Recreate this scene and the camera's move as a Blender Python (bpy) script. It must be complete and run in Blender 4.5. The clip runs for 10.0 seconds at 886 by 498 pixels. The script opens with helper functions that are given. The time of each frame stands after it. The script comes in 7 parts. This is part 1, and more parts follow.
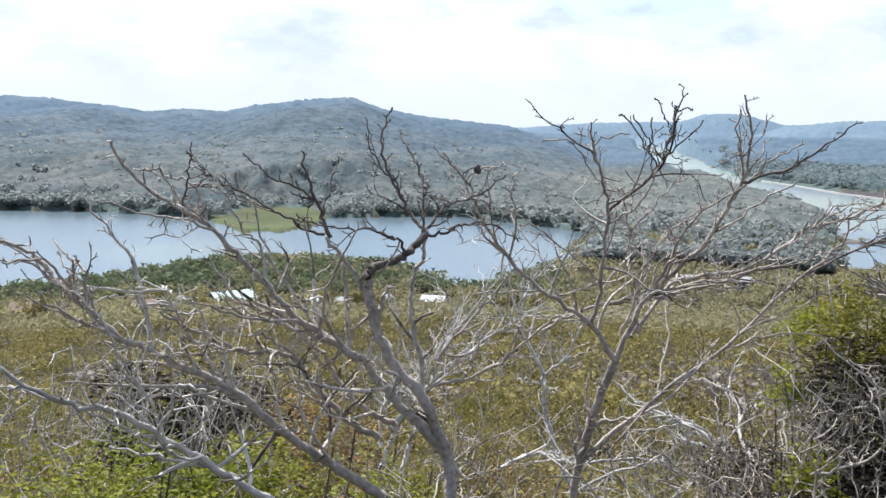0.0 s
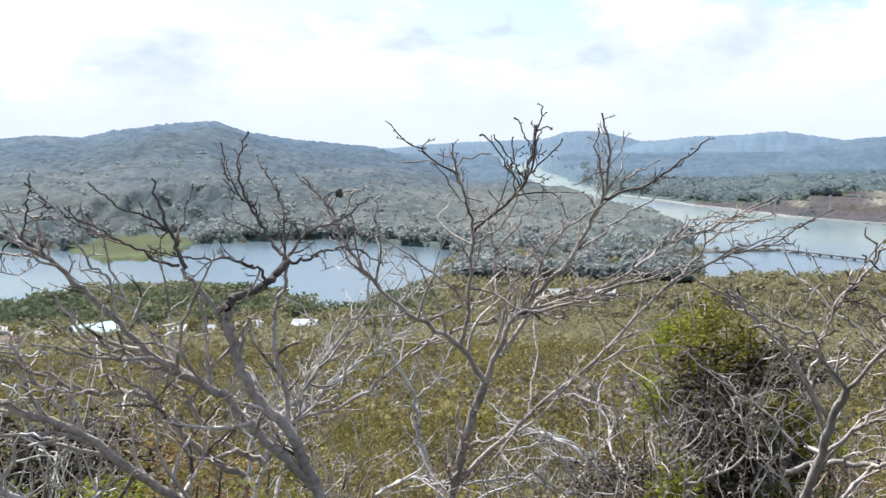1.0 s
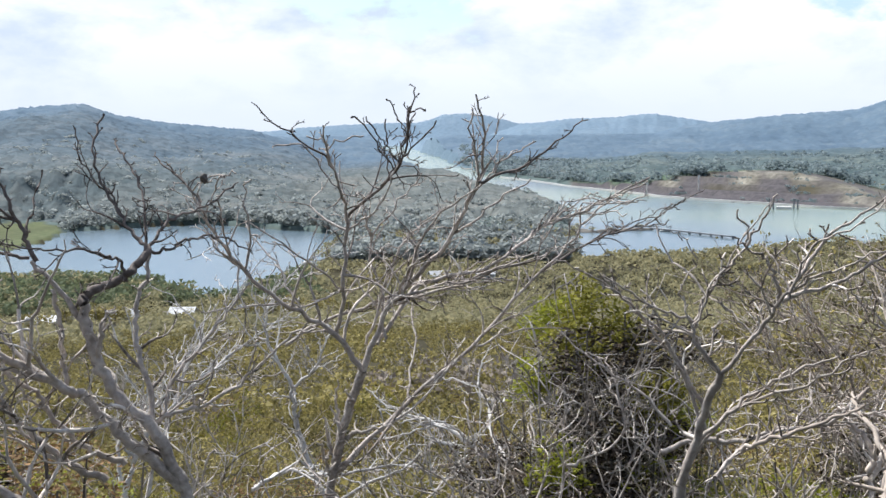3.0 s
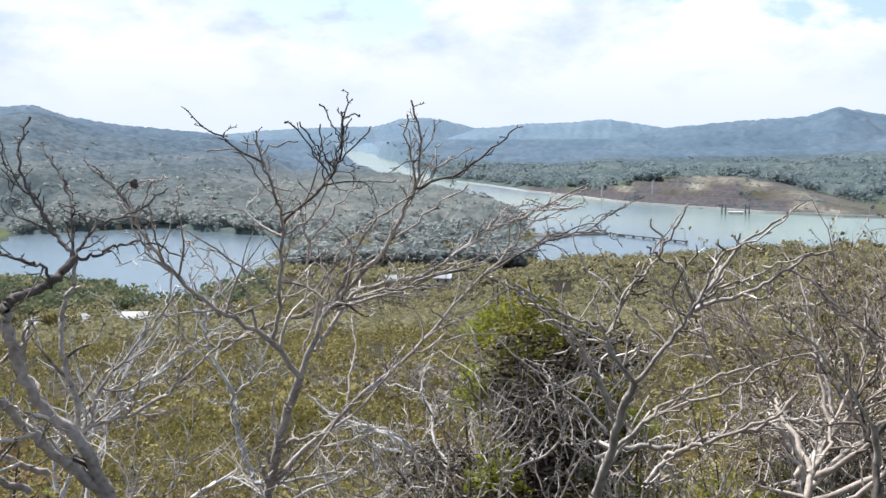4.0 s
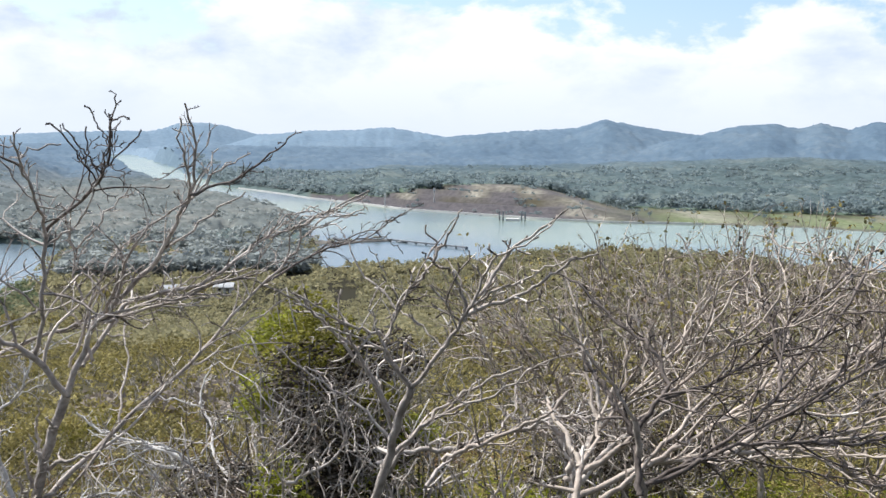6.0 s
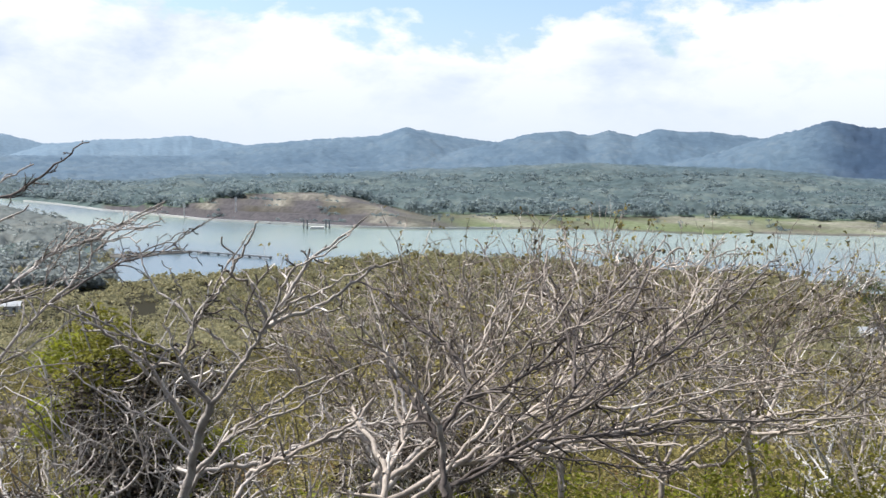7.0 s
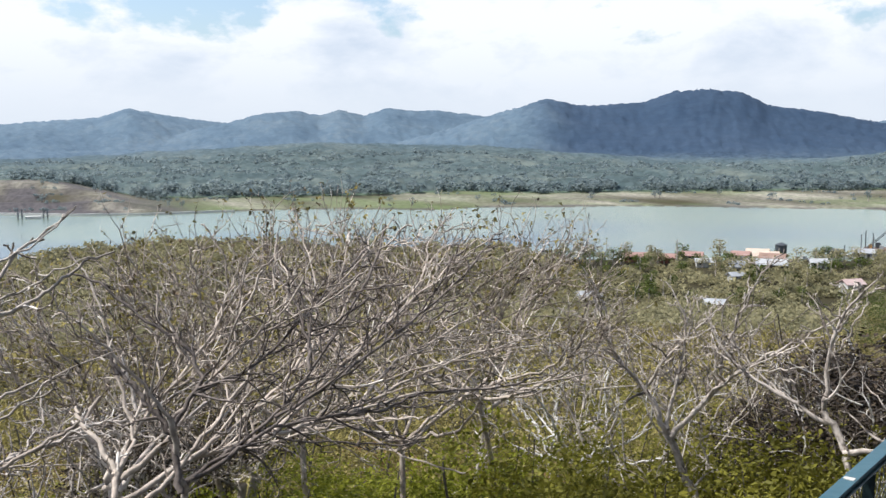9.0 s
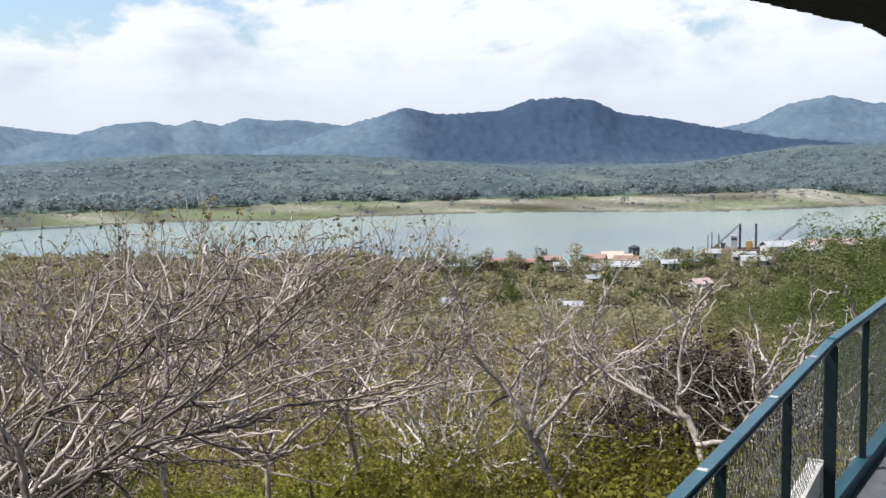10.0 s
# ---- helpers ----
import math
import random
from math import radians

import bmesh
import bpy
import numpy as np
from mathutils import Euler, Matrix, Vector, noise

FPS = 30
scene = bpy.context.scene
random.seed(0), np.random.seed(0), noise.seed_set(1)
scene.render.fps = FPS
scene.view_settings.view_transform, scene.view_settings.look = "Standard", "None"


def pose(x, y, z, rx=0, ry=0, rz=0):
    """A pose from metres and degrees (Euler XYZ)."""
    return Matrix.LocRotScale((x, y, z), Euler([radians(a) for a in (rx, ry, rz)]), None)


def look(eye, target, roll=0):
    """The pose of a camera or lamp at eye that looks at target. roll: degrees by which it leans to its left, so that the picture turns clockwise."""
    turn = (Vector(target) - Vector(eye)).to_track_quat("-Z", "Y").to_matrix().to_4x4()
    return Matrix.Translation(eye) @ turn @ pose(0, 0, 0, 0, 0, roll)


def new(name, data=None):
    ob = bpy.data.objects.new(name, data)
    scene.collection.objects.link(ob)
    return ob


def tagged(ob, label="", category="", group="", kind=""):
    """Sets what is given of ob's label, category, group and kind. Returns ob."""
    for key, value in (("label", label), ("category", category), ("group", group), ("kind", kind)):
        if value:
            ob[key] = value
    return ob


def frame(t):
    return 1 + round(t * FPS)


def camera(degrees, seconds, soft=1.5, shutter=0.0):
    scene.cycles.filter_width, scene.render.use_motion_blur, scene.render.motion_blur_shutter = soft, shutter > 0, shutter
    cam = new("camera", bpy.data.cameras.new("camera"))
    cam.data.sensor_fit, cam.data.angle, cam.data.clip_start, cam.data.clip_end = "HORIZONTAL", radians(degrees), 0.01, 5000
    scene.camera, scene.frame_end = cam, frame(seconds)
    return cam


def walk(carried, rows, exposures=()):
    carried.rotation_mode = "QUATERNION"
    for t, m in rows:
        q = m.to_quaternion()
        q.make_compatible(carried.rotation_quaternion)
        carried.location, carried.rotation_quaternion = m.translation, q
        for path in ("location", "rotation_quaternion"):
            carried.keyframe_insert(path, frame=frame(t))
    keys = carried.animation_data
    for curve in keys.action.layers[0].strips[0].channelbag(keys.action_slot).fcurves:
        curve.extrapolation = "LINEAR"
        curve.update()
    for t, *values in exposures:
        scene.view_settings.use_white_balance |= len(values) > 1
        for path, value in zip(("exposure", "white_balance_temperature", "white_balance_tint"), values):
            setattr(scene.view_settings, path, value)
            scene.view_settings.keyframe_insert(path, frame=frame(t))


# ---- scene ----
cam = camera(47.6, 10.0, soft=1.5, shutter=0.08)
PATH = [
    (0, (0.000, 0.000, 55.000), (0.4291, 1.9387, 54.7604), 0.88),
    (0.5, (0.062, 0.048, 55.002), (0.6020, 1.9568, 54.7492), 0.41),
    (1, (0.078, 0.129, 55.009), (0.7552, 2.0000, 54.8117), -0.27),
    (1.5, (0.093, 0.202, 55.005), (0.8457, 2.0455, 54.8139), -0.28),
    (2, (0.107, 0.283, 55.003), (0.9254, 2.0977, 54.8073), -0.74),
    (2.5, (0.122, 0.294, 55.002), (0.9868, 2.0836, 54.7816), -0.55),
    (4, (0.333, 0.244, 55.017), (1.3027, 1.9793, 54.7923), -0.11),
    (4.5, (0.335, 0.249, 55.012), (1.3935, 1.9350, 54.8155), 0.46),
    (5, (0.349, 0.251, 55.010), (1.5068, 1.8679, 54.7977), 0.71),
    (6.5, (0.379, 0.254, 55.014), (1.8165, 1.6307, 54.8207), 0.47),
    (7, (0.385, 0.238, 55.017), (1.9679, 1.4454, 54.8272), 0.30),
    (7.5, (0.396, 0.236, 55.020), (2.0626, 1.3232, 54.8216), 0.31),
    (8, (0.408, 0.224, 55.023), (2.1250, 1.2264, 54.8033), -0.11),
    (8.5, (0.429, 0.230, 55.020), (2.2047, 1.1202, 54.7867), -0.69),
    (9, (0.433, 0.235, 55.019), (2.2716, 0.9887, 54.7886), -0.56),
    (9.5, (0.432, 0.229, 55.021), (2.3184, 0.8556, 54.7990), -1.04),
    (10, (0.452, 0.233, 55.013), (2.3775, 0.7277, 54.7963), -1.13),
]
walk(cam, [(t, look(eye, target, roll)) for t, eye, target, roll in PATH],
     [(0, 0.58, 6000, 10), (2.5, 0.50, 5980, 10), (5, 0.50, 6020, 10), (7.5, 0.45, 6060, 10), (10, 0.36, 6070, 10)])

EYE = 55.0  # height of the lookout's eye over the lake


def way(az, r, z=0.0):
    """A place by its bearing (degrees, clockwise from +y), its distance and its height."""
    return Vector((r * math.sin(radians(az)), r * math.cos(radians(az)), z))


# ---- light ----
SUN_AZ, SUN_EL = -22.0, 56.0
sun = new("sun", bpy.data.lights.new("sun", "SUN"))
sun.data.energy, sun.data.angle, sun.data.color = 5.0, radians(0.6), (1.0, 0.955, 0.88)
sun.matrix_world = look(way(SUN_AZ, 100 * math.cos(radians(SUN_EL)), 100 * math.sin(radians(SUN_EL))), (0, 0, 0))

world = bpy.data.worlds.new("sky")
scene.world = world
world.use_nodes = True
wn, wl = world.node_tree.nodes, world.node_tree.links
wn.clear()


def wnode(kind, **values):
    n = wn.new(kind)
    for key, v in values.items():
        n.inputs[key].default_value = v
    return n


sky = wn.new("ShaderNodeTexSky")
sky.sky_type, sky.sun_disc = "NISHITA", False
sky.sun_elevation, sky.sun_rotation = radians(SUN_EL), radians(SUN_AZ)
sky.air_density, sky.dust_density, sky.altitude = 1.0, 2.0, 100
coord = wn.new("ShaderNodeTexCoord")
stretch = wn.new("ShaderNodeMapping")
stretch.inputs["Scale"].default_value = (1.0, 1.0, 2.1)
stretch.inputs["Location"].default_value = (0.37, 0.12, 0.05)
puffs = wnode("ShaderNodeTexNoise", Scale=5.2, Detail=9.0, Roughness=0.57, Distortion=0.12)
split = wn.new("ShaderNodeSeparateXYZ")
cover = wn.new("ShaderNodeMapRange")   # more cover towards the horizon
cover.inputs["From Min"].default_value, cover.inputs["From Max"].default_value = 0.02, 0.16
cover.inputs["To Min"].default_value, cover.inputs["To Max"].default_value = 0.24, -0.04
add = wn.new("ShaderNodeMath")
add.operation = "ADD"
ramp = wn.new("ShaderNodeValToRGB")
ramp.color_ramp.elements[0].position, ramp.color_ramp.elements[0].color = 0.470, (0, 0, 0, 1)
ramp.color_ramp.elements[1].position, ramp.color_ramp.elements[1].color = 0.528, (1, 1, 1, 1)
folds = wnode("ShaderNodeTexNoise", Scale=8.0, Detail=9.0, Roughness=0.57, Distortion=0.15)
tone = wn.new("ShaderNodeValToRGB")
tone.color_ramp.elements[0].position, tone.color_ramp.elements[0].color = 0.33, (0.66, 0.73, 0.82, 1)
tone.color_ramp.elements[1].position, tone.color_ramp.elements[1].color = 0.545, (1, 1, 1, 1)
low = wn.new("ShaderNodeMapRange")   # the clouds pale into a milky blue low over the hills
low.interpolation_type = "SMOOTHSTEP"
low.inputs["From Min"].default_value, low.inputs["From Max"].default_value = 0.0, 0.115
milky = wn.new("ShaderNodeMix")
milky.data_type = "RGBA"
milky.inputs["A"].default_value = (0.79, 0.825, 0.862, 1)
blue = wnode("ShaderNodeBackground", Strength=0.137)
white = wnode("ShaderNodeBackground", Strength=0.79)
both = wn.new("ShaderNodeMixShader")
out = wn.new("ShaderNodeOutputWorld")
for a, b in ((coord.outputs["Generated"], stretch.inputs["Vector"]), (stretch.outputs[0], puffs.inputs["Vector"]),
             (stretch.outputs[0], folds.inputs["Vector"]), (coord.outputs["Generated"], split.inputs[0]),
             (split.outputs["Z"], cover.inputs["Value"]), (puffs.outputs[0], add.inputs[0]), (cover.outputs[0], add.inputs[1]),
             (add.outputs[0], ramp.inputs[0]), (ramp.outputs[0], both.inputs[0]), (sky.outputs[0], blue.inputs[0]),
             (folds.outputs[0], tone.inputs[0]), (split.outputs["Z"], low.inputs["Value"]), (low.outputs[0], milky.inputs["Factor"]),
             (tone.outputs[0], milky.inputs["B"]), (milky.outputs["Result"], white.inputs[0]),
             (blue.outputs[0], both.inputs[1]), (white.outputs[0], both.inputs[2]), (both.outputs[0], out.inputs[0])):
    wl.new(a, b)


# ---- materials ----
def material(name, low, high, scale=1.0, rough=0.85, bump=0.0, fine=6.0, metal=0.0, island=0.0, third=None, spec=0.3, through_light=0.0):
    """Two colours mixed by noise at two scales, island: how much each separate piece varies, third: a colour for stains."""
    m = bpy.data.materials.new(name)
    m.use_nodes = True
    n, l = m.node_tree.nodes, m.node_tree.links
    b = n["Principled BSDF"]
    b.inputs["Roughness"].default_value, b.inputs["Metallic"].default_value = rough, metal
    b.inputs["Specular IOR Level"].default_value = spec
    tc = n.new("ShaderNodeTexCoord")
    n1, n2 = n.new("ShaderNodeTexNoise"), n.new("ShaderNodeTexNoise")
    n1.inputs["Scale"].default_value, n1.inputs["Detail"].default_value = scale, 4
    n2.inputs["Scale"].default_value, n2.inputs["Detail"].default_value = scale * fine, 5
    mix = n.new("ShaderNodeMath")
    mix.operation = "MULTIPLY_ADD"
    mix.inputs[1].default_value = 0.55
    half = n.new("ShaderNodeMath")
    half.operation = "MULTIPLY"
    half.inputs[1].default_value = 0.45
    for t in (n1, n2):
        l.new(tc.outputs["Object"], t.inputs["Vector"])
    l.new(n2.outputs[0], half.inputs[0])
    l.new(n1.outputs[0], mix.inputs[0])
    l.new(half.outputs[0], mix.inputs[2])
    value = mix.outputs[0]
    if island:
        geo = n.new("ShaderNodeNewGeometry")
        isl = n.new("ShaderNodeMath")
        isl.operation = "MULTIPLY_ADD"
        isl.inputs[1].default_value, isl.inputs[2].default_value = island, -island / 2
        l.new(geo.outputs["Random Per Island"], isl.inputs[0])
        plus = n.new("ShaderNodeMath")
        l.new(value, plus.inputs[0])
        l.new(isl.outputs[0], plus.inputs[1])
        value = plus.outputs[0]
    r = n.new("ShaderNodeValToRGB")
    e = r.color_ramp.elements
    e[0].position, e[0].color = 0.3, (*low, 1)
    e[1].position, e[1].color = 0.7, (*high, 1)
    if third:
        x = e.new(0.85)
        x.color = (*third, 1)
    l.new(value, r.inputs[0])
    l.new(r.outputs[0], b.inputs["Base Color"])
    if bump:
        bp = n.new("ShaderNodeBump")
        bp.inputs["Strength"].default_value, bp.inputs["Distance"].default_value = bump, 0.6 / (scale * fine)
        l.new(n2.outputs[0], bp.inputs["Height"])
        l.new(bp.outputs[0], b.inputs["Normal"])
    if through_light:
        tr = n.new("ShaderNodeBsdfTranslucent")
        ms = n.new("ShaderNodeMixShader")
        ms.inputs[0].default_value = through_light
        l.new(r.outputs[0], tr.inputs[0])
        l.new(b.outputs[0], ms.inputs[1])
        l.new(tr.outputs[0], ms.inputs[2])
        l.new(ms.outputs[0], n["Material Output"].inputs["Surface"])
    return m


# both crown colours are paled and blued to paint in distance haze
M_CROWN = material("valley_crowns", (0.178, 0.224, 0.236), (0.272, 0.312, 0.296), 0.085, 0.95, 0.0, 5, island=0.08, third=(0.32, 0.335, 0.265), spec=0.1, through_light=0.60)
M_CROWN_GREY = material("lakeside_single_crowns", (0.225, 0.250, 0.248), (0.325, 0.342, 0.312), 0.085, 0.95, 0.0, 5, island=0.06, third=(0.30, 0.295, 0.265), spec=0.1, through_light=0.65)
M_SCRUB = material("scrub_leaves", (0.078, 0.068, 0.024), (0.375, 0.308, 0.095), 0.16, 0.75, 0, 8, island=0.3, third=(0.40, 0.35, 0.20), through_light=0.3)
M_SHORE_TREES = material("shore_tree_leaves", (0.195, 0.182, 0.098), (0.385, 0.342, 0.185), 0.03, 0.9, 0, 10, island=0.25, through_light=0.45)
M_GREEN_WOOD = material("lakeside_green_leaves", (0.085, 0.108, 0.060), (0.20, 0.222, 0.115), 0.05, 0.9, 0, 10, island=0.2, through_light=0.4)
M_TWIG = material("dry_twigs", (0.16, 0.14, 0.12), (0.48, 0.435, 0.39), 0.6, 0.85, 0, 8, island=0.8)
M_LEAF = material("fresh_leaves", (0.078, 0.076, 0.012), (0.27, 0.25, 0.034), 0.9, 0.6, 0, 6, island=0.3, third=(0.29, 0.27, 0.05), spec=0.2, through_light=0.4)
M_LEAF_BRIGHT = material("young_leaves", (0.115, 0.13, 0.015), (0.36, 0.37, 0.038), 0.9, 0.6, 0, 6, island=0.3, third=(0.42, 0.40, 0.05), spec=0.2, through_light=0.45)
M_STRAW = material("dry_straw", (0.12, 0.088, 0.05), (0.32, 0.245, 0.145), 0.5, 0.9, 0, 6, island=0.6, through_light=0.15)
# near-black leaves that stand in for shade inside thickets
M_HEART_SHADE = material("thicket_heart_shade", (0.018, 0.014, 0.011), (0.070, 0.050, 0.031), 3.0, 0.8, 0, 6, island=0.6)
M_CURLED = material("curled_leaves", (0.045, 0.032, 0.020), (0.15, 0.105, 0.060), 3.0, 0.8, 0, 6, island=0.6)
M_BARK = material("grey_bark", (0.105, 0.084, 0.068), (0.60, 0.525, 0.455), 3.2, 0.85, 0.6, 9, island=0.5, third=(0.84, 0.78, 0.71))
M_BARK_TAN = material("twig_bark", (0.135, 0.108, 0.087), (0.54, 0.455, 0.375), 3.2, 0.88, 0.4, 9, island=0.6, third=(0.74, 0.68, 0.60))
M_BARK_PALE = material("pale_bark", (0.28, 0.25, 0.222), (0.70, 0.66, 0.61), 3.2, 0.85, 0.5, 9, island=0.4, third=(0.84, 0.82, 0.79))
# brown bark darkened to paint in the backlit shade of upper limbs
M_BARK_SHADED = material("shaded_brown_bark", (0.040, 0.030, 0.025), (0.20, 0.165, 0.142), 3.2, 0.85, 0.5, 9, island=0.4, third=(0.42, 0.37, 0.33))
M_DARK_LEAF = material("broadleaf_crowns", (0.036, 0.054, 0.012), (0.130, 0.155, 0.031), 0.5, 0.6, 0, 6, island=0.35, third=(0.26, 0.27, 0.08), spec=0.2, through_light=0.4)
M_DRY_CROWN = material("leafless_crowns", (0.15, 0.122, 0.095), (0.36, 0.305, 0.245), 0.2, 0.9, 0, 8, island=0.5, through_light=0.2)
M_RUSTY_LEAF = material("rusty_dry_leaves", (0.13, 0.075, 0.03), (0.30, 0.18, 0.08), 0.5, 0.85, 0, 6, island=0.6, through_light=0.2)
M_STEEL = material("weathered_steel", (0.03, 0.035, 0.04), (0.08, 0.085, 0.09), 0.8, 0.6, 0.1)
# steel made paler: haze over the water is mixed into the colour
M_PILE = material("haze_pale_piles", (0.11, 0.115, 0.12), (0.19, 0.195, 0.20), 0.8, 0.8, 0.1)
M_RUST = material("rusty_plate", (0.09, 0.06, 0.05), (0.2, 0.13, 0.1), 0.5, 0.8, 0.1)
M_ORANGE = material("orange_paint", (0.34, 0.19, 0.06), (0.46, 0.28, 0.10), 0.8, 0.5, 0.0)
M_WALL = material("pale_wall_paint", (0.36, 0.35, 0.32), (0.54, 0.53, 0.50), 0.5, 0.85, 0.1)
M_WALL_RED = material("red_wall_paint", (0.25, 0.10, 0.085), (0.34, 0.15, 0.125), 0.5, 0.85, 0.1)
M_TIMBER = material("dark_timber", (0.07, 0.06, 0.05), (0.14, 0.12, 0.10), 0.8, 0.85, 0.2)
M_PANE = material("window_pane", (0.02, 0.025, 0.03), (0.05, 0.055, 0.06), 1.0, 0.12, 0.0, spec=0.6)
M_ROOF_WHITE = material("white_sheet_roof", (0.25, 0.25, 0.245), (0.45, 0.45, 0.44), 0.3, 0.5, 0.1)
M_ROOF_GREY = material("grey_sheet_roof", (0.24, 0.245, 0.25), (0.38, 0.385, 0.39), 0.3, 0.55, 0.1)
M_ROOF_GREEN = material("pale_green_roof", (0.42, 0.55, 0.50), (0.60, 0.70, 0.65), 0.3, 0.5, 0.1)
M_ROOF_RED = material("red_roof", (0.24, 0.14, 0.12), (0.34, 0.21, 0.175), 0.3, 0.7, 0.1)
M_ROOF_PINK = material("faded_pink_roof", (0.36, 0.26, 0.235), (0.48, 0.36, 0.325), 0.3, 0.7, 0.1)
M_ROOF_TAN = material("tan_tile_roof", (0.42, 0.33, 0.26), (0.55, 0.45, 0.36), 0.3, 0.8, 0.1)
M_ROOF_RUST = material("rusty_sheet_roof", (0.16, 0.10, 0.08), (0.30, 0.20, 0.15), 0.4, 0.8, 0.1)
M_CONCRETE = material("concrete", (0.42, 0.40, 0.37), (0.62, 0.60, 0.56), 3.0, 0.9, 0.3)
M_RUBBLE = material("earth_and_rubble", (0.085, 0.08, 0.07), (0.17, 0.155, 0.13), 0.4, 0.95, 0.5)
M_FLOOR = material("deck_concrete", (0.10, 0.105, 0.115), (0.18, 0.19, 0.20), 2.0, 0.85, 0.3)
M_GREEN_PAINT = material("green_enamel", (0.022, 0.078, 0.102), (0.042, 0.115, 0.145), 3.0, 0.32, 0.05, spec=0.5)
M_BLACK_STEEL = material("dark_green_steel", (0.008, 0.02, 0.022), (0.02, 0.035, 0.035), 6.0, 0.5, 0.1)
M_WIRE = material("mesh_wire", (0.02, 0.022, 0.022), (0.17, 0.17, 0.165), 25.0, 0.35, 0.0, metal=0.8)
M_THATCH = material("dark_roof", (0.012, 0.014, 0.018), (0.03, 0.03, 0.034), 4.0, 0.9, 0.4)


FOREST_TINTS = {   # darkest, usual and palest crowns by region, with haze and cloud shadow painted in
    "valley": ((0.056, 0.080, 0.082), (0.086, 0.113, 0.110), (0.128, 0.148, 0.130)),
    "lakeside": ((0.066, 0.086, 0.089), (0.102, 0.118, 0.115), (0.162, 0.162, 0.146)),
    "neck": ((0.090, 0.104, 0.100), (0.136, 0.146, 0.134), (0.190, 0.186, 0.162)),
    # distance haze is mixed into the next two as blue
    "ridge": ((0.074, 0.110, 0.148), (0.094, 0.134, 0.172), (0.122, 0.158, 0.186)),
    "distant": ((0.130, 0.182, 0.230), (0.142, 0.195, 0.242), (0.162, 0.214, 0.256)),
    # cloud shadow painted as darker, bluer crowns
    "cloud_shade": ((0.031, 0.052, 0.086), (0.037, 0.059, 0.094), (0.044, 0.067, 0.103)),
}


def canopy_material(name, cell, gaps, rough_bump):
    """Closed forest: crowns of varied green with shade painted in the gaps between them; where each tint lies is given
    by the mesh.
    """
    m = bpy.data.materials.new(name)
    m.use_nodes = True
    n, l = m.node_tree.nodes, m.node_tree.links
    b = n["Principled BSDF"]
    b.inputs["Roughness"].default_value, b.inputs["Specular IOR Level"].default_value = 1.0, 0.1
    tc = n.new("ShaderNodeTexCoord")
    warp = n.new("ShaderNodeTexNoise")
    warp.inputs["Scale"].default_value, warp.inputs["Detail"].default_value = 2.2 / cell, 3
    shift = n.new("ShaderNodeVectorMath")
    shift.operation = "MULTIPLY_ADD"
    shift.inputs[1].default_value = (cell * 0.9,) * 3
    crown = n.new("ShaderNodeTexVoronoi")
    crown.inputs["Scale"].default_value = 1.0 / cell
    broad = n.new("ShaderNodeTexNoise")
    broad.inputs["Scale"].default_value, broad.inputs["Detail"].default_value = 0.12 / cell, 5
    bw = n.new("ShaderNodeRGBToBW")
    tone = n.new("ShaderNodeMath")
    tone.operation = "MULTIPLY_ADD"
    tone.inputs[1].default_value = 0.5
    sub = n.new("ShaderNodeMath")
    sub.operation = "MULTIPLY_ADD"
    sub.inputs[1].default_value, sub.inputs[2].default_value = 1.5, -0.48
    colour = None
    for kind, (dark, mid, pale) in FOREST_TINTS.items():
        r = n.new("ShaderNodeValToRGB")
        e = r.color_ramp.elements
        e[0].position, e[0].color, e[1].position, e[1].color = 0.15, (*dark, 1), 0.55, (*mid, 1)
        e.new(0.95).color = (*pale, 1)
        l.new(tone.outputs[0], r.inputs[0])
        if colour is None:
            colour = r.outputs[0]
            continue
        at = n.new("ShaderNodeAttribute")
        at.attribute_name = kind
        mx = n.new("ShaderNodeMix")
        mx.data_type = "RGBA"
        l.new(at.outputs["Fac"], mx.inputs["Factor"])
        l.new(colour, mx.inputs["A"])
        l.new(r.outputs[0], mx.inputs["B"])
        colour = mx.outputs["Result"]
    # shade between crowns put into the colour: darker away from each crown's middle
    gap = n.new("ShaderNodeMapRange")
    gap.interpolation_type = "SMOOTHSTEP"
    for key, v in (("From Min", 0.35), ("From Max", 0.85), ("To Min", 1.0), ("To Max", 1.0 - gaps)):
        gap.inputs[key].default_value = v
    dim = n.new("ShaderNodeVectorMath")
    dim.operation = "SCALE"
    bp = n.new("ShaderNodeBump")
    bp.inputs["Strength"].default_value, bp.inputs["Distance"].default_value = rough_bump, cell * 0.35
    for a, c in ((tc.outputs["Object"], warp.inputs["Vector"]), (warp.outputs["Color"], shift.inputs[0]), (tc.outputs["Object"], shift.inputs[2]),
                 (shift.outputs[0], crown.inputs["Vector"]), (tc.outputs["Object"], broad.inputs["Vector"]), (crown.outputs["Color"], bw.inputs[0]),
                 (broad.outputs[0], sub.inputs[0]), (bw.outputs[0], tone.inputs[0]), (sub.outputs[0], tone.inputs[2]),
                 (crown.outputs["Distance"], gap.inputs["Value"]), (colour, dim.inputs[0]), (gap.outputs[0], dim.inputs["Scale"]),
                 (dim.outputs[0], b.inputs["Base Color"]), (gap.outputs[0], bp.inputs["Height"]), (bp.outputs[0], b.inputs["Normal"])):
        l.new(a, c)
    return m


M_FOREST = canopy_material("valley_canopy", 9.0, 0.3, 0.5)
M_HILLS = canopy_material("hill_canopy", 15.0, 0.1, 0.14)


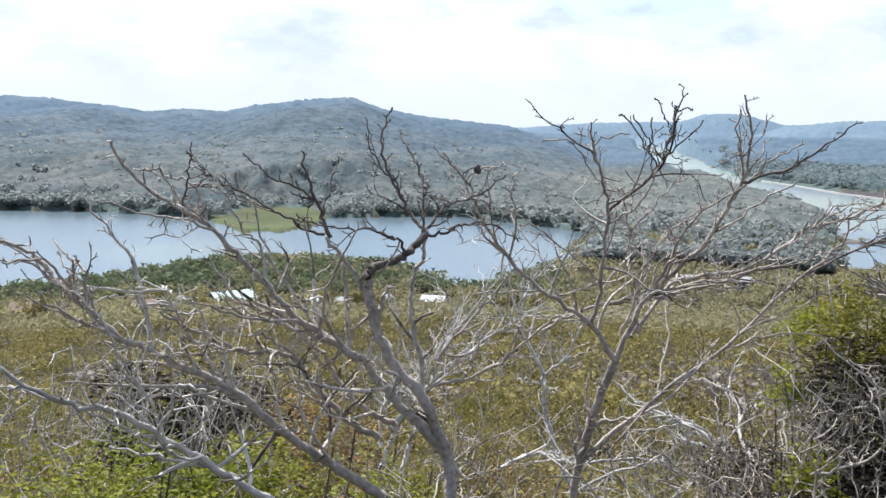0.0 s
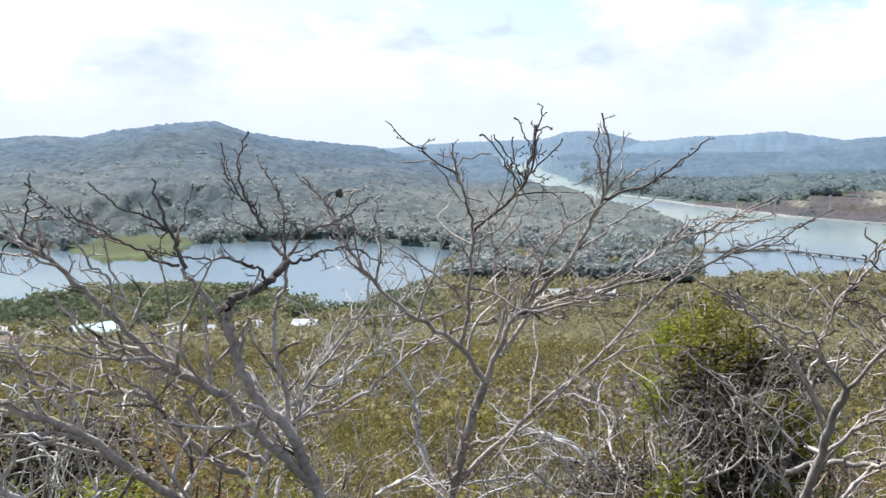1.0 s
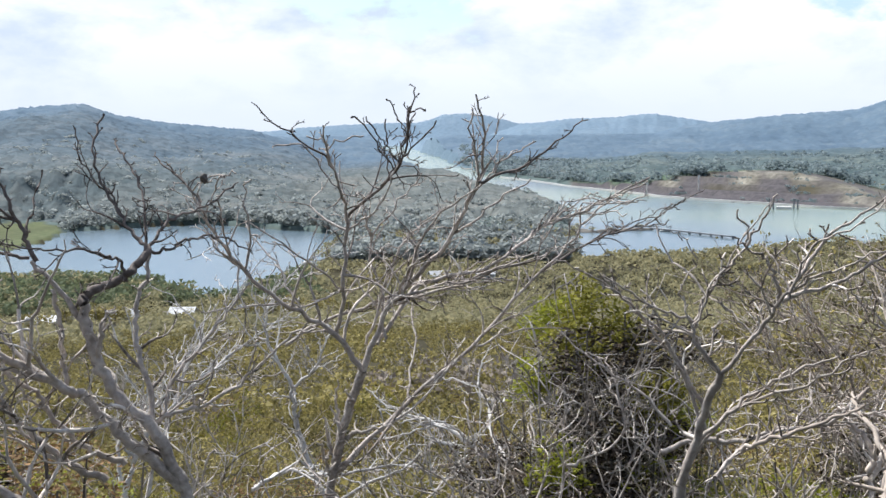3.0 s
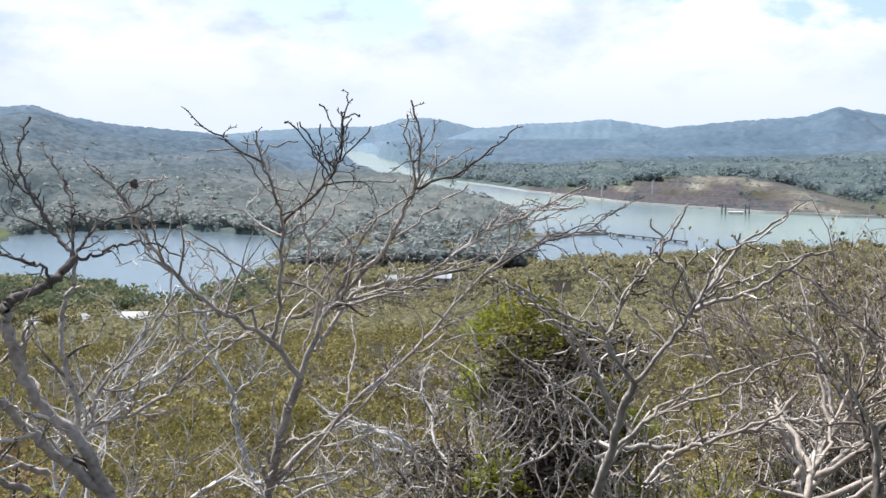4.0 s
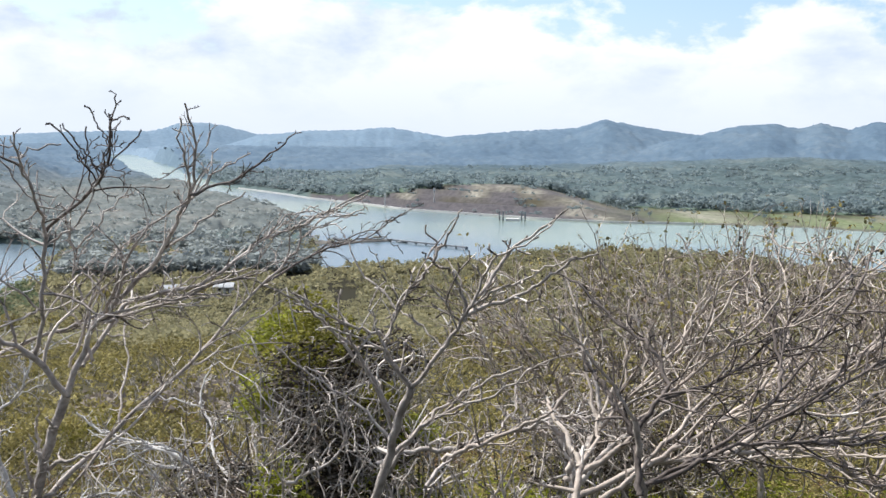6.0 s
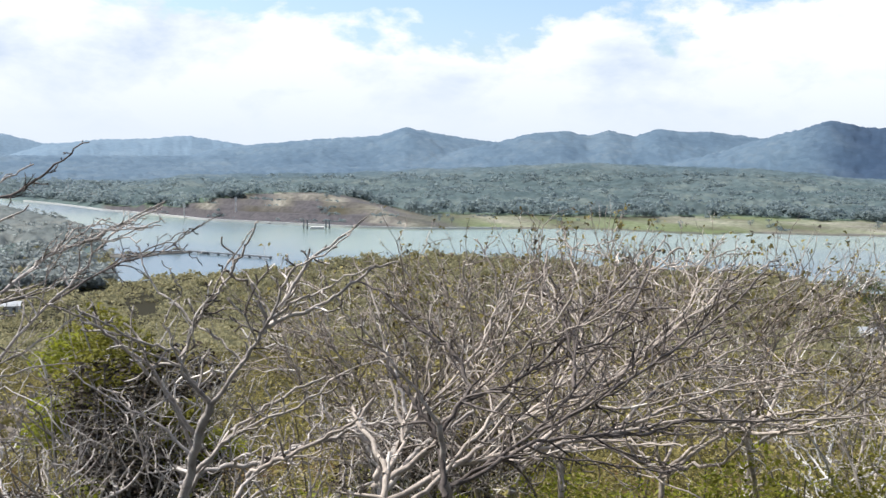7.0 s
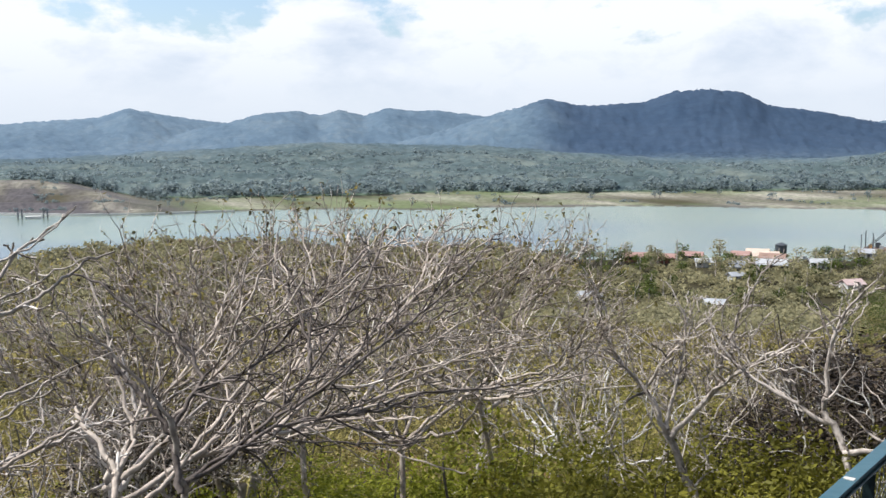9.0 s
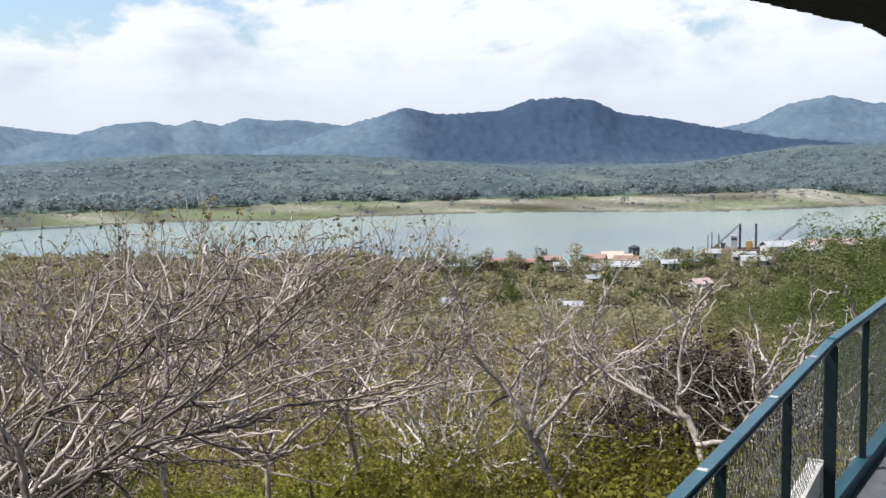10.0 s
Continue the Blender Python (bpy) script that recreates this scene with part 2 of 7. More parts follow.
def ground_material():
    m = bpy.data.materials.new("dry_ground")
    m.use_nodes = True
    n, l = m.node_tree.nodes, m.node_tree.links
    b = n["Principled BSDF"]
    b.inputs["Roughness"].default_value, b.inputs["Specular IOR Level"].default_value = 0.95, 0.1
    tc = n.new("ShaderNodeTexCoord")
    base = None
    for scale in (0.012, 0.25):
        t = n.new("ShaderNodeTexNoise")
        t.inputs["Scale"].default_value, t.inputs["Detail"].default_value = scale, 6
        l.new(tc.outputs["Object"], t.inputs["Vector"])
        base = t if base is None else base
    ramps = []
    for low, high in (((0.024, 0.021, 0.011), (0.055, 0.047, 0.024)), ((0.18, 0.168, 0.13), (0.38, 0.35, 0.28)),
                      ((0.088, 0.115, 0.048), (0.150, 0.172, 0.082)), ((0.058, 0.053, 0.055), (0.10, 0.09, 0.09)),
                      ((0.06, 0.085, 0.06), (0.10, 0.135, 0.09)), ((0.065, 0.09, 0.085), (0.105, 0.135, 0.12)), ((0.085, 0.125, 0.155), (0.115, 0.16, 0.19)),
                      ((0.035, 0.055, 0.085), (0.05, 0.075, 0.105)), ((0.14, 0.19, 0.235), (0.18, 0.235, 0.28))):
        r = n.new("ShaderNodeValToRGB")
        e = r.color_ramp.elements
        e[0].position, e[0].color, e[1].position, e[1].color = 0.35, (*low, 1), 0.65, (*high, 1)
        l.new((t if len(ramps) else base).outputs[0], r.inputs[0])
        ramps.append(r)
    colour = ramps[0].outputs[0]
    # the far tints have distance haze and a cloud shadow painted in
    for name, r in zip(("sand", "grass", "clay", "valley", "lakeside", "ridge", "cloud_shade", "distant"), ramps[1:]):
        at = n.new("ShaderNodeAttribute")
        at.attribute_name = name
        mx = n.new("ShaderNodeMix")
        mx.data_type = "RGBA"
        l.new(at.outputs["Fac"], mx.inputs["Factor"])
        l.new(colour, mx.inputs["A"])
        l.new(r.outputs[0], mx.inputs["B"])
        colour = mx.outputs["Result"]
    l.new(colour, b.inputs["Base Color"])
    return m


M_GROUND = ground_material()


def water_material():
    m = bpy.data.materials.new("lake_water")
    m.use_nodes = True
    n, l = m.node_tree.nodes, m.node_tree.links
    b = n["Principled BSDF"]
    b.inputs["Base Color"].default_value = (0.15, 0.21, 0.20, 1)
    b.inputs["Roughness"].default_value, b.inputs["IOR"].default_value = 0.22, 1.33
    tc = n.new("ShaderNodeTexCoord")
    silt = n.new("ShaderNodeTexNoise")
    silt.inputs["Scale"].default_value, silt.inputs["Detail"].default_value = 0.004, 3
    r = n.new("ShaderNodeValToRGB")
    e = r.color_ramp.elements
    e[0].position, e[0].color, e[1].position, e[1].color = 0.4, (0.10, 0.135, 0.155, 1), 0.6, (0.185, 0.220, 0.165, 1)
    wave = n.new("ShaderNodeTexNoise")
    wave.inputs["Scale"].default_value, wave.inputs["Detail"].default_value = 0.5, 3
    bp = n.new("ShaderNodeBump")
    bp.inputs["Strength"].default_value, bp.inputs["Distance"].default_value = 0.25, 0.3
    l.new(tc.outputs["Object"], silt.inputs["Vector"])
    l.new(tc.outputs["Object"], wave.inputs["Vector"])
    apart = n.new("ShaderNodeSeparateXYZ")
    reach = n.new("ShaderNodeMapRange")   # the lake to the east is siltier
    reach.inputs["From Min"].default_value, reach.inputs["From Max"].default_value = 250, 620
    reach.inputs["To Min"].default_value, reach.inputs["To Max"].default_value = -0.12, 0.14
    both = n.new("ShaderNodeMath")
    l.new(tc.outputs["Object"], apart.inputs[0])
    l.new(apart.outputs["X"], reach.inputs["Value"])
    l.new(reach.outputs[0], both.inputs[0])
    l.new(silt.outputs[0], both.inputs[1])
    l.new(both.outputs[0], r.inputs[0])
    l.new(r.outputs[0], b.inputs["Base Color"])
    l.new(wave.outputs[0], bp.inputs["Height"])
    l.new(bp.outputs[0], b.inputs["Normal"])
    return m


M_WATER = water_material()


# ---- mesh helpers ----
def part(name, bm, mat, parent=None, label="", smooth=False):
    """Links a bmesh as one mesh object, under a thing or part."""
    me = bpy.data.meshes.new(name)
    bm.to_mesh(me)
    bm.free()
    return link(name, me, mat, parent, label, smooth)


def link(name, me, mat, parent=None, label="", smooth=False):
    me.materials.append(mat)
    if smooth:
        me.polygons.foreach_set("use_smooth", [True] * len(me.polygons))
    ob = new(name, me)
    if parent:
        ob.parent = parent
        ob.matrix_parent_inverse = parent.matrix_basis.inverted()
    if label:
        ob["label"] = label
    return ob


def thing(name, at, label, category, group="", kind=""):
    ob = new(name)
    ob.matrix_basis = Matrix.Translation(at)
    return tagged(ob, label, category, group, kind)


def mesh_from(verts, faces):
    """A mesh from arrays; all faces have the same number of corners."""
    verts, faces = np.asarray(verts, float), np.asarray(faces, int)
    me = bpy.data.meshes.new("mesh")
    n, k = faces.shape
    me.vertices.add(len(verts))
    me.vertices.foreach_set("co", verts.ravel())
    me.loops.add(n * k)
    me.loops.foreach_set("vertex_index", faces.ravel())
    me.polygons.add(n)
    me.polygons.foreach_set("loop_start", np.arange(0, n * k, k))
    me.update(calc_edges=True)
    return me


def box(bm, x0, y0, z0, x1, y1, z1, bevel=0.0):
    made = bmesh.ops.create_cube(bm, size=1)["verts"]
    for v in made:
        v.co = Vector(((x0 + x1) / 2 + v.co.x * (x1 - x0), (y0 + y1) / 2 + v.co.y * (y1 - y0), (z0 + z1) / 2 + v.co.z * (z1 - z0)))
    if bevel:
        bmesh.ops.bevel(bm, geom=list({e for v in made for e in v.link_edges}), offset=bevel, segments=2, affect="EDGES")


def bar(bm, a, b, w, h=None, bevel=0.0):
    """A rectangular bar from a to b."""
    a, b = Vector(a), Vector(b)
    h = h or w
    made = bmesh.ops.create_cube(bm, size=1)["verts"]
    ahead = (b - a).normalized()
    side = ahead.cross(Vector((0, 0, 1)))
    side = side.normalized() if side.length > 1e-4 else Vector((1, 0, 0))
    up = side.cross(ahead)
    for v in made:
        c = v.co.copy()
        v.co = (a + b) / 2 + ahead * c.x * (b - a).length + side * c.y * w + up * c.z * h
    if bevel:
        bmesh.ops.bevel(bm, geom=list({e for v in made for e in v.link_edges}), offset=bevel, segments=2, affect="EDGES")


# ---- lie of the land ----
def line(pairs):
    a = np.array(pairs, float)
    return lambda az: np.interp(az, a[:, 0], a[:, 1])


LAKE_NEAR = line([(-30, 350), (-14, 342), (-6, 358), (0, 412), (5, 405), (8, 394), (11.7, 352), (13.6, 330), (15.5, 342), (18, 372), (19.5, 412), (20.2, 470), (20.8, 545)])
LAKE_FAR = line([(-30, 690), (-11.4, 681), (-5.8, 652), (-2.8, 618), (-1.3, 612), (0.8, 528), (3.3, 522), (5.2, 556), (6.2, 606), (10.5, 622), (13.6, 624), (16.7, 585), (20.8, 545)])
LAKE_END = 20.8
CANAL_NEAR = line([(21.9, 4060), (22.0, 3300), (23.7, 1850), (25.6, 1240), (28.7, 860), (31.3, 760), (33.2, 690), (34.0, 600), (34.6, 428), (40.7, 448), (47.5, 498), (52.8, 525),
                   (57, 505), (63, 478), (71, 475), (74, 420), (78, 425), (90, 435), (93, 465), (97, 510), (100, 550), (120, 650)])
CANAL_FAR = line([(22.0, 4050), (24.3, 4050), (25.6, 2749), (27.5, 1629), (29.4, 1229), (34, 990), (39.3, 836), (42.6, 794), (47.3, 745), (51.2, 728), (55, 735), (62, 738), (67.8, 712), (69.7, 733), (77.5, 745), (89, 738), (91.5, 741), (95.6, 777), (99.5, 806), (120, 820)])
BEACH_TOP = line([(27.5, 1650), (29.4, 1256), (34, 1022), (38, 905), (42, 910), (47, 905), (51, 880), (52, 860), (53.5, 855), (57.4, 840), (65, 850), (68.8, 885), (73, 850), (78, 865), (85, 890), (93, 930), (99, 870), (120, 870)])

# ridges: distance, depth before and behind the crest, and bearing with the rise of the skyline in degrees
RIDGES = [
    (1500, 640, 330, line([(-40, 0.6), (-20, 0.9), (-12, 1.0), (-9, 1.12), (-7.6, 1.09), (-5.7, 0.95), (-3.9, 0.63), (-2, 0.84), (0.3, 0.74), (1.8, 1.07), (4.3, 1.43), (7.1, 1.6), (9, 1.04), (11, 0.66), (13.3, 0.42), (16, 0.2), (18, -0.4), (21, -1.5)])),
    (2300, 350, 350, line([(-40, 0.8), (-14, 1.3), (-11, 1.36), (-9, 1.3), (-7.6, 1.06), (-5.5, 0.5), (-2, -0.6)])),
    (980, 260, 200, line([(-40, -1.5), (-14, -1.6), (0, -1.6), (8, -1.5), (13, -1.2), (16, -1.35), (20, -2.1)])),
    (4500, 260, 500, line([(12, 0.0), (17, 0.11), (19, 0.32), (22, 0.47), (25.5, 0.55), (26.7, 0.95), (28.2, 1.05), (29.7, 0.8), (31, 0.45), (33, 0.5), (40, 0.2), (60, 0.1)])),
    (3600, 500, 500, line([(29, -0.3), (31, 0.35), (34, 0.69), (36.5, 0.75), (38.5, 0.92), (41.6, 0.42), (45, 0.0), (50, -0.3)])),
    (2600, 450, 450, line([(36, -0.8), (40, 0.2), (42, 0.45), (44.5, 0.7), (48.9, 0.99), (50.5, 1.48), (53, 1.02), (55.7, 0.66), (60, 0.0)])),
    (2300, 330, 330, line([(50, -0.6), (54, 0.3), (55.7, 0.67), (57.7, 1.18), (59.5, 1.32), (60.9, 1.03), (61.9, 1.36), (63.3, 1.03), (64.7, 1.43), (66.6, 1.22), (67.4, 1.28), (70.2, 0.92), (74, 0.2)])),
    (1900, 260, 260, line([(64, -0.8), (68, 0.2), (70.2, 0.92), (73.7, 1.86), (75.6, 1.45), (79, 1.6), (80.7, 2.19), (82.6, 2.24), (84.2, 2.04), (85.7, 1.29), (87.7, 1.02), (90.6, 0.43), (94, -0.2), (98, -0.6)])),
    (2500, 350, 350, line([(87, -0.2), (90.6, 0.3), (92.7, 0.66), (94.4, 1.52), (96.6, 1.95), (98.6, 1.5), (101, 1.3), (105, 1.6), (115, 0.8)])),
    (1330, 230, 230, line([(34, -2.2), (38, -1.3), (46.7, -1.2), (56, -0.75), (60.6, -0.5), (69.8, -0.8), (79.4, -1.6), (82, -2.0), (87, -1.9), (90, -1.5), (93, -1.05), (95.3, -0.75), (99, -0.65), (115, -0.7)])),
]


def wobble(x, y, size, seed=0.0):
    """Smooth unevenness between -1 and 1."""
    x, y = x / size + seed, y / size - seed
    return (np.sin(x + 1.7 * np.sin(0.7 * y + seed)) * np.cos(0.9 * y + 1.3 * np.sin(0.8 * x)) + 0.5 * np.sin(2.3 * x - 1.9 * y + seed)) / 1.5


RIDGE_FROM = line([(-30, 1150), (10, 1200), (24, 1350), (40, 1500), (60, 1480), (100, 1480)])
HILLS_FROM = line([(-30, 600), (18, 640), (30, 1150), (40, 1060), (70, 1120), (100, 1120)])


def smoothstep(v):
    v = np.clip(v, 0, 1)
    return v * v * (3 - 2 * v)


def tint_weights(az, r):
    """How much of each forest tint a place gets, painted haze and cloud shadow included; the tints pass into one
    another.
    """
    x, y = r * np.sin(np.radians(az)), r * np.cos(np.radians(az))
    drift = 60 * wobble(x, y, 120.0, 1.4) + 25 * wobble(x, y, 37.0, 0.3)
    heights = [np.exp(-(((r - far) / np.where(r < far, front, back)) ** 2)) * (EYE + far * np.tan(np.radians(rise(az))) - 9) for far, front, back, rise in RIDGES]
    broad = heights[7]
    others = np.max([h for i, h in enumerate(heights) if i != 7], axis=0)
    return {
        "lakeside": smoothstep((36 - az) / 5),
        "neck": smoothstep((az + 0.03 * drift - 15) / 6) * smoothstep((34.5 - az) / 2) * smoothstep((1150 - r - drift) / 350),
        # painted haze: bluer and paler the farther off
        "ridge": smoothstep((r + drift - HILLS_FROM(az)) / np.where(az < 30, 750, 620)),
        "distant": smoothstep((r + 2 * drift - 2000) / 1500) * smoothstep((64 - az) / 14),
        # the broad hill's cloud shadow, put into the colour with soft edges
        "cloud_shade": smoothstep((broad - others + 26) / 44) * smoothstep((az + drift * 0.02 - 70.5) / 5.5) * smoothstep((r + drift * 0.4 - 1400) / 110),
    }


def spit_reach(az, r):
    """Below one on the grassy spit across the small lake."""
    return (((az - 2.4 - (r - 590) * 0.012) / 3.2) ** 2 + ((r - 585) / 85) ** 2) / (1 + 0.3 * wobble(az * 2, r * 0.05, 1.0))


def SPIT(az, r):
    return spit_reach(az, r) < 1


def in_water(az, r):
    jag = 1 + 0.010 * wobble(az * 9, r * 0.02, 3.0) + 0.006 * wobble(az * 31, r * 0.02, 3.0, 2.0)
    q = r * jag
    lake = (q > LAKE_NEAR(az)) & (q < LAKE_FAR(az)) & (az < LAKE_END)
    canal = (q > CANAL_NEAR(az)) & (q < CANAL_FAR(az)) & (az > 21.9)
    return lake | canal


def ground_z(az, r):
    """Height of the ground: the lookout's hill, the flats by the water, and the hills beyond."""
    az, r = np.asarray(az, float), np.asarray(r, float)
    x, y = r * np.sin(np.radians(az)), r * np.cos(np.radians(az))
    hill = 52.0 - 0.69 * np.maximum(r, 0.01) ** 0.75
    z = np.maximum(hill, 2.2) + np.where(r > 12, 0.5 * wobble(x, y, 11.0), 0) * np.clip((r - 12) / 40, 0, 1)
    ahead = (az > -45) & (az < 125)
    for far, front, back, rise in RIDGES:
        top = EYE + far * np.tan(np.radians(rise(az))) - 7
        lump = 0.17 * wobble(x, y, 130.0, far * 0.01) + 0.08 * wobble(x, y, 52.0, far * 0.02)
        crest = np.exp(-(((r - far) / np.where(r < far, front, back)) ** 2))
        fold = crest * (1 + lump * np.clip((far - 60 - r) / 260, 0, 1))   # spurs and gullies below the crest
        low = np.where(az < LAKE_END, LAKE_FAR(az), np.where(r < CANAL_NEAR(az), 480, BEACH_TOP(az)))
        z = np.where(ahead & (r > low), np.maximum(z, 2.2 + (top - 2.2) * fold * np.clip((r - low) / 150, 0, 1)), z)
    z = np.where(~ahead & (r > 700), np.maximum(z, 60 * np.exp(-(((r - 1800) / 500) ** 2)) * (1 + 0.4 * wobble(x, y, 240.0))), z)
    # flat shores across the water
    shore = CANAL_FAR(az)
    beach = (az > 27.6) & (r >= shore - 5) & (r < BEACH_TOP(az))
    z = np.where(beach, 0.6 + 2.2 * np.clip((r - shore) / 120, 0, 1), z)
    step = (az > 36) & (az < 52) & (r > shore + 14) & (r < BEACH_TOP(az) + 30)
    z = np.where(step, np.minimum(2 + 17.0 * smoothstep((52.3 - az) / 7.0), 2 + 4.0 * np.floor((r - shore - 14) / 24 + 0.4 * wobble(x, y, 30.0))), z)
    z = np.where((az < 14) & (r > LAKE_FAR(az)) & (r < 900), 1.2 + (z - 1.2) * smoothstep((spit_reach(az, r) - 0.9) / 3.5), z)
    mound = 7.0 * np.exp(-(((az - 95.0) / 2.6) ** 2) - ((r - 870) / 45) ** 2) * (r > shore + 8)
    wet = in_water(az, r)
    return np.where(wet, -4.0, z + mound)


def build_ground():
    az = np.concatenate([np.arange(-24, 116, 0.38), np.arange(116, 336.1, 4.0)])
    r = np.concatenate([[0.3], np.geomspace(1.0, 60, 34), np.arange(70, 340, 12), np.arange(340, 1130, 8.0), np.geomspace(1135, 4900, 75)])
    A, R = np.meshgrid(az, r, indexing="ij")
    B = np.where(A > 180, A - 360, A)
    Z = ground_z(B, R)
    X, Y = R * np.sin(np.radians(A)), R * np.cos(np.radians(A))
    n, k = A.shape
    idx = np.arange(n * k).reshape(n, k)
    nxt = np.roll(idx, -1, axis=0)
    faces = np.stack([idx[:, :-1], idx[:, 1:], nxt[:, 1:], nxt[:, :-1]], -1).reshape(-1, 4)[:, ::-1]
    me = mesh_from(np.stack([X, Y, Z], -1).reshape(-1, 3), faces)
    shore = CANAL_FAR(B)
    strip = (B > 27.6) & (R > shore - 8) & (R < BEACH_TOP(B) + 12)
    spit = SPIT(B, R)
    sand = strip * np.clip(0.45 + 0.6 * wobble(X, Y, 38.0, 3.0), 0, 1) * np.clip((B - 50) / 6, np.where(R > shore + 60, 0.7, 0.1), 1)
    grass = np.where(spit, 0.5 + 0.25 * wobble(X, Y, 20.0), strip * np.clip(0.4 + 0.7 * wobble(X, Y * 0.6, 55.0, 1.0) + 0.4 * wobble(X, Y, 13.0, 2.0), 0, 0.9) * np.clip((B - 50 + 1.2 * wobble(X, Y, 17.0)) / 5, 0, 1))
    clay = strip * np.clip((54.5 - B + 1.5 * wobble(X, Y, 23.0, 2.0)) / 5, 0, 1)
    clay = np.where(R > shore + 45, clay * np.clip(0.6 - 0.9 * wobble(X, Y, 16.0, 4.0), 0, 1), clay)
    clay = np.maximum(clay, strip * (B > 52) * (R < shore + 8) * 0.7)
    bare = sum(np.exp(-(((B - a) / w) ** 2) - ((R - d) / 22) ** 2) for a, d, w in ((43.2, 872, 0.7), (46.7, 862, 0.8), (50.6, 752, 0.9), (49.0, 775, 0.8), (45.0, 890, 0.9), (39.5, 900, 0.6), (93.5, 890, 1.6), (96, 860, 1.8), (98, 850, 1.6)))
    bare = np.clip(bare + (B > 29.6) * (B < 34.5) * strip * 0.5, 0, 1) * np.clip(0.9 + 0.5 * wobble(X, Y, 9.0), 0, 1)
    sand, clay = np.maximum(sand, bare), clay * (1 - 0.9 * bare)
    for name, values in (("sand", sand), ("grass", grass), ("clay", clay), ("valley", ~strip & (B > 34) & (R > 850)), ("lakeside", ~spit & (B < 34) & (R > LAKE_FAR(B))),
                         *((k, v) for k, v in tint_weights(B, R).items() if k != "lakeside")):
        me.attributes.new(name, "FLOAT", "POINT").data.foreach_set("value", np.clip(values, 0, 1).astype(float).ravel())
    ob = link("ground", me, M_GROUND, smooth=True)
    return tagged(ob, "dry hillside, lake shores and wooded hills", "ground", kind="structure")


build_ground()
bm = bmesh.new()
bmesh.ops.create_circle(bm, cap_ends=True, cap_tris=True, segments=96, radius=4880)
tagged(part("water", bm, M_WATER), "calm grey-green lake water", "water", kind="structure")

# ---- woods ----
rng = np.random.default_rng(7)


def scatter(templates, places, sizes):
    """Many turned and scaled copies of a few small shapes, joined into one mesh."""
    verts, faces, base = [], [], 0
    pick = rng.integers(0, len(templates), len(places))
    for i, (tv, tf) in enumerate(templates):
        sel = pick == i
        n = int(sel.sum())
        if not n:
            continue
        turn = rng.uniform(0, 2 * np.pi, n)
        c, s = np.cos(turn)[:, None], np.sin(turn)[:, None]
        v = np.stack([c * tv[:, 0] - s * tv[:, 1], s * tv[:, 0] + c * tv[:, 1], np.broadcast_to(tv[:, 2], (n, len(tv)))], -1)
        v = v * sizes[sel][:, None, :] + places[sel][:, None, :]
        verts.append(v.reshape(-1, 3))
        faces.append((tf[None] + (base + np.arange(n) * len(tv))[:, None, None]).reshape(-1, tf.shape[1]))
        base += n * len(tv)
    return mesh_from(np.concatenate(verts), np.concatenate(faces))


def sample(n, az0, az1, r0, r1):
    az = rng.uniform(az0, az1, n)
    r = np.sqrt(rng.uniform(r0**2, r1**2, n))
    return az, r


def dry_land(az, r):
    keep = ~in_water(az, r) & ~in_water(az, r - 5) & ~in_water(az, r + 5)
    strip = (az > 27.6) & (r > CANAL_FAR(az) - 10) & (r < BEACH_TOP(az) + 4)
    return keep & ~strip & ~SPIT(az, r)



def canopy(name, mat, label, az0, az1, step, r0, r1, grow, rough, inside, whole=False, lift=5.0, category="forest"):
    """The closed, lumpy roof of a far forest, laid over the hills."""
    az = np.arange(az0, az1, step)
    r = [r0]
    while r[-1] < r1:
        r.append(r[-1] * grow)
    A, R = np.meshgrid(az, np.array(r), indexing="ij")
    A = A + rng.uniform(-0.4, 0.4, A.shape) * step
    R = R * (1 + rng.uniform(-0.4, 0.4, R.shape) * (grow - 1))
    X, Y = R * np.sin(np.radians(A)), R * np.cos(np.radians(A))
    gap = np.median(R) * (grow - 1)
    full = sum(inside(A, R - off).astype(float) for off in (1.5 * gap, 1.5 * gap + 6, 1.5 * gap + 12, 1.5 * gap + 18)) / 4
    full *= sum(inside(A + off, R).astype(float) for off in (-4 * step, -2 * step, 2 * step, 4 * step)) / 4   # edges taper, in depth only towards the deck, so no shaded underside shows
    Z = ground_z(A, R) + (lift + rng.uniform(-1, 1, A.shape) * rough + 0.3 * lift * wobble(X, Y, 4.0 * lift, 0.7)) * full
    n, k = A.shape
    idx = np.arange(n * k).reshape(n, k)
    faces = np.stack([idx[:-1, :-1], idx[:-1, 1:], idx[1:, 1:], idx[1:, :-1]], -1)[..., ::-1]
    ok = inside(A, R)
    keep = ok[:-1, :-1] | ok[:-1, 1:] | ok[1:, 1:] | ok[1:, :-1]
    if whole:
        keep = ok[:-1, :-1] & ok[:-1, 1:] & ok[1:, 1:] & ok[1:, :-1]
    dry = ~in_water(A, R)
    keep &= dry[:-1, :-1] & dry[:-1, 1:] & dry[1:, 1:] & dry[1:, :-1]
    me = mesh_from(np.stack([X, Y, Z], -1).reshape(-1, 3), faces[keep])
    for kind, values in tint_weights(A, R).items():
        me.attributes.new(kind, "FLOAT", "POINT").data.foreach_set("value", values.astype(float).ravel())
    return tagged(link(name, me, mat, smooth=True), label, category, kind="stuff")


def hills(a, r):
    return (r > RIDGE_FROM(a)) & dry_land(a, r - 40) & dry_land(a, r + 40) & dry_land(a - 0.3, r) & dry_land(a + 0.3, r)


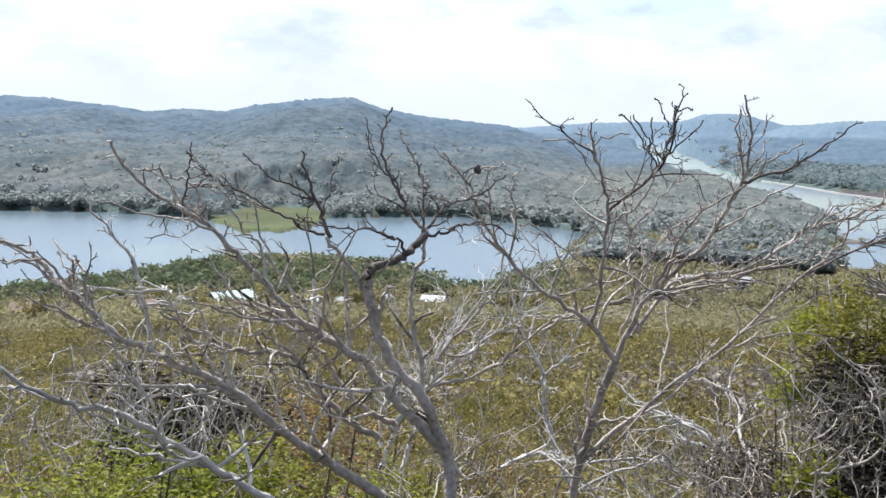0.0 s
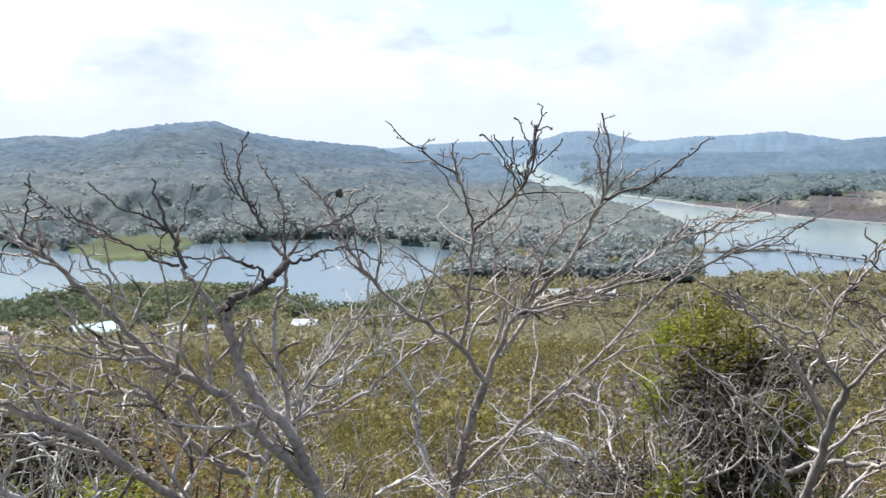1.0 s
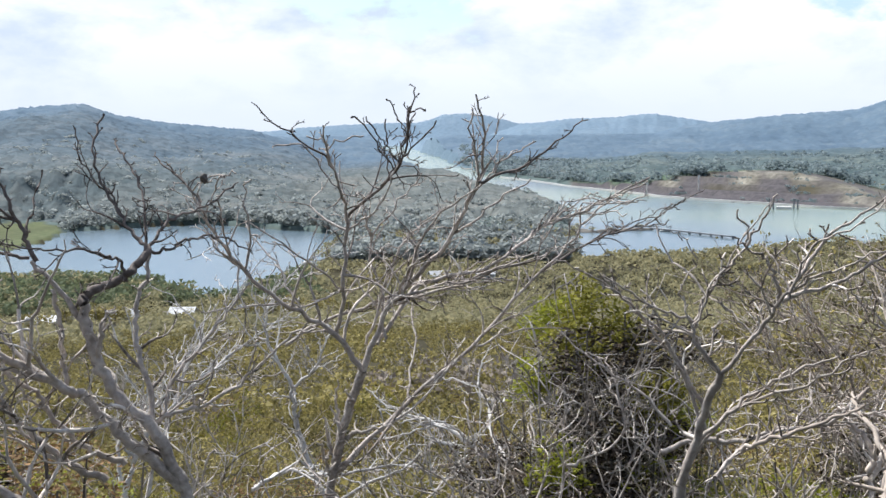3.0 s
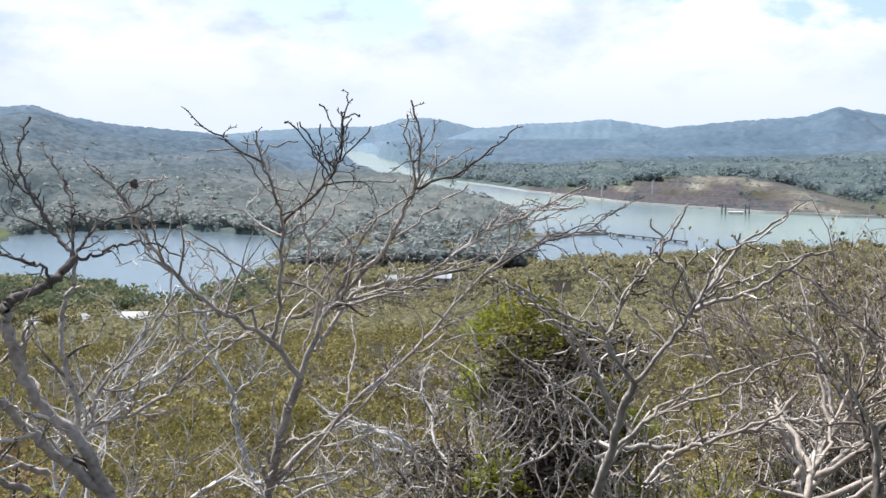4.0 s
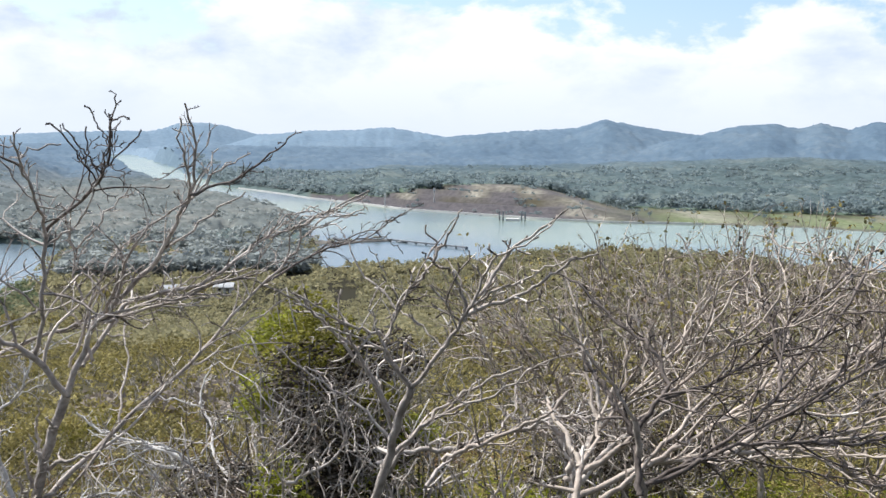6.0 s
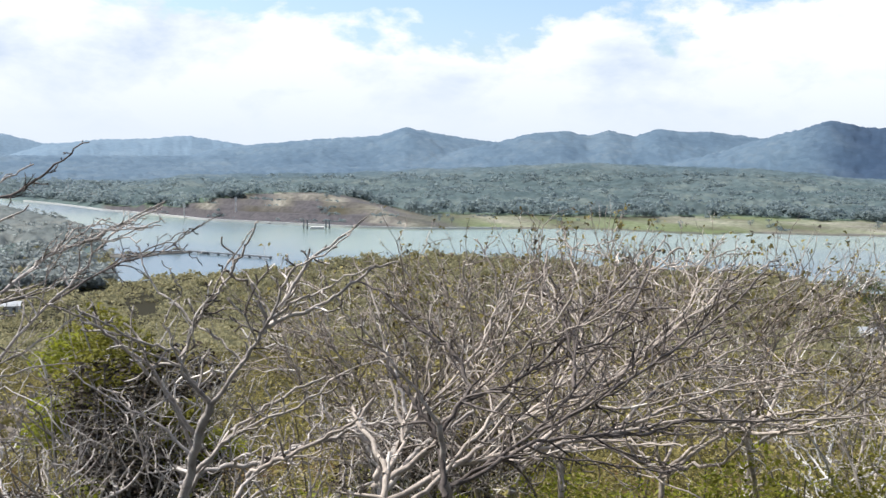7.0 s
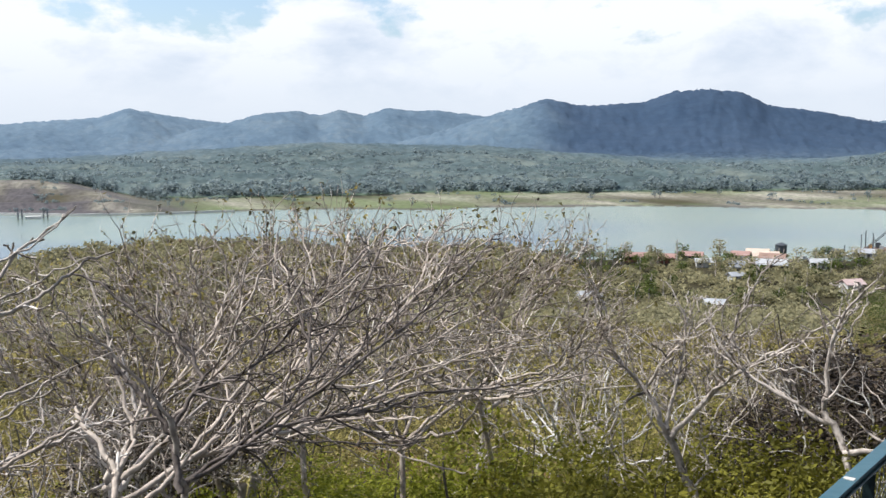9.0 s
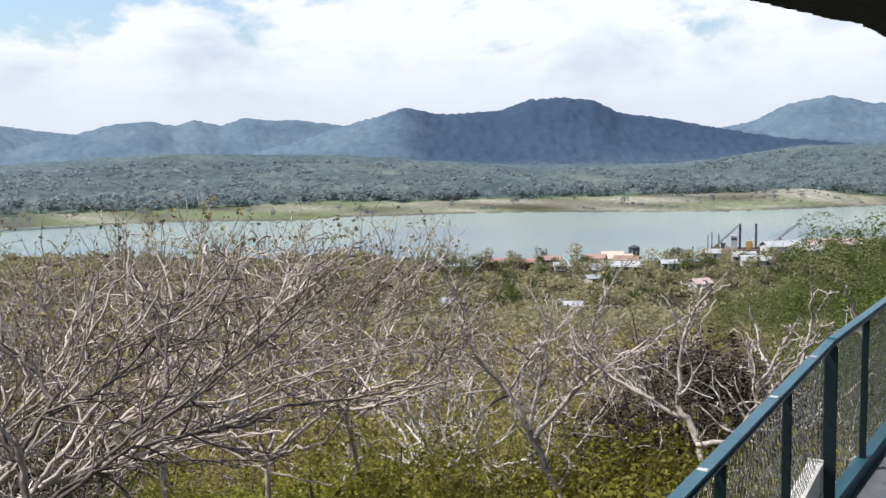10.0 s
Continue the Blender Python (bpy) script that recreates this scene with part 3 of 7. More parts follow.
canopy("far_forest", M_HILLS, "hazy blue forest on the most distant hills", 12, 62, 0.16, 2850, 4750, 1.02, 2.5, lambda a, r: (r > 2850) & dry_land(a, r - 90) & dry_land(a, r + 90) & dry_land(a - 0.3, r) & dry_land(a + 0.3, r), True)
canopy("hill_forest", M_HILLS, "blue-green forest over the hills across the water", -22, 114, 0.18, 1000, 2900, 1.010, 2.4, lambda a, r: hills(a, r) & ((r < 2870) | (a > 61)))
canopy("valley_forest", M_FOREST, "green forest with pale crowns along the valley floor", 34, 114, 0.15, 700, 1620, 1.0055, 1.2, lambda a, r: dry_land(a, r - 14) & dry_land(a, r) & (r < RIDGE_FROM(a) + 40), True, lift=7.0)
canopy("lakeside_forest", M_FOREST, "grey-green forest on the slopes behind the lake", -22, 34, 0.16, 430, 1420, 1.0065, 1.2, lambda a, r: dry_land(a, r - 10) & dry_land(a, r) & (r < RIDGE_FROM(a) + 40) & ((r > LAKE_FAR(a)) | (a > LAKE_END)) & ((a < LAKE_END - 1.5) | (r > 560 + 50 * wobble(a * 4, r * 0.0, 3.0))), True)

# ---- scrub on the slope ----
def leaf_templates(count, leaves, leaf, flat=0.75, ball=False, lay=1.0, corners=4):
    """Bushes of single small leaves, thick at the outside and open inside."""
    out = []
    for i in range(count):
        d = rng.normal(0, 1, (leaves, 3))
        d /= np.linalg.norm(d, axis=1)[:, None]
        if not ball:
            d[:, 2] = np.abs(d[:, 2]) * flat + 0.1 * d[:, 2]
        knob = rng.normal(0, 1, (7, 3))
        knob /= np.linalg.norm(knob, axis=1)[:, None]
        reach = 0.62 + 0.38 * np.max(d @ knob.T, axis=1) ** 3
        c = d * (reach * rng.uniform(0.55, 1.0, leaves) ** 0.5)[:, None]
        u = rng.normal(0, 1, (leaves, 3)) * (1, 1, lay)
        u /= np.linalg.norm(u, axis=1)[:, None]
        w = np.cross(u, rng.normal(0, 1, (leaves, 3))) * (1, 1, lay)
        w /= np.linalg.norm(w, axis=1)[:, None]
        s = leaf * rng.uniform(0.6, 1.4, (leaves, 1))
        tips = [c - u * s, c + w * s * 0.45, c + u * s, c - w * s * 0.45] if corners == 4 else [c - u * s, c + u * s, c + w * s * 1.2]
        out.append((np.stack(tips, 1).reshape(-1, 3), np.arange(leaves * corners).reshape(-1, corners)))
    return out


def leaf_cloud(clumps, leaves, leaf, lay=1.0, loose=1.0, swell=1.0):
    """A crown of several uneven clumps of leaves with gaps between them, about one unit wide each way."""
    vs, fs, base = [], [], 0
    for (v, f) in leaf_templates(clumps, max(leaves // clumps, 8), leaf * 2.1, ball=True, lay=lay):
        d = rng.normal(0, 1, 3)
        c = d / np.linalg.norm(d) * rng.uniform(0.25, 0.72) * loose
        v = v * (swell * rng.uniform(0.34, 0.56) * (9 / max(clumps, 9)) ** 0.33 * np.array((1.15, 1.15, 0.8))) + c
        vs.append(v)
        fs.append(f + base)
        base += len(v)
    return np.concatenate(vs), np.concatenate(fs)


def grove(name, mat, label, templates, n, az0, az1, r0, r1, size, high, keep=None, category="scrub"):
    az, r = sample(n, az0, az1, r0, r1)
    ok = dry_land(az, r)
    if keep is not None:
        ok &= keep(az, r)
    az, r = az[ok], r[ok]
    s = size * rng.uniform(0.55, 1.4, len(az))
    places = np.stack([r * np.sin(np.radians(az)), r * np.cos(np.radians(az)), ground_z(az, r) + 0.1], -1)
    me = scatter(templates, places, np.stack([s, s, s * high], -1))
    return tagged(link(name, me, mat), label, category, kind="stuff")


CROWNS = leaf_templates(10, 64, 0.24, ball=True, lay=0.9, corners=3)


def crowns(name, mat, label, az, r, size, high, category="forest"):
    """Crowns of far trees, each a tuft of small leaf masses."""
    s = size * rng.uniform(0.55, 1.4, len(az))
    places = np.stack([r * np.sin(np.radians(az)), r * np.cos(np.radians(az)), ground_z(az, r) + high * s], -1)
    me = scatter(CROWNS, places, np.stack([s * rng.uniform(0.8, 1.2, len(az)), s * rng.uniform(0.8, 1.2, len(az)), s * rng.uniform(0.5, 0.8, len(az))], -1))
    return tagged(link(name, me, mat), label, category, kind="stuff")


az, r = rng.uniform(27.8, 113, 3600), rng.uniform(0, 1, 3600) ** 1.1
r = BEACH_TOP(az) + 2 + r * 360
ok = dry_land(az, r)
crowns("valley_crowns", M_CROWN, "rounded crowns standing out of the valley forest", az[ok], r[ok], 6.0, 0.7)
az, r = rng.uniform(-20, 34, 2600), rng.uniform(0, 1, 2600) ** 2.6
r = np.where(az < LAKE_END, LAKE_FAR(az), 405) + 3 + r * 420
ok = dry_land(az, r)
crowns("lakeside_crowns", M_CROWN_GREY, "grey-green crowns on the slopes behind the lake", az[ok], r[ok], 4.6, 0.6)
# low growth in patches on the far sandy shore
az, r = sample(7000, 36, 110, 740, 1000)
x, y = r * np.sin(np.radians(az)), r * np.cos(np.radians(az))
ok = (r > CANAL_FAR(az) + 14) & (r < BEACH_TOP(az) + 6) & (wobble(x, y, 21.0, 5.0) + 0.5 * wobble(x, y, 7.0, 1.0) > np.where(az < 53, 0.35, 0.7))
crowns("shore_scrub", M_CROWN, "low grey-green bushes on the far shore", az[ok], r[ok], 1.8, 0.35, "scrub")


def patch(size, seed, low, high):
    """Keeps what falls where the growth is thick."""
    def test(az, r):
        x, y = r * np.sin(np.radians(az)), r * np.cos(np.radians(az))
        v = wobble(x, y, size, seed)
        return (v > low) & (v < high)
    return test


def open_ground(az, r):
    """The near shore, without the cleared village ground."""
    near = r < np.where(az < LAKE_END, np.minimum(LAKE_NEAR(az), 470), np.where(az < 34, 530 + 60 * wobble(az * 3, r * 0.03, 2.0), CANAL_NEAR(az)))
    return near & ~((az > 74) & (az < 95) & (r > 385) & (r < 470) & (wobble(az * 3, r * 0.1, 2.0) > -0.2))


grove("shore_woods", M_SHORE_TREES, "grey-green trees down to the near shore", leaf_templates(5, 60, 0.135, corners=3), 5160, -14, 104, 320, 580, 5.0, 0.85, lambda a, r: open_ground(a, r) & ((a > 0) | (r < 326)))
grove("lakeshore_woods", M_GREEN_WOOD, "dark green trees along the lake", leaf_templates(5, 60, 0.135, corners=3), 1100, -14, 19, 318, 400, 5.0, 0.9, open_ground)
grove("slope_woods", M_SHORE_TREES, "olive trees on the lower slope", leaf_templates(6, 125, 0.079, corners=3), 1720, -14, 104, 190, 325, 5.6, 0.75)
grove("slope_scrub", M_SCRUB, "olive scrub covering the slope below", leaf_templates(6, 200, 0.052, corners=3), 1720, -14, 104, 55, 215, 3.3, 0.85)
FINE = leaf_templates(6, 420, 0.034, lay=0.6, corners=3)
grove("near_scrub", M_SCRUB, "olive and yellow-green scrub", FINE, 464, -14, 104, 9, 64, 1.9, 1.4, lambda a, r: (a < 73) | (r > 17))
grove("leafy_scrub", M_LEAF, "patches of fresh green bushes on the slope", FINE, 533, -14, 104, 13, 80, 1.7, 1.5, patch(8.0, 3.1, 0.25, 2))
grove("brown_scrub", M_RUSTY_LEAF, "patches of brown dried-out bushes on the slope", FINE, 223, -14, 104, 13, 70, 1.5, 1.3, patch(8.0, 6.1, 0.4, 2))
grove("green_scrub", M_LEAF, "fresh green undergrowth on the hillside", leaf_templates(6, 420, 0.026, lay=0.4, corners=3), 275, -14, 104, 7, 30, 1.3, 2.0, patch(4.0, 2.2, -0.2, 2))
grove("leafless_scrub", M_DRY_CROWN, "grey-brown leafless bushes in drifts on the slope", leaf_templates(6, 120, 0.07, corners=3), 774, -14, 104, 60, 290, 3.4, 0.95, patch(23.0, 4.4, 0.1, 2))
grove("leafless_scrub", M_DRY_CROWN, "grey-brown leafless bushes crowding the slope", leaf_templates(6, 120, 0.07, corners=3), 620, 47, 100, 55, 200, 2.8, 0.95)
grove("low_growth", M_SCRUB, "low olive growth and grass covering the ground", leaf_templates(5, 90, 0.06, 0.4, corners=3), 946, -14, 104, 8, 60, 1.5, 0.6)
grove("dry_grass", M_STRAW, "dry straw-coloured grass and dead leaves", leaf_templates(4, 60, 0.12, 0.35), 223, -14, 104, 7, 60, 0.9, 0.8, category="grass")


# ---- bare trees ----
class Tubes:
    """Gathers tapering tubes into one mesh."""

    def __init__(self):
        self.v, self.f, self.n = [], [], 0

    def add(self, pts, radii, sides):
        rows = len(pts)
        turn = 2 * math.pi / sides
        ref = Vector((0.3, 0.2, 0.93))
        for i in range(rows):
            d = (pts[min(i + 1, rows - 1)] - pts[max(i - 1, 0)]).normalized()
            a = d.cross(ref)
            if a.length < 0.1:
                a = d.cross(Vector((1, 0, 0)))
            a.normalize()
            b = d.cross(a)
            for k in range(sides):
                q = pts[i] + (a * math.cos(k * turn) + b * math.sin(k * turn)) * radii[i]
                self.v.append((q.x, q.y, q.z))
        for i in range(rows - 1):
            for k in range(sides):
                p, q = self.n + i * sides, (k + 1) % sides
                self.f.append((p + k, p + q, p + sides + q, p + sides + k))
        self.n += rows * sides

    def mesh(self):
        return mesh_from(self.v, self.f)


dice = random.Random(11)


def jitter():
    return Vector((dice.gauss(0, 1), dice.gauss(0, 1), dice.gauss(0, 1)))


def smooth_line(pts, per=5, shake=0.0):
    """A curve through the points."""
    out = []
    for i in range(len(pts) - 1):
        p0, p1, p2, p3 = pts[max(i - 1, 0)], pts[i], pts[i + 1], pts[min(i + 2, len(pts) - 1)]
        for k in range(per):
            t = k / per
            q = 0.5 * (2 * p1 + (p2 - p0) * t + (2 * p0 - 5 * p1 + 4 * p2 - p3) * t * t + (3 * p1 - p0 - 3 * p2 + p3) * t**3)
            out.append(q + (jitter() * shake if out else Vector()))
    return out + [pts[-1]]


def sprout(tubes, at, d, length, radius, level, tips, least=0.0036):
    """A branch that parts again and again into crooked forks, its ends turning up."""
    steps = 4 if level == 1 else 3
    pts, radii = [at], [radius]
    own = length * dice.uniform(0.36, 0.52)
    bend = jitter() * 0.13
    for i in range(steps):
        d = (d + bend + jitter() * 0.06 + Vector((0, 0, 0.05))).normalized()
        pts.append(pts[-1] + d * own / steps)
        radii.append(max(radius * (1 - (0.3 if level < 4 else 0.6) * (i + 1) / steps), least if level < 4 else least * 0.6))
    tubes.add(pts, radii, 5 if radius > 0.012 else 4 if level == 1 else 3)
    if level > 3 or length < 0.07:
        tips.append(pts[-1])
        return
    side = d.cross(jitter()).normalized()
    for k, turn in enumerate((dice.uniform(0.22, 0.5), -dice.uniform(0.35, 0.85))):
        go = (d * math.cos(turn) + side * math.sin(turn)).normalized()
        sprout(tubes, pts[-1], go, (length - own) * (dice.uniform(0.9, 1.15) if k == 0 else dice.uniform(0.55, 0.95)), max(radii[-1] * (0.85 if k == 0 else 0.7), least), level + 1, tips, least)
    if level < 3 and dice.random() < 0.75:
        i = dice.randint(1, steps - 1)
        go = (d * 0.75 - side * dice.uniform(0.3, 0.7) + jitter() * 0.35).normalized()
        sprout(tubes, pts[i], go, (length - own) * dice.uniform(0.4, 0.75), max(radii[i] * 0.6, least), level + 2, tips, least)


def twigs_along(pts, radii, every, reach, top=1000.0):
    """Side branches and twigs of a limb, the larger ones lower down."""
    tubes, tips, walked, due = Tubes(), [], 0.0, every * dice.uniform(0.6, 1.6)
    whole = sum((b - a).length for a, b in zip(pts, pts[1:]))
    reach = min(reach, 0.4 * whole)
    for i in range(1, len(pts)):
        walked += (pts[i] - pts[i - 1]).length
        while walked > due:
            due += every * dice.uniform(0.5, 1.5)
            if due < 0.12 * whole:
                continue
            d = (pts[i] - pts[i - 1]).normalized()
            side = (d * 0.7 + jitter() * 0.6 + Vector((0, 0, 0.18))).normalized()
            big = dice.random() < 0.4 and walked < 0.6 * whole
            size = reach * (dice.uniform(0.85, 1.5) if big else dice.uniform(0.3, 0.65)) * (1 - 0.6 * walked / whole)
            if (pts[i] + side * size * 1.2).z > top:
                side = Vector((side.x, side.y, side.z * 0.4)).normalized()
                size *= 0.55
            thick = min(radii[i] * 0.7, (0.016 if big else 0.0085) * (0.6 + 0.4 * reach))
            sprout(tubes, pts[i], side, size, thick, 1 if big else 2, tips)
    if not tips:
        sprout(tubes, pts[len(pts) // 2], (pts[-1] - pts[0]).normalized() + jitter() * 0.4, reach * 0.5, radii[-1], 2, tips)
    tips.append(pts[-1])
    return tubes, tips


def spot(az, el, d):
    """A place seen from the deck under a bearing and a rise, at a distance."""
    e = radians(el)
    return way(az, d * math.cos(e), EYE + d * math.sin(e))


def bare_tree(foot, label, mat, group="", crook=0.1, stout=0.05):
    """An Empty at the tree's foot; a stem from the ground to the given place."""
    top = spot(*foot)
    root = Vector((top.x * 1.04, top.y * 1.04, 0))
    root.z = float(ground_z(foot[0], math.hypot(root.x, root.y))) - 0.05
    tree = thing("bare_tree", root, label, "tree", group)
    tree["bark"] = mat.name
    mid = root.lerp(top, 0.5) + Vector((dice.uniform(-crook, crook), dice.uniform(-crook, crook), 0))
    tubes = Tubes()
    pts = smooth_line([root, root.lerp(mid, 0.5) + Vector((dice.uniform(-crook, crook), dice.uniform(-crook, crook), 0)) * 0.5, mid, top], 4, 0.01)
    tubes.add(pts, [stout * (1 - 0.32 * i / len(pts)) if foot[2] > 5 else 0.036 - 0.016 * i / len(pts) for i in range(len(pts))], 9)
    link("trunk", tubes.mesh(), mat, tree, smooth=True)
    return tree


def limb(tree, thick, thin, *places, every=0.085, reach=0.85, leaves=0.0, forks=8, bark=None):
    """One limb through the given places (bearing, rise, distance), with its twigs."""
    mat = bark or bpy.data.materials[tree["bark"]]
    pts = smooth_line([spot(*p) for p in places], 5, 0.008 * places[0][2] / 7)
    n = len(pts) - 1
    radii = [0.53 * (thick + (thin - thick) * (i / n) ** 0.8) * dice.uniform(0.93, 1.07) for i in range(n + 1)]
    tubes = Tubes()
    tubes.add(pts, radii, 7)
    arm = link("limb", tubes.mesh(), mat, tree, smooth=True)
    scale = places[0][2] / 7
    crest = max(p.z for p in pts) - 0.04 * scale
    small, tips = twigs_along(pts, radii, every * (0.45 + 0.55 * scale), reach * scale**0.7, crest)
    tw = link("twig_spray", small.mesh(), mat, arm)
    tw["kind"] = "stuff"
    whole = sum((b - a).length for a, b in zip(pts, pts[1:]))
    for k in range(forks if whole > 1.2 else 0):   # side limbs, longer ones lower down
        f = dice.uniform(0.18, 0.85)
        i = max(1, int(f * n))
        d = (pts[i] - pts[i - 1]).normalized()
        away = d.cross(Vector((dice.gauss(0, 0.5), dice.gauss(0, 0.5), dice.gauss(0, 0.5))) + pts[i].normalized() * 1.0).normalized() * dice.choice((-1, 1))
        go = (d * 0.8 + away * dice.uniform(0.5, 0.95) + Vector((0, 0, 0.12))).normalized()
        size = whole * dice.uniform(0.28, 0.55) * (1.1 - 0.7 * f)
        side = [pts[i]]
        for j in range(4):
            go = (go + jitter() * 0.16 + Vector((0, 0, 0.05))).normalized()
            if (side[-1] + go * size / 3).z > crest:
                go = Vector((go.x, go.y, go.z * 0.1)).normalized()
                size *= 0.6
            side.append(side[-1] + go * size / 4)
        side = smooth_line(side, 3, 0.008 * scale)
        wide = min(radii[i] * 0.62, 0.02 * scale)
        rs = [wide + (0.0052 - wide) * (j / (len(side) - 1)) ** 0.8 for j in range(len(side))]
        fork = Tubes()
        fork.add(side, rs, 6)
        bough = link("bough", fork.mesh(), mat, tree, smooth=True)
        fine, more = twigs_along(side, rs, every * 1.5 * (0.45 + 0.55 * scale), reach * 0.8 * scale**0.7, crest)
        link("twig_spray", fine.mesh(), mat, bough)["kind"] = "stuff"
        tips += more
    if leaves:
        small_leaves(arm, [t for t in tips if dice.random() < leaves])
    return arm


def small_leaves(arm, tips, mat=M_CURLED, label="curled dark brown leaves", least=0.012, most=0.028):
    """Small leaves in twos and threes at the tips of twigs."""
    if not tips:
        return
    v, f = [], []
    for t in tips:
        for k in range(dice.randint(1, 3)):
            u, w = jitter().normalized(), jitter().normalized()
            s, c = dice.uniform(least, most), t + jitter() * 0.02
            bend = u.cross(w) * s * 0.5
            n = len(v)
            for q in (c - u * s, c + w * s * 0.6 + bend, c + u * s, c - w * s * 0.6 + bend):
                v.append(q[:])
            f.append((n, n + 1, n + 2, n + 3))
    ob = link("leaves", mesh_from(v, f), mat, arm, label)
    ob["kind"] = "stuff"


TALL_TREE = bare_tree((20.4, -19.9, 8.90), "grey-barked bare tree with long rising limbs", M_BARK)
limb(TALL_TREE, 0.074, 0.07, (20.4, -19.9, 8.90), (21.3, -16.1, 8.60), (22.5, -12.9, 8.31))
limb(TALL_TREE, 0.049, 0.01, (22.5, -12.9, 8.31), (21.1, -11.0, 8.11), (18.7, -9.4, 7.91), (16.3, -7.4, 7.71), (14.8, -5.2, 7.51), (13.6, -3.0, 7.31), (12.5, -1.5, 7.11))
limb(TALL_TREE, 0.037, 0.01, (21.1, -11.0, 8.11), (21.5, -8.4, 7.87), (21.8, -4.7, 7.64), (21.5, -2.9, 7.40), (20.9, -1.3, 7.16), (20.7, 0.4, 6.92))
limb(TALL_TREE, 0.026, 0.007, (21.8, -4.6, 7.72), (23.7, -2.9, 7.42), (24.9, -1.4, 7.12), (25.3, 0.6, 6.82), (25.7, 2.4, 6.52), bark=M_BARK_SHADED)
limb(TALL_TREE, 0.016, 0.006, (20.9, -1.3, 7.22), (18.9, -0.0, 6.92), (17.1, 1.6, 6.62), bark=M_BARK_SHADED)
limb(TALL_TREE, 0.049, 0.012, (22.5, -12.9, 8.31), (24.1, -9.3, 8.11), (26.4, -7.0, 7.91), (28.0, -4.7, 7.72), (29.0, -2.6, 7.52), (29.4, -0.2, 7.32), (28.9, 2.0, 7.12))
limb(TALL_TREE, 0.023, 0.007, (29.0, -2.7, 7.52), (31.5, -1.8, 7.31), (33.3, -0.5, 7.11), (34.9, 0.6, 6.91), bark=M_BARK_SHADED)
limb(TALL_TREE, 0.045, 0.01, (21.0, -18.3, 8.80), (24.2, -15.3, 8.86), (28.0, -12.3, 8.91), (30.9, -9.2, 8.96), (33.3, -6.7, 9.01), (35.5, -4.2, 9.06), (38.1, -2.7, 9.11))
limb(TALL_TREE, 0.025, 0.008, (32.4, -7.6, 9.11), (35.5, -5.8, 9.37), (37.9, -5.0, 9.64), (40.8, -3.3, 9.90), bark=M_BARK_SHADED)
limb(TALL_TREE, 0.029, 0.008, (24.3, -9.3, 8.31), (27.4, -8.5, 8.05), (30.2, -7.3, 7.78), (32.6, -6.3, 7.51))
limb(TALL_TREE, 0.039, 0.015, (23.3, -11.5, 8.30), (24.2, -10.2, 8.39), (25.9, -8.2, 8.48), (29.4, -7.5, 8.56), (31.4, -6.0, 8.65), (32.4, -5.2, 8.74), (34.3, -4.5, 8.82), (36.3, -3.4, 8.91), (38.2, -2.5, 9.00), forks=4)
limb(TALL_TREE, 0.029, 0.015, (18.3, -11.4, 8.40), (20.1, -10.2, 8.44), (23.1, -9.4, 8.48), (25.9, -8.1, 8.52), (28.6, -8.0, 8.56), (30.9, -8.1, 8.60), forks=4)
limb(TALL_TREE, 0.028, 0.011, (23.7, -11.4, 8.30), (23.6, -9.7, 8.32), (23.9, -7.9, 8.34), (24.8, -6.1, 8.36), (25.9, -5.0, 8.38), (27.4, -4.0, 8.40), forks=4)
limb(TALL_TREE, 0.025, 0.010, (22.7, -11.5, 8.30), (23.6, -8.9, 8.28), (23.0, -7.2, 8.26), (23.3, -5.4, 8.24), (24.7, -3.7, 8.22), (25.9, -2.2, 8.20), forks=4)
KINKED_TREE = bare_tree((13.2, -21.3, 6.60), "bare grey tree with a dark kinked limb", M_BARK)
limb(KINKED_TREE, 0.078, 0.058, (13.2, -21.3, 6.60), (13.0, -18.9, 6.60), (12.3, -17.3, 6.57), (11.3, -15.2, 6.53), (9.9, -13.8, 6.50), (9.0, -12.3, 6.47), (8.4, -10.5, 6.43), (8.2, -8.6, 6.40), forks=3)
limb(KINKED_TREE, 0.055, 0.045, (8.2, -8.6, 6.40), (8.3, -8.2, 6.44), (9.0, -7.8, 6.48), (10.1, -7.4, 6.52), (10.7, -6.9, 6.56), (11.5, -6.1, 6.60), forks=0, bark=M_BARK_SHADED)
limb(KINKED_TREE, 0.027, 0.013, (11.5, -6.1, 6.60), (10.8, -5.2, 6.68), (10.1, -4.1, 6.76), (9.4, -2.7, 6.84), (8.9, -0.7, 6.92), (9.5, 1.1, 7.00), forks=4, bark=M_BARK_SHADED)
limb(KINKED_TREE, 0.024, 0.010, (11.5, -6.1, 6.60), (12.0, -5.0, 6.70), (13.0, -4.3, 6.80), (14.4, -3.8, 6.90), (16.0, -2.6, 7.00), forks=4, bark=M_BARK_SHADED)
limb(KINKED_TREE, 0.021, 0.009, (11.5, -6.1, 6.60), (12.4, -6.0, 6.66), (13.3, -5.6, 6.72), (14.4, -5.3, 6.78), (15.6, -5.6, 6.84), (16.8, -6.4, 6.90), forks=2, bark=M_BARK_SHADED)
limb(KINKED_TREE, 0.021, 0.008, (10.3, -7.3, 6.55), (10.0, -6.4, 6.49), (9.3, -6.2, 6.43), (8.3, -5.8, 6.38), (7.0, -5.8, 6.32), (5.7, -5.6, 6.26), (4.2, -5.1, 6.20), forks=2, bark=M_BARK_SHADED)
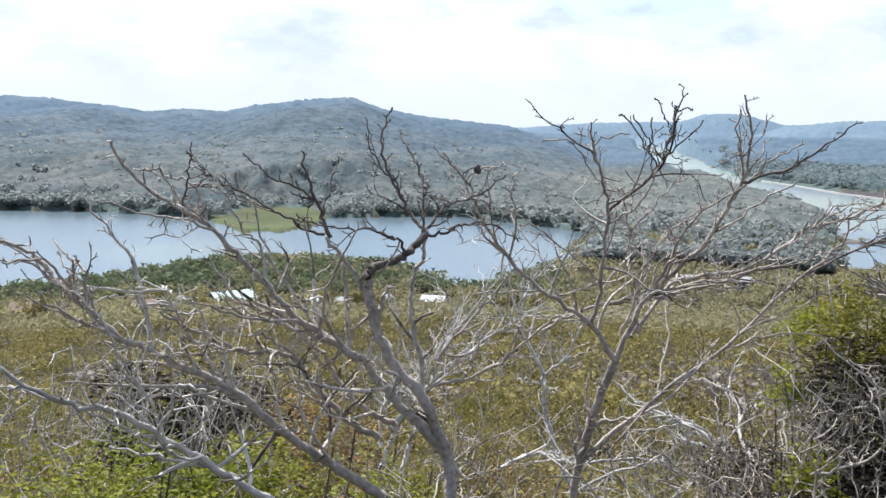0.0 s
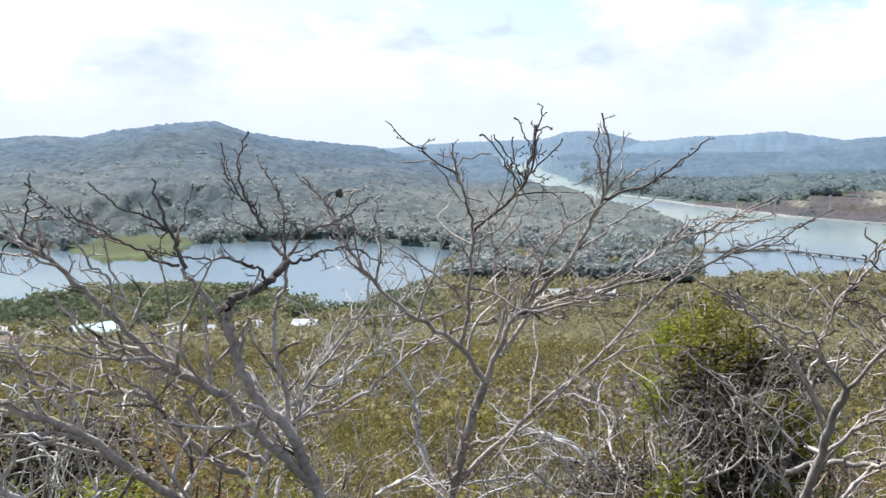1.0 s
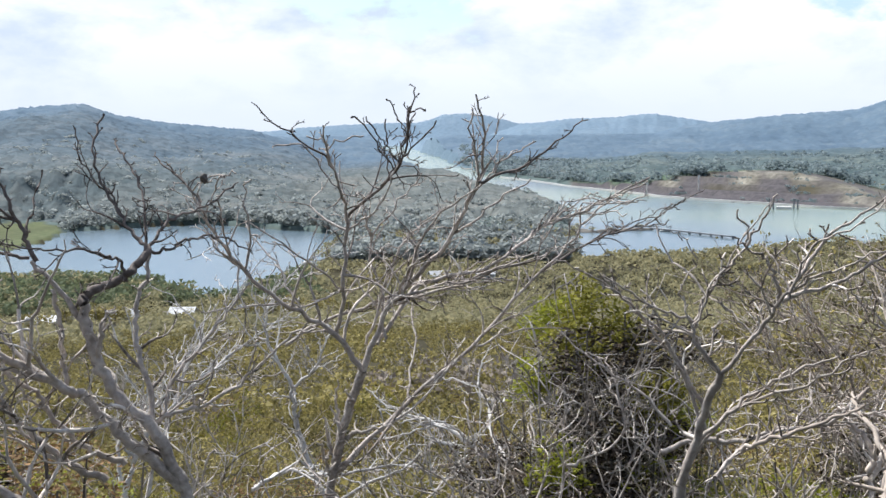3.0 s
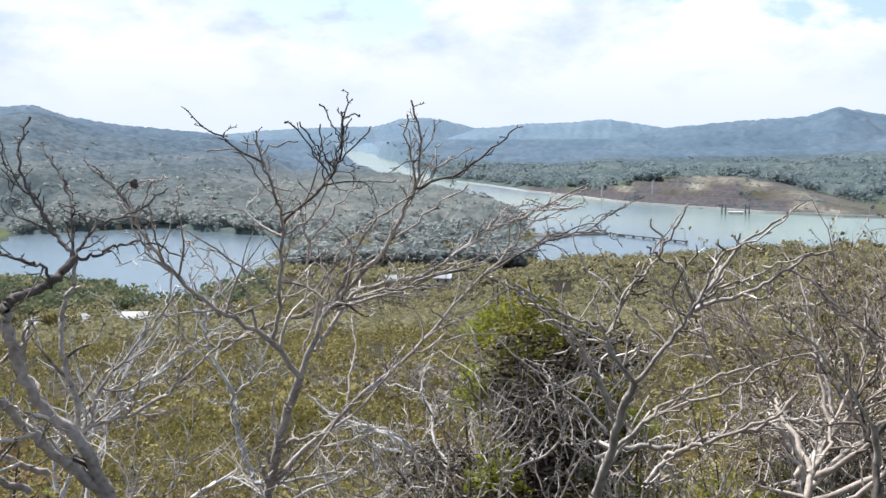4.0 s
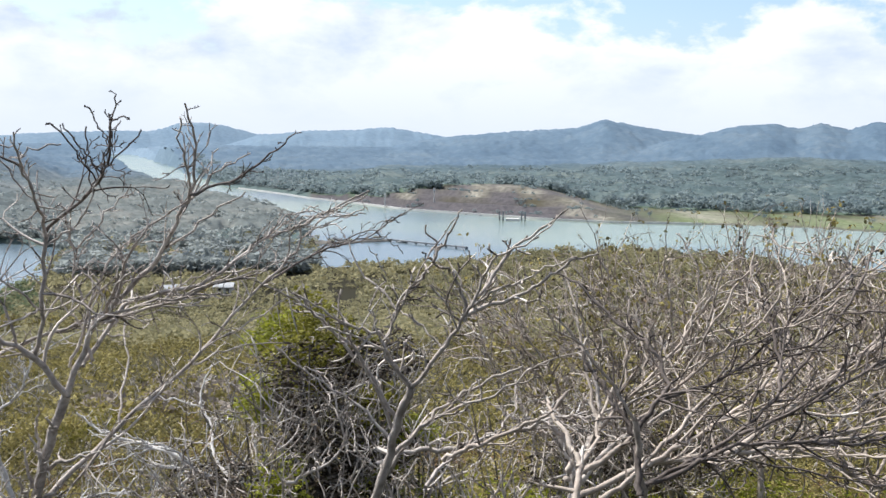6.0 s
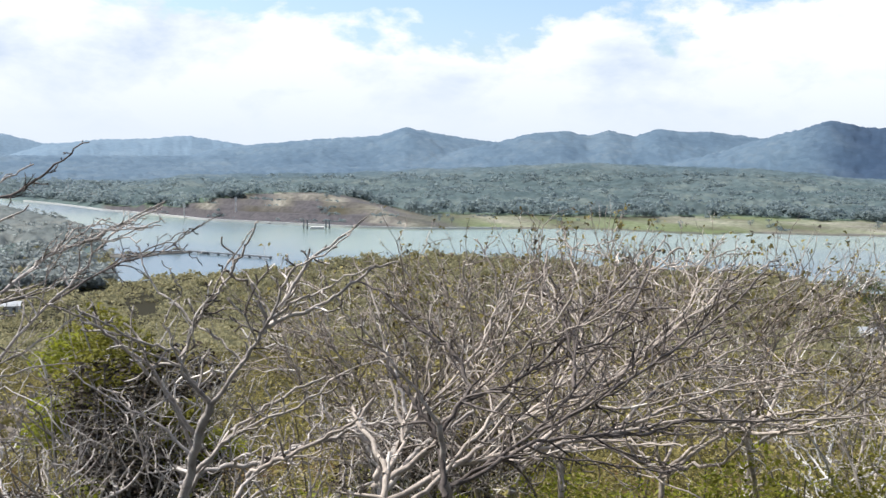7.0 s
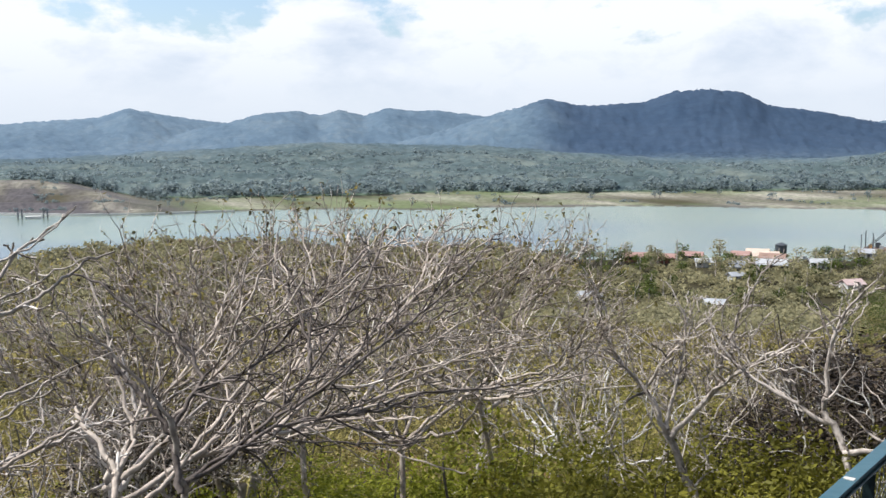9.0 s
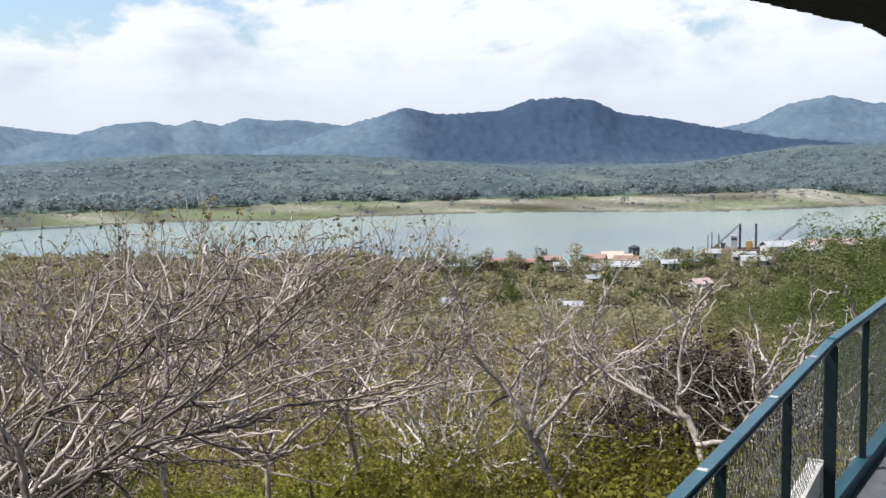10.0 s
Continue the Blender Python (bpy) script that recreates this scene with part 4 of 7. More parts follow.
limb(KINKED_TREE, 0.039, 0.024, (11.3, -14.9, 6.60), (11.3, -13.2, 6.62), (10.8, -11.6, 6.63), (10.7, -10.0, 6.65), (10.8, -8.4, 6.67), (11.3, -7.4, 6.68), (11.5, -6.1, 6.70), forks=3)
limb(KINKED_TREE, 0.018, 0.010, (11.4, -6.3, 6.70), (11.3, -3.9, 6.83), (11.1, -2.6, 6.95), (10.3, -1.0, 7.08), (9.9, -0.2, 7.20), forks=3, bark=M_BARK_SHADED)
limb(KINKED_TREE, 0.016, 0.008, (14.2, -3.8, 6.90), (13.5, -2.7, 7.03), (12.4, -1.7, 7.17), (11.9, -0.9, 7.30), forks=2, bark=M_BARK_SHADED)
limb(KINKED_TREE, 0.015, 0.008, (10.2, -4.2, 6.80), (9.8, -3.2, 6.83), (8.9, -2.4, 6.85), (8.3, -1.2, 6.88), (8.0, 0.5, 6.90), forks=3, bark=M_BARK_SHADED)
limb(KINKED_TREE, 0.069, 0.016, (12.7, -18.3, 6.60), (11.2, -16.7, 6.54), (9.6, -15.2, 6.48), (8.1, -13.5, 6.42), (7.1, -12.8, 6.35), (5.3, -11.7, 6.29), (3.8, -10.5, 6.23), (2.6, -9.1, 6.17), (1.4, -7.9, 6.11), (0.3, -6.7, 6.05), (-0.9, -5.5, 5.98), (-2.2, -4.6, 5.92), (-4.4, -3.2, 5.86), (-5.8, -1.0, 5.80), forks=7)
limb(KINKED_TREE, 0.033, 0.024, (7.2, -12.8, 6.50), (7.1, -11.5, 6.50), (7.0, -9.9, 6.50), (6.7, -7.8, 6.50), forks=4)
limb(KINKED_TREE, 0.044, 0.023, (8.8, -11.7, 6.45), (8.3, -10.2, 6.44), (7.6, -8.6, 6.43), (6.6, -7.3, 6.41), (5.8, -6.3, 6.40), forks=2)
limb(KINKED_TREE, 0.032, 0.012, (5.9, -6.4, 6.40), (5.6, -5.1, 6.40), (5.1, -3.9, 6.40), (4.7, -2.7, 6.40), (4.4, -1.4, 6.40), forks=4, bark=M_BARK_SHADED)
limb(KINKED_TREE, 0.017, 0.009, (5.6, -5.1, 6.40), (6.0, -3.5, 6.45), (6.5, -1.7, 6.50), forks=2, bark=M_BARK_SHADED)
limb(KINKED_TREE, 0.020, 0.008, (5.7, -6.1, 6.40), (4.7, -5.9, 6.33), (3.2, -5.0, 6.27), (1.8, -4.2, 6.20), (0.4, -3.4, 6.13), (-1.0, -2.5, 6.07), (-1.9, -1.5, 6.00), forks=4, bark=M_BARK_SHADED)
limb(KINKED_TREE, 0.017, 0.008, (5.1, -4.1, 6.40), (4.0, -3.4, 6.35), (2.8, -3.0, 6.30), (2.0, -2.3, 6.25), (1.2, -1.6, 6.20), forks=3, bark=M_BARK_SHADED)
limb(KINKED_TREE, 0.039, 0.017, (9.9, -16.9, 6.60), (8.5, -16.2, 6.58), (7.4, -15.4, 6.56), (6.2, -14.0, 6.53), (5.7, -12.9, 6.51), (4.7, -12.1, 6.49), (3.5, -11.0, 6.47), (2.3, -10.4, 6.44), (0.6, -9.5, 6.42), (-0.8, -7.4, 6.40), forks=4)
limb(KINKED_TREE, 0.045, 0.016, (8.9, -17.6, 6.60), (7.2, -16.6, 6.53), (5.9, -15.5, 6.47), (4.9, -14.4, 6.40), (4.2, -13.3, 6.33), (2.7, -12.7, 6.27), (1.0, -12.7, 6.20), (-0.7, -11.8, 6.13), (-2.1, -11.2, 6.07), (-3.4, -10.3, 6.00), forks=6)
limb(KINKED_TREE, 0.027, 0.012, (11.3, -14.9, 6.60), (12.6, -14.5, 6.57), (14.0, -14.2, 6.53), (15.6, -13.4, 6.50), (17.0, -12.3, 6.47), (19.0, -10.7, 6.43), (20.0, -10.5, 6.40), forks=4)
limb(KINKED_TREE, 0.027, 0.012, (11.5, -15.1, 6.60), (11.9, -14.3, 6.62), (12.6, -12.7, 6.64), (14.0, -11.1, 6.66), (15.4, -9.4, 6.68), (16.6, -7.9, 6.70), forks=4)
# most left limbs take pale bark: sun on their upper sides is painted in
limb(KINKED_TREE, 0.020, 0.008, (2.6, -9.2, 6.20), (2.1, -6.7, 6.12), (1.1, -5.8, 6.04), (0.4, -4.2, 5.96), (-0.1, -3.5, 5.88), (-1.6, -1.6, 5.80), forks=4, bark=M_BARK_PALE)
limb(KINKED_TREE, 0.014, 0.007, (-2.2, -4.6, 6.00), (-1.9, -3.3, 5.97), (-1.7, -2.1, 5.93), (-1.6, -1.0, 5.90), forks=2, bark=M_BARK_SHADED)
limb(KINKED_TREE, 0.067, 0.015, (9.2, -20.8, 6.40), (6.6, -19.3, 6.33), (3.8, -17.4, 6.27), (2.3, -16.3, 6.20), (0.2, -14.6, 6.13), (-1.9, -13.5, 6.07), (-4.0, -12.4, 6.00), (-5.5, -11.7, 5.93), (-7.0, -10.3, 5.87), (-8.6, -8.8, 5.80), (-9.3, -7.6, 5.73), (-10.5, -6.6, 5.67), (-12.2, -6.1, 5.60), forks=8)
limb(KINKED_TREE, 0.049, 0.020, (2.7, -20.8, 6.00), (0.4, -19.5, 5.91), (-1.7, -18.2, 5.83), (-3.6, -17.0, 5.74), (-5.1, -16.0, 5.66), (-7.4, -15.2, 5.57), (-9.4, -14.5, 5.49), (-11.7, -12.8, 5.40), forks=8, bark=M_BARK_PALE)
limb(KINKED_TREE, 0.026, 0.011, (0.2, -14.6, 6.30), (-0.6, -13.4, 6.25), (-1.6, -11.9, 6.20), (-2.8, -10.0, 6.15), (-3.1, -9.1, 6.10), (-5.5, -9.1, 6.05), (-8.0, -8.7, 6.00), forks=4, bark=M_BARK_PALE)
limb(KINKED_TREE, 0.022, 0.010, (-3.6, -17.0, 6.00), (-3.7, -15.9, 5.92), (-4.5, -14.4, 5.84), (-5.4, -13.0, 5.76), (-6.8, -10.3, 5.68), (-8.2, -9.0, 5.60), forks=4, bark=M_BARK_PALE)
limb(KINKED_TREE, 0.028, 0.011, (-4.0, -12.4, 6.20), (-4.2, -9.9, 6.20), (-4.9, -7.5, 6.20), (-5.8, -6.2, 6.20), (-6.7, -4.9, 6.20), (-7.5, -3.8, 6.20), forks=4, bark=M_BARK_PALE)
limb(KINKED_TREE, 0.022, 0.008, (-7.0, -10.3, 6.00), (-7.5, -9.3, 5.95), (-8.7, -8.4, 5.90), (-10.1, -7.1, 5.85), (-11.5, -6.3, 5.80), forks=4, bark=M_BARK_PALE)
PALE_TREE = bare_tree((20.3, -20.1, 11.80), "slender bare tree with pale whitish bark", M_BARK_PALE)
limb(PALE_TREE, 0.065, 0.036, (20.3, -20.1, 11.80), (19.2, -18.0, 11.63), (18.5, -15.2, 11.47), (18.4, -13.8, 11.31))
limb(PALE_TREE, 0.046, 0.009, (18.4, -13.8, 11.31), (17.5, -12.1, 11.21), (17.0, -10.6, 11.11), (17.5, -9.0, 11.01), (19.1, -7.2, 10.91), (21.2, -6.0, 10.82))
limb(PALE_TREE, 0.036, 0.007, (18.4, -13.8, 11.31), (19.8, -12.7, 11.14), (20.6, -11.0, 10.98), (23.0, -9.8, 10.81))
limb(PALE_TREE, 0.072, 0.01, (9.0, -19.3, 11.59), (10.1, -16.5, 11.64), (11.4, -14.8, 11.68), (14.2, -12.6, 11.73), (16.7, -10.9, 11.77), (18.6, -9.7, 11.81))
limb(PALE_TREE, 0.051, 0.01, (9.0, -18.4, 11.59), (9.2, -15.8, 11.65), (11.7, -13.7, 11.70), (12.4, -12.2, 11.76), (14.9, -10.2, 11.81))
limb(PALE_TREE, 0.058, 0.01, (10.1, -19.5, 12.13), (11.5, -15.4, 12.13), (12.8, -12.4, 12.14), (14.8, -9.6, 12.14), (17.0, -6.8, 12.14))
limb(PALE_TREE, 0.075, 0.016, (34.1, -19.9, 10.6), (32.5, -18.6, 10.7), (29.4, -17.7, 10.8), (27.4, -16.4, 10.9), (25.2, -15.6, 11.0), (23.5, -14.9, 11.1), (22.5, -14.0, 11.2))
limb(PALE_TREE, 0.045, 0.012, (30.6, -17.9, 10.7), (29.8, -16.9, 10.9), (29.4, -15.4, 11.1), (28.8, -14.1, 11.3), (26.7, -13.4, 11.5))
limb(PALE_TREE, 0.025, 0.009, (28.8, -14.1, 11.3), (29.0, -12.8, 11.4), (29.6, -11.8, 11.5))
limb(PALE_TREE, 0.045, 0.012, (16.1, -19.1, 10.4), (17.8, -18.3, 10.4), (19.4, -18.5, 10.4), (22.0, -18.4, 10.5), (24.9, -18.1, 10.6), (26.9, -18.9, 10.7), (29.1, -17.5, 10.8))
limb(PALE_TREE, 0.04, 0.01, (20.1, -20.3, 9.8), (22.1, -19.3, 9.8), (24.6, -18.3, 9.8), (25.7, -17.4, 9.8))
limb(PALE_TREE, 0.037, 0.017, (39.0, -16.9, 7.00), (40.9, -16.2, 7.00), (43.3, -16.0, 7.00), (45.1, -15.3, 7.00), (47.2, -14.9, 7.00), (48.3, -14.1, 7.00), (49.1, -12.9, 7.00), forks=4, bark=M_BARK)
limb(PALE_TREE, 0.048, 0.020, (49.7, -18.5, 7.00), (49.9, -16.3, 7.05), (51.0, -14.5, 7.10), (50.9, -12.8, 7.15), (50.4, -11.0, 7.20), forks=4, bark=M_BARK)
limb(PALE_TREE, 0.037, 0.018, (50.0, -17.6, 7.00), (51.9, -15.5, 7.07), (53.6, -14.3, 7.13), (54.8, -13.3, 7.20), forks=4, bark=M_BARK)
limb(PALE_TREE, 0.032, 0.018, (49.2, -15.8, 7.20), (48.5, -14.3, 7.20), (50.7, -14.1, 7.20), (52.2, -13.4, 7.20), forks=4, bark=M_BARK)
NEAR_TREE = bare_tree((39.8, -17.8, 3.98), "small dark bare tree forking close to the deck", M_BARK)
limb(NEAR_TREE, 0.033, 0.026, (39.8, -17.8, 3.98), (40.8, -14.7, 3.89), (41.7, -12.1, 3.80))
limb(NEAR_TREE, 0.016, 0.0035, (41.7, -12.1, 3.80), (43.5, -9.9, 3.74), (44.7, -8.0, 3.69), (46.1, -7.1, 3.63), (48.2, -6.1, 3.57), (49.9, -5.3, 3.51))
limb(NEAR_TREE, 0.010, 0.003, (44.8, -7.9, 3.51), (45.8, -5.6, 3.51), (47.8, -4.5, 3.51), (49.6, -2.9, 3.52))
limb(NEAR_TREE, 0.008, 0.003, (44.9, -7.9, 3.51), (44.1, -6.3, 3.56), (43.3, -5.5, 3.61))
limb(NEAR_TREE, 0.012, 0.0035, (41.7, -12.1, 3.80), (40.3, -10.2, 3.77), (41.1, -8.1, 3.75), (42.4, -5.8, 3.73), (43.9, -3.5, 3.71))
limb(NEAR_TREE, 0.016, 0.004, (40.8, -14.7, 3.99), (39.1, -10.8, 3.92), (37.4, -9.1, 3.84), (35.8, -7.7, 3.77), (33.4, -6.6, 3.69))
limb(NEAR_TREE, 0.015, 0.004, (40.4, -16.5, 4.08), (42.5, -13.8, 4.04), (45.9, -12.5, 4.00), (48.6, -10.6, 3.96), (51.7, -9.8, 3.91))
limb(NEAR_TREE, 0.008, 0.003, (40.4, -10.1, 3.70), (39.6, -8.2, 3.70), (40.3, -6.4, 3.70), (39.5, -5.0, 3.70))
limb(NEAR_TREE, 0.025, 0.008, (41.8, -17.9, 6.2), (42.7, -16.8, 6.3), (44.7, -15.5, 6.4), (47.1, -14.9, 6.5), (48.5, -14.2, 6.5), (51.8, -13.6, 6.6), (54.5, -12.4, 6.7))
limb(NEAR_TREE, 0.025, 0.008, (39.5, -15.6, 7.6), (37.9, -13.9, 7.6), (36.0, -12.8, 7.6), (33.3, -10.7, 7.6))
limb(NEAR_TREE, 0.029, 0.008, (33.9, -17.9, 8.0), (34.8, -17.6, 8.0), (37.0, -16.1, 8.0), (36.3, -13.1, 8.0), (35.0, -11.9, 8.0))
limb(NEAR_TREE, 0.019, 0.006, (44.3, -8.7, 3.80), (44.8, -8.2, 3.82), (46.7, -7.5, 3.84), (48.4, -6.6, 3.86), (49.6, -5.7, 3.88), (51.0, -5.2, 3.90), every=0.11, forks=4)
limb(NEAR_TREE, 0.014, 0.006, (44.5, -8.5, 3.80), (44.2, -7.2, 3.77), (43.6, -6.3, 3.75), (42.8, -5.8, 3.73), (42.2, -5.3, 3.70), every=0.11, forks=4)
limb(NEAR_TREE, 0.017, 0.006, (44.7, -8.3, 3.80), (45.4, -7.0, 3.82), (46.6, -5.2, 3.85), (47.8, -4.3, 3.88), (49.3, -3.1, 3.90), every=0.11, forks=4)
limb(NEAR_TREE, 0.009, 0.005, (42.8, -5.7, 3.70), (43.6, -4.2, 3.70), (44.2, -3.1, 3.70), forks=2)
limb(NEAR_TREE, 0.019, 0.006, (41.7, -12.3, 3.90), (41.1, -11.5, 3.89), (40.4, -10.4, 3.87), (40.4, -9.6, 3.86), (41.0, -8.2, 3.84), (42.1, -6.6, 3.83), (42.9, -5.3, 3.81), (42.3, -4.1, 3.80), every=0.11, forks=4)
limb(NEAR_TREE, 0.016, 0.008, (40.9, -14.0, 3.95), (39.5, -11.6, 3.94), (38.4, -10.3, 3.92), (37.0, -8.7, 3.91), (35.6, -7.4, 3.90), every=0.11, forks=4)
limb(NEAR_TREE, 0.018, 0.008, (40.2, -15.3, 4.00), (40.9, -15.4, 4.02), (42.4, -13.9, 4.04), (43.5, -13.0, 4.06), (45.5, -11.8, 4.08), (47.2, -11.1, 4.10), every=0.11, forks=4)
limb(NEAR_TREE, 0.011, 0.005, (40.5, -9.7, 3.80), (38.9, -9.1, 3.77), (37.1, -8.2, 3.73), (35.5, -7.2, 3.70), every=0.11, forks=4)
limb(NEAR_TREE, 0.009, 0.005, (41.0, -8.2, 3.80), (40.1, -7.3, 3.83), (39.0, -6.3, 3.87), (38.3, -4.7, 3.90), every=0.11, forks=4)
limb(NEAR_TREE, 0.009, 0.005, (43.4, -10.3, 3.85), (42.4, -9.3, 3.87), (41.2, -8.4, 3.88), (40.3, -8.7, 3.90), every=0.11, forks=2)
SPREADING_TREE = bare_tree((53.6, -18.2, 5.05), "wide spreading bare tree with dry curled leaves", M_BARK_TAN)
limb(SPREADING_TREE, 0.032, 0.025, (53.6, -18.2, 5.05), (53.3, -15.9, 4.96), (53.0, -13.7, 4.87))
limb(SPREADING_TREE, 0.016, 0.005, (53.0, -13.7, 4.87), (51.3, -11.5, 4.82), (49.4, -9.3, 4.77), (48.0, -7.9, 4.72), (47.1, -6.1, 4.67))
limb(SPREADING_TREE, 0.016, 0.005, (53.0, -13.9, 4.97), (55.0, -12.0, 5.11), (57.3, -10.1, 5.26), (59.9, -9.1, 5.40), (62.9, -6.3, 5.55), (64.7, -4.0, 5.69))
limb(SPREADING_TREE, 0.036, 0.009, (49.9, -18.1, 5.95), (53.6, -16.3, 6.13), (58.0, -15.3, 6.30), (61.6, -14.5, 6.47), (65.8, -13.6, 6.64), (70.7, -13.2, 6.80), (75.6, -12.5, 6.96))
limb(SPREADING_TREE, 0.029, 0.007, (53.6, -16.3, 6.06), (56.2, -14.6, 6.35), (59.2, -12.3, 6.64), (61.7, -9.4, 6.92), (62.9, -7.1, 7.21), (63.6, -4.7, 7.49))
limb(SPREADING_TREE, 0.029, 0.007, (58.0, -15.3, 6.27), (61.6, -12.1, 6.70), (64.7, -9.5, 7.13), (67.5, -7.2, 7.56), (70.3, -5.2, 7.98))
limb(SPREADING_TREE, 0.025, 0.007, (62.2, -14.4, 6.47), (64.7, -11.9, 7.10), (67.1, -10.8, 7.73), (69.6, -9.4, 8.35), (72.8, -8.6, 8.97))
limb(SPREADING_TREE, 0.022, 0.006, (59.2, -12.2, 6.48), (60.5, -9.4, 6.98), (60.1, -6.2, 7.49), (59.4, -3.8, 7.99))
limb(SPREADING_TREE, 0.022, 0.006, (62.9, -10.7, 6.88), (66.0, -7.8, 7.58), (66.6, -5.7, 8.29), (67.9, -4.0, 8.99))
limb(SPREADING_TREE, 0.025, 0.006, (50.0, -17.5, 5.65), (51.2, -14.4, 5.72), (53.8, -11.5, 5.79), (55.6, -9.0, 5.86), (55.9, -6.5, 5.92), (54.9, -4.4, 5.99))
limb(SPREADING_TREE, 0.022, 0.006, (51.2, -14.4, 5.66), (50.2, -11.0, 5.80), (49.5, -7.6, 5.94), (48.3, -5.3, 6.07))
limb(SPREADING_TREE, 0.022, 0.006, (61.6, -14.5, 6.47), (64.3, -13.3, 6.72), (67.7, -11.9, 6.97), (71.7, -10.8, 7.22), (73.8, -10.2, 7.47))
limb(SPREADING_TREE, 0.032, 0.015, (53.4, -17.4, 4.90), (53.2, -15.8, 4.93), (53.0, -14.5, 4.97), (52.1, -13.3, 5.00), (51.6, -12.4, 5.03), (50.7, -11.4, 5.07), (50.0, -10.3, 5.10), forks=4, bark=M_BARK_SHADED)
limb(SPREADING_TREE, 0.023, 0.009, (53.1, -14.3, 4.95), (54.1, -12.7, 5.01), (54.6, -11.9, 5.08), (53.7, -10.1, 5.14), (52.6, -9.4, 5.21), (51.2, -8.2, 5.27), (49.5, -6.8, 5.34), (48.3, -6.5, 5.40), forks=4, bark=M_BARK_SHADED)
limb(SPREADING_TREE, 0.022, 0.010, (53.4, -17.2, 5.10), (56.3, -15.7, 5.23), (58.2, -14.7, 5.36), (61.1, -14.3, 5.49), (64.0, -14.0, 5.61), (66.0, -13.3, 5.74), (68.8, -13.2, 5.87), (72.3, -12.6, 6.00), forks=4, bark=M_BARK_SHADED)
limb(SPREADING_TREE, 0.020, 0.011, (53.5, -17.0, 5.10), (55.8, -15.7, 5.28), (58.2, -14.1, 5.47), (60.1, -12.0, 5.65), (61.6, -9.9, 5.83), (63.5, -6.8, 6.02), (64.2, -4.6, 6.20), forks=4, bark=M_BARK_SHADED)
limb(SPREADING_TREE, 0.017, 0.007, (54.2, -12.7, 5.00), (57.2, -11.5, 5.20), (59.6, -9.4, 5.40), (61.5, -7.5, 5.60), (63.2, -5.8, 5.80), forks=4, bark=M_BARK_SHADED)
limb(SPREADING_TREE, 0.017, 0.007, (60.1, -11.8, 5.00), (60.0, -10.3, 5.15), (59.4, -8.4, 5.30), (58.6, -7.0, 5.45), (58.5, -5.4, 5.60), forks=4, bark=M_BARK_SHADED)
limb(SPREADING_TREE, 0.019, 0.008, (58.2, -14.2, 5.40), (61.1, -12.7, 5.52), (64.5, -10.3, 5.64), (66.8, -8.6, 5.76), (68.9, -6.6, 5.88), (69.8, -5.2, 6.00), forks=4, bark=M_BARK_SHADED)
limb(SPREADING_TREE, 0.034, 0.014, (50.0, -18.1, 5.20), (50.2, -16.3, 5.30), (49.5, -15.0, 5.40), (48.7, -13.9, 5.50), (48.4, -13.0, 5.60), forks=4)
limb(SPREADING_TREE, 0.025, 0.012, (50.1, -16.4, 5.30), (50.8, -15.5, 5.47), (51.2, -13.9, 5.63), (51.8, -12.3, 5.80), forks=4)
limb(SPREADING_TREE, 0.027, 0.013, (51.2, -18.1, 5.20), (53.1, -16.4, 5.38), (54.8, -14.6, 5.55), (56.7, -12.3, 5.73), (57.7, -11.2, 5.90), forks=4)
limb(SPREADING_TREE, 0.022, 0.010, (43.0, -16.2, 5.00), (44.4, -15.5, 4.90), (45.8, -14.9, 4.80), (47.7, -14.0, 4.70), (48.8, -13.4, 4.60), forks=4)
SLENDER_TREE = bare_tree((68.8, -20.2, 12.45), "thin bare trees with crooked trunks on the slope", M_BARK)
limb(SPREADING_TREE, 0.05, 0.02, (49.4, -17.4, 6.9), (49.7, -16.3, 6.9), (49.1, -15.2, 6.9), (48.3, -14.4, 6.9), (49.3, -12.9, 6.9))
limb(SPREADING_TREE, 0.045, 0.014, (50.3, -17.0, 6.8), (51.9, -15.8, 6.8), (53.0, -14.8, 6.8), (54.2, -12.8, 6.8))
limb(SLENDER_TREE, 0.07, 0.04, (68.8, -20.2, 12.45), (69.5, -17.2, 12.33), (69.8, -15.3, 12.21), (71.0, -14.2, 12.09), (72.1, -13.9, 11.96), every=0.06, forks=8)
limb(SLENDER_TREE, 0.04, 0.008, (72.1, -13.9, 11.96), (74.1, -12.6, 11.63), (75.7, -9.9, 11.30), (75.9, -7.4, 10.97), every=0.06, forks=8)
limb(SLENDER_TREE, 0.04, 0.008, (69.8, -15.2, 12.06), (68.8, -13.0, 12.04), (67.9, -9.9, 12.01), (68.4, -7.2, 11.98), every=0.06, forks=8)
limb(SLENDER_TREE, 0.045, 0.02, (74.7, -20.2, 13.44), (74.9, -16.6, 13.45), (75.3, -13.9, 13.46), (75.2, -11.5, 13.46), every=0.06, forks=8)
limb(SLENDER_TREE, 0.03, 0.015, (76.6, -20.1, 13.44), (75.8, -17.2, 13.45), (76.2, -14.2, 13.46), (76.4, -11.2, 13.46), every=0.06, forks=8)
LEANING_TREE = bare_tree((81.4, -19.5, 9.93), "leaning bare tree with silvery bark", M_BARK)
limb(LEANING_TREE, 0.08, 0.06, (81.4, -19.5, 9.93), (80.3, -17.3, 9.84), (79.5, -15.6, 9.74), every=0.06, forks=8)
limb(LEANING_TREE, 0.05, 0.01, (79.5, -15.6, 9.74), (78.0, -13.3, 9.68), (76.5, -11.3, 9.61), (76.1, -9.2, 9.54), (74.9, -7.1, 9.47), every=0.06, forks=8)
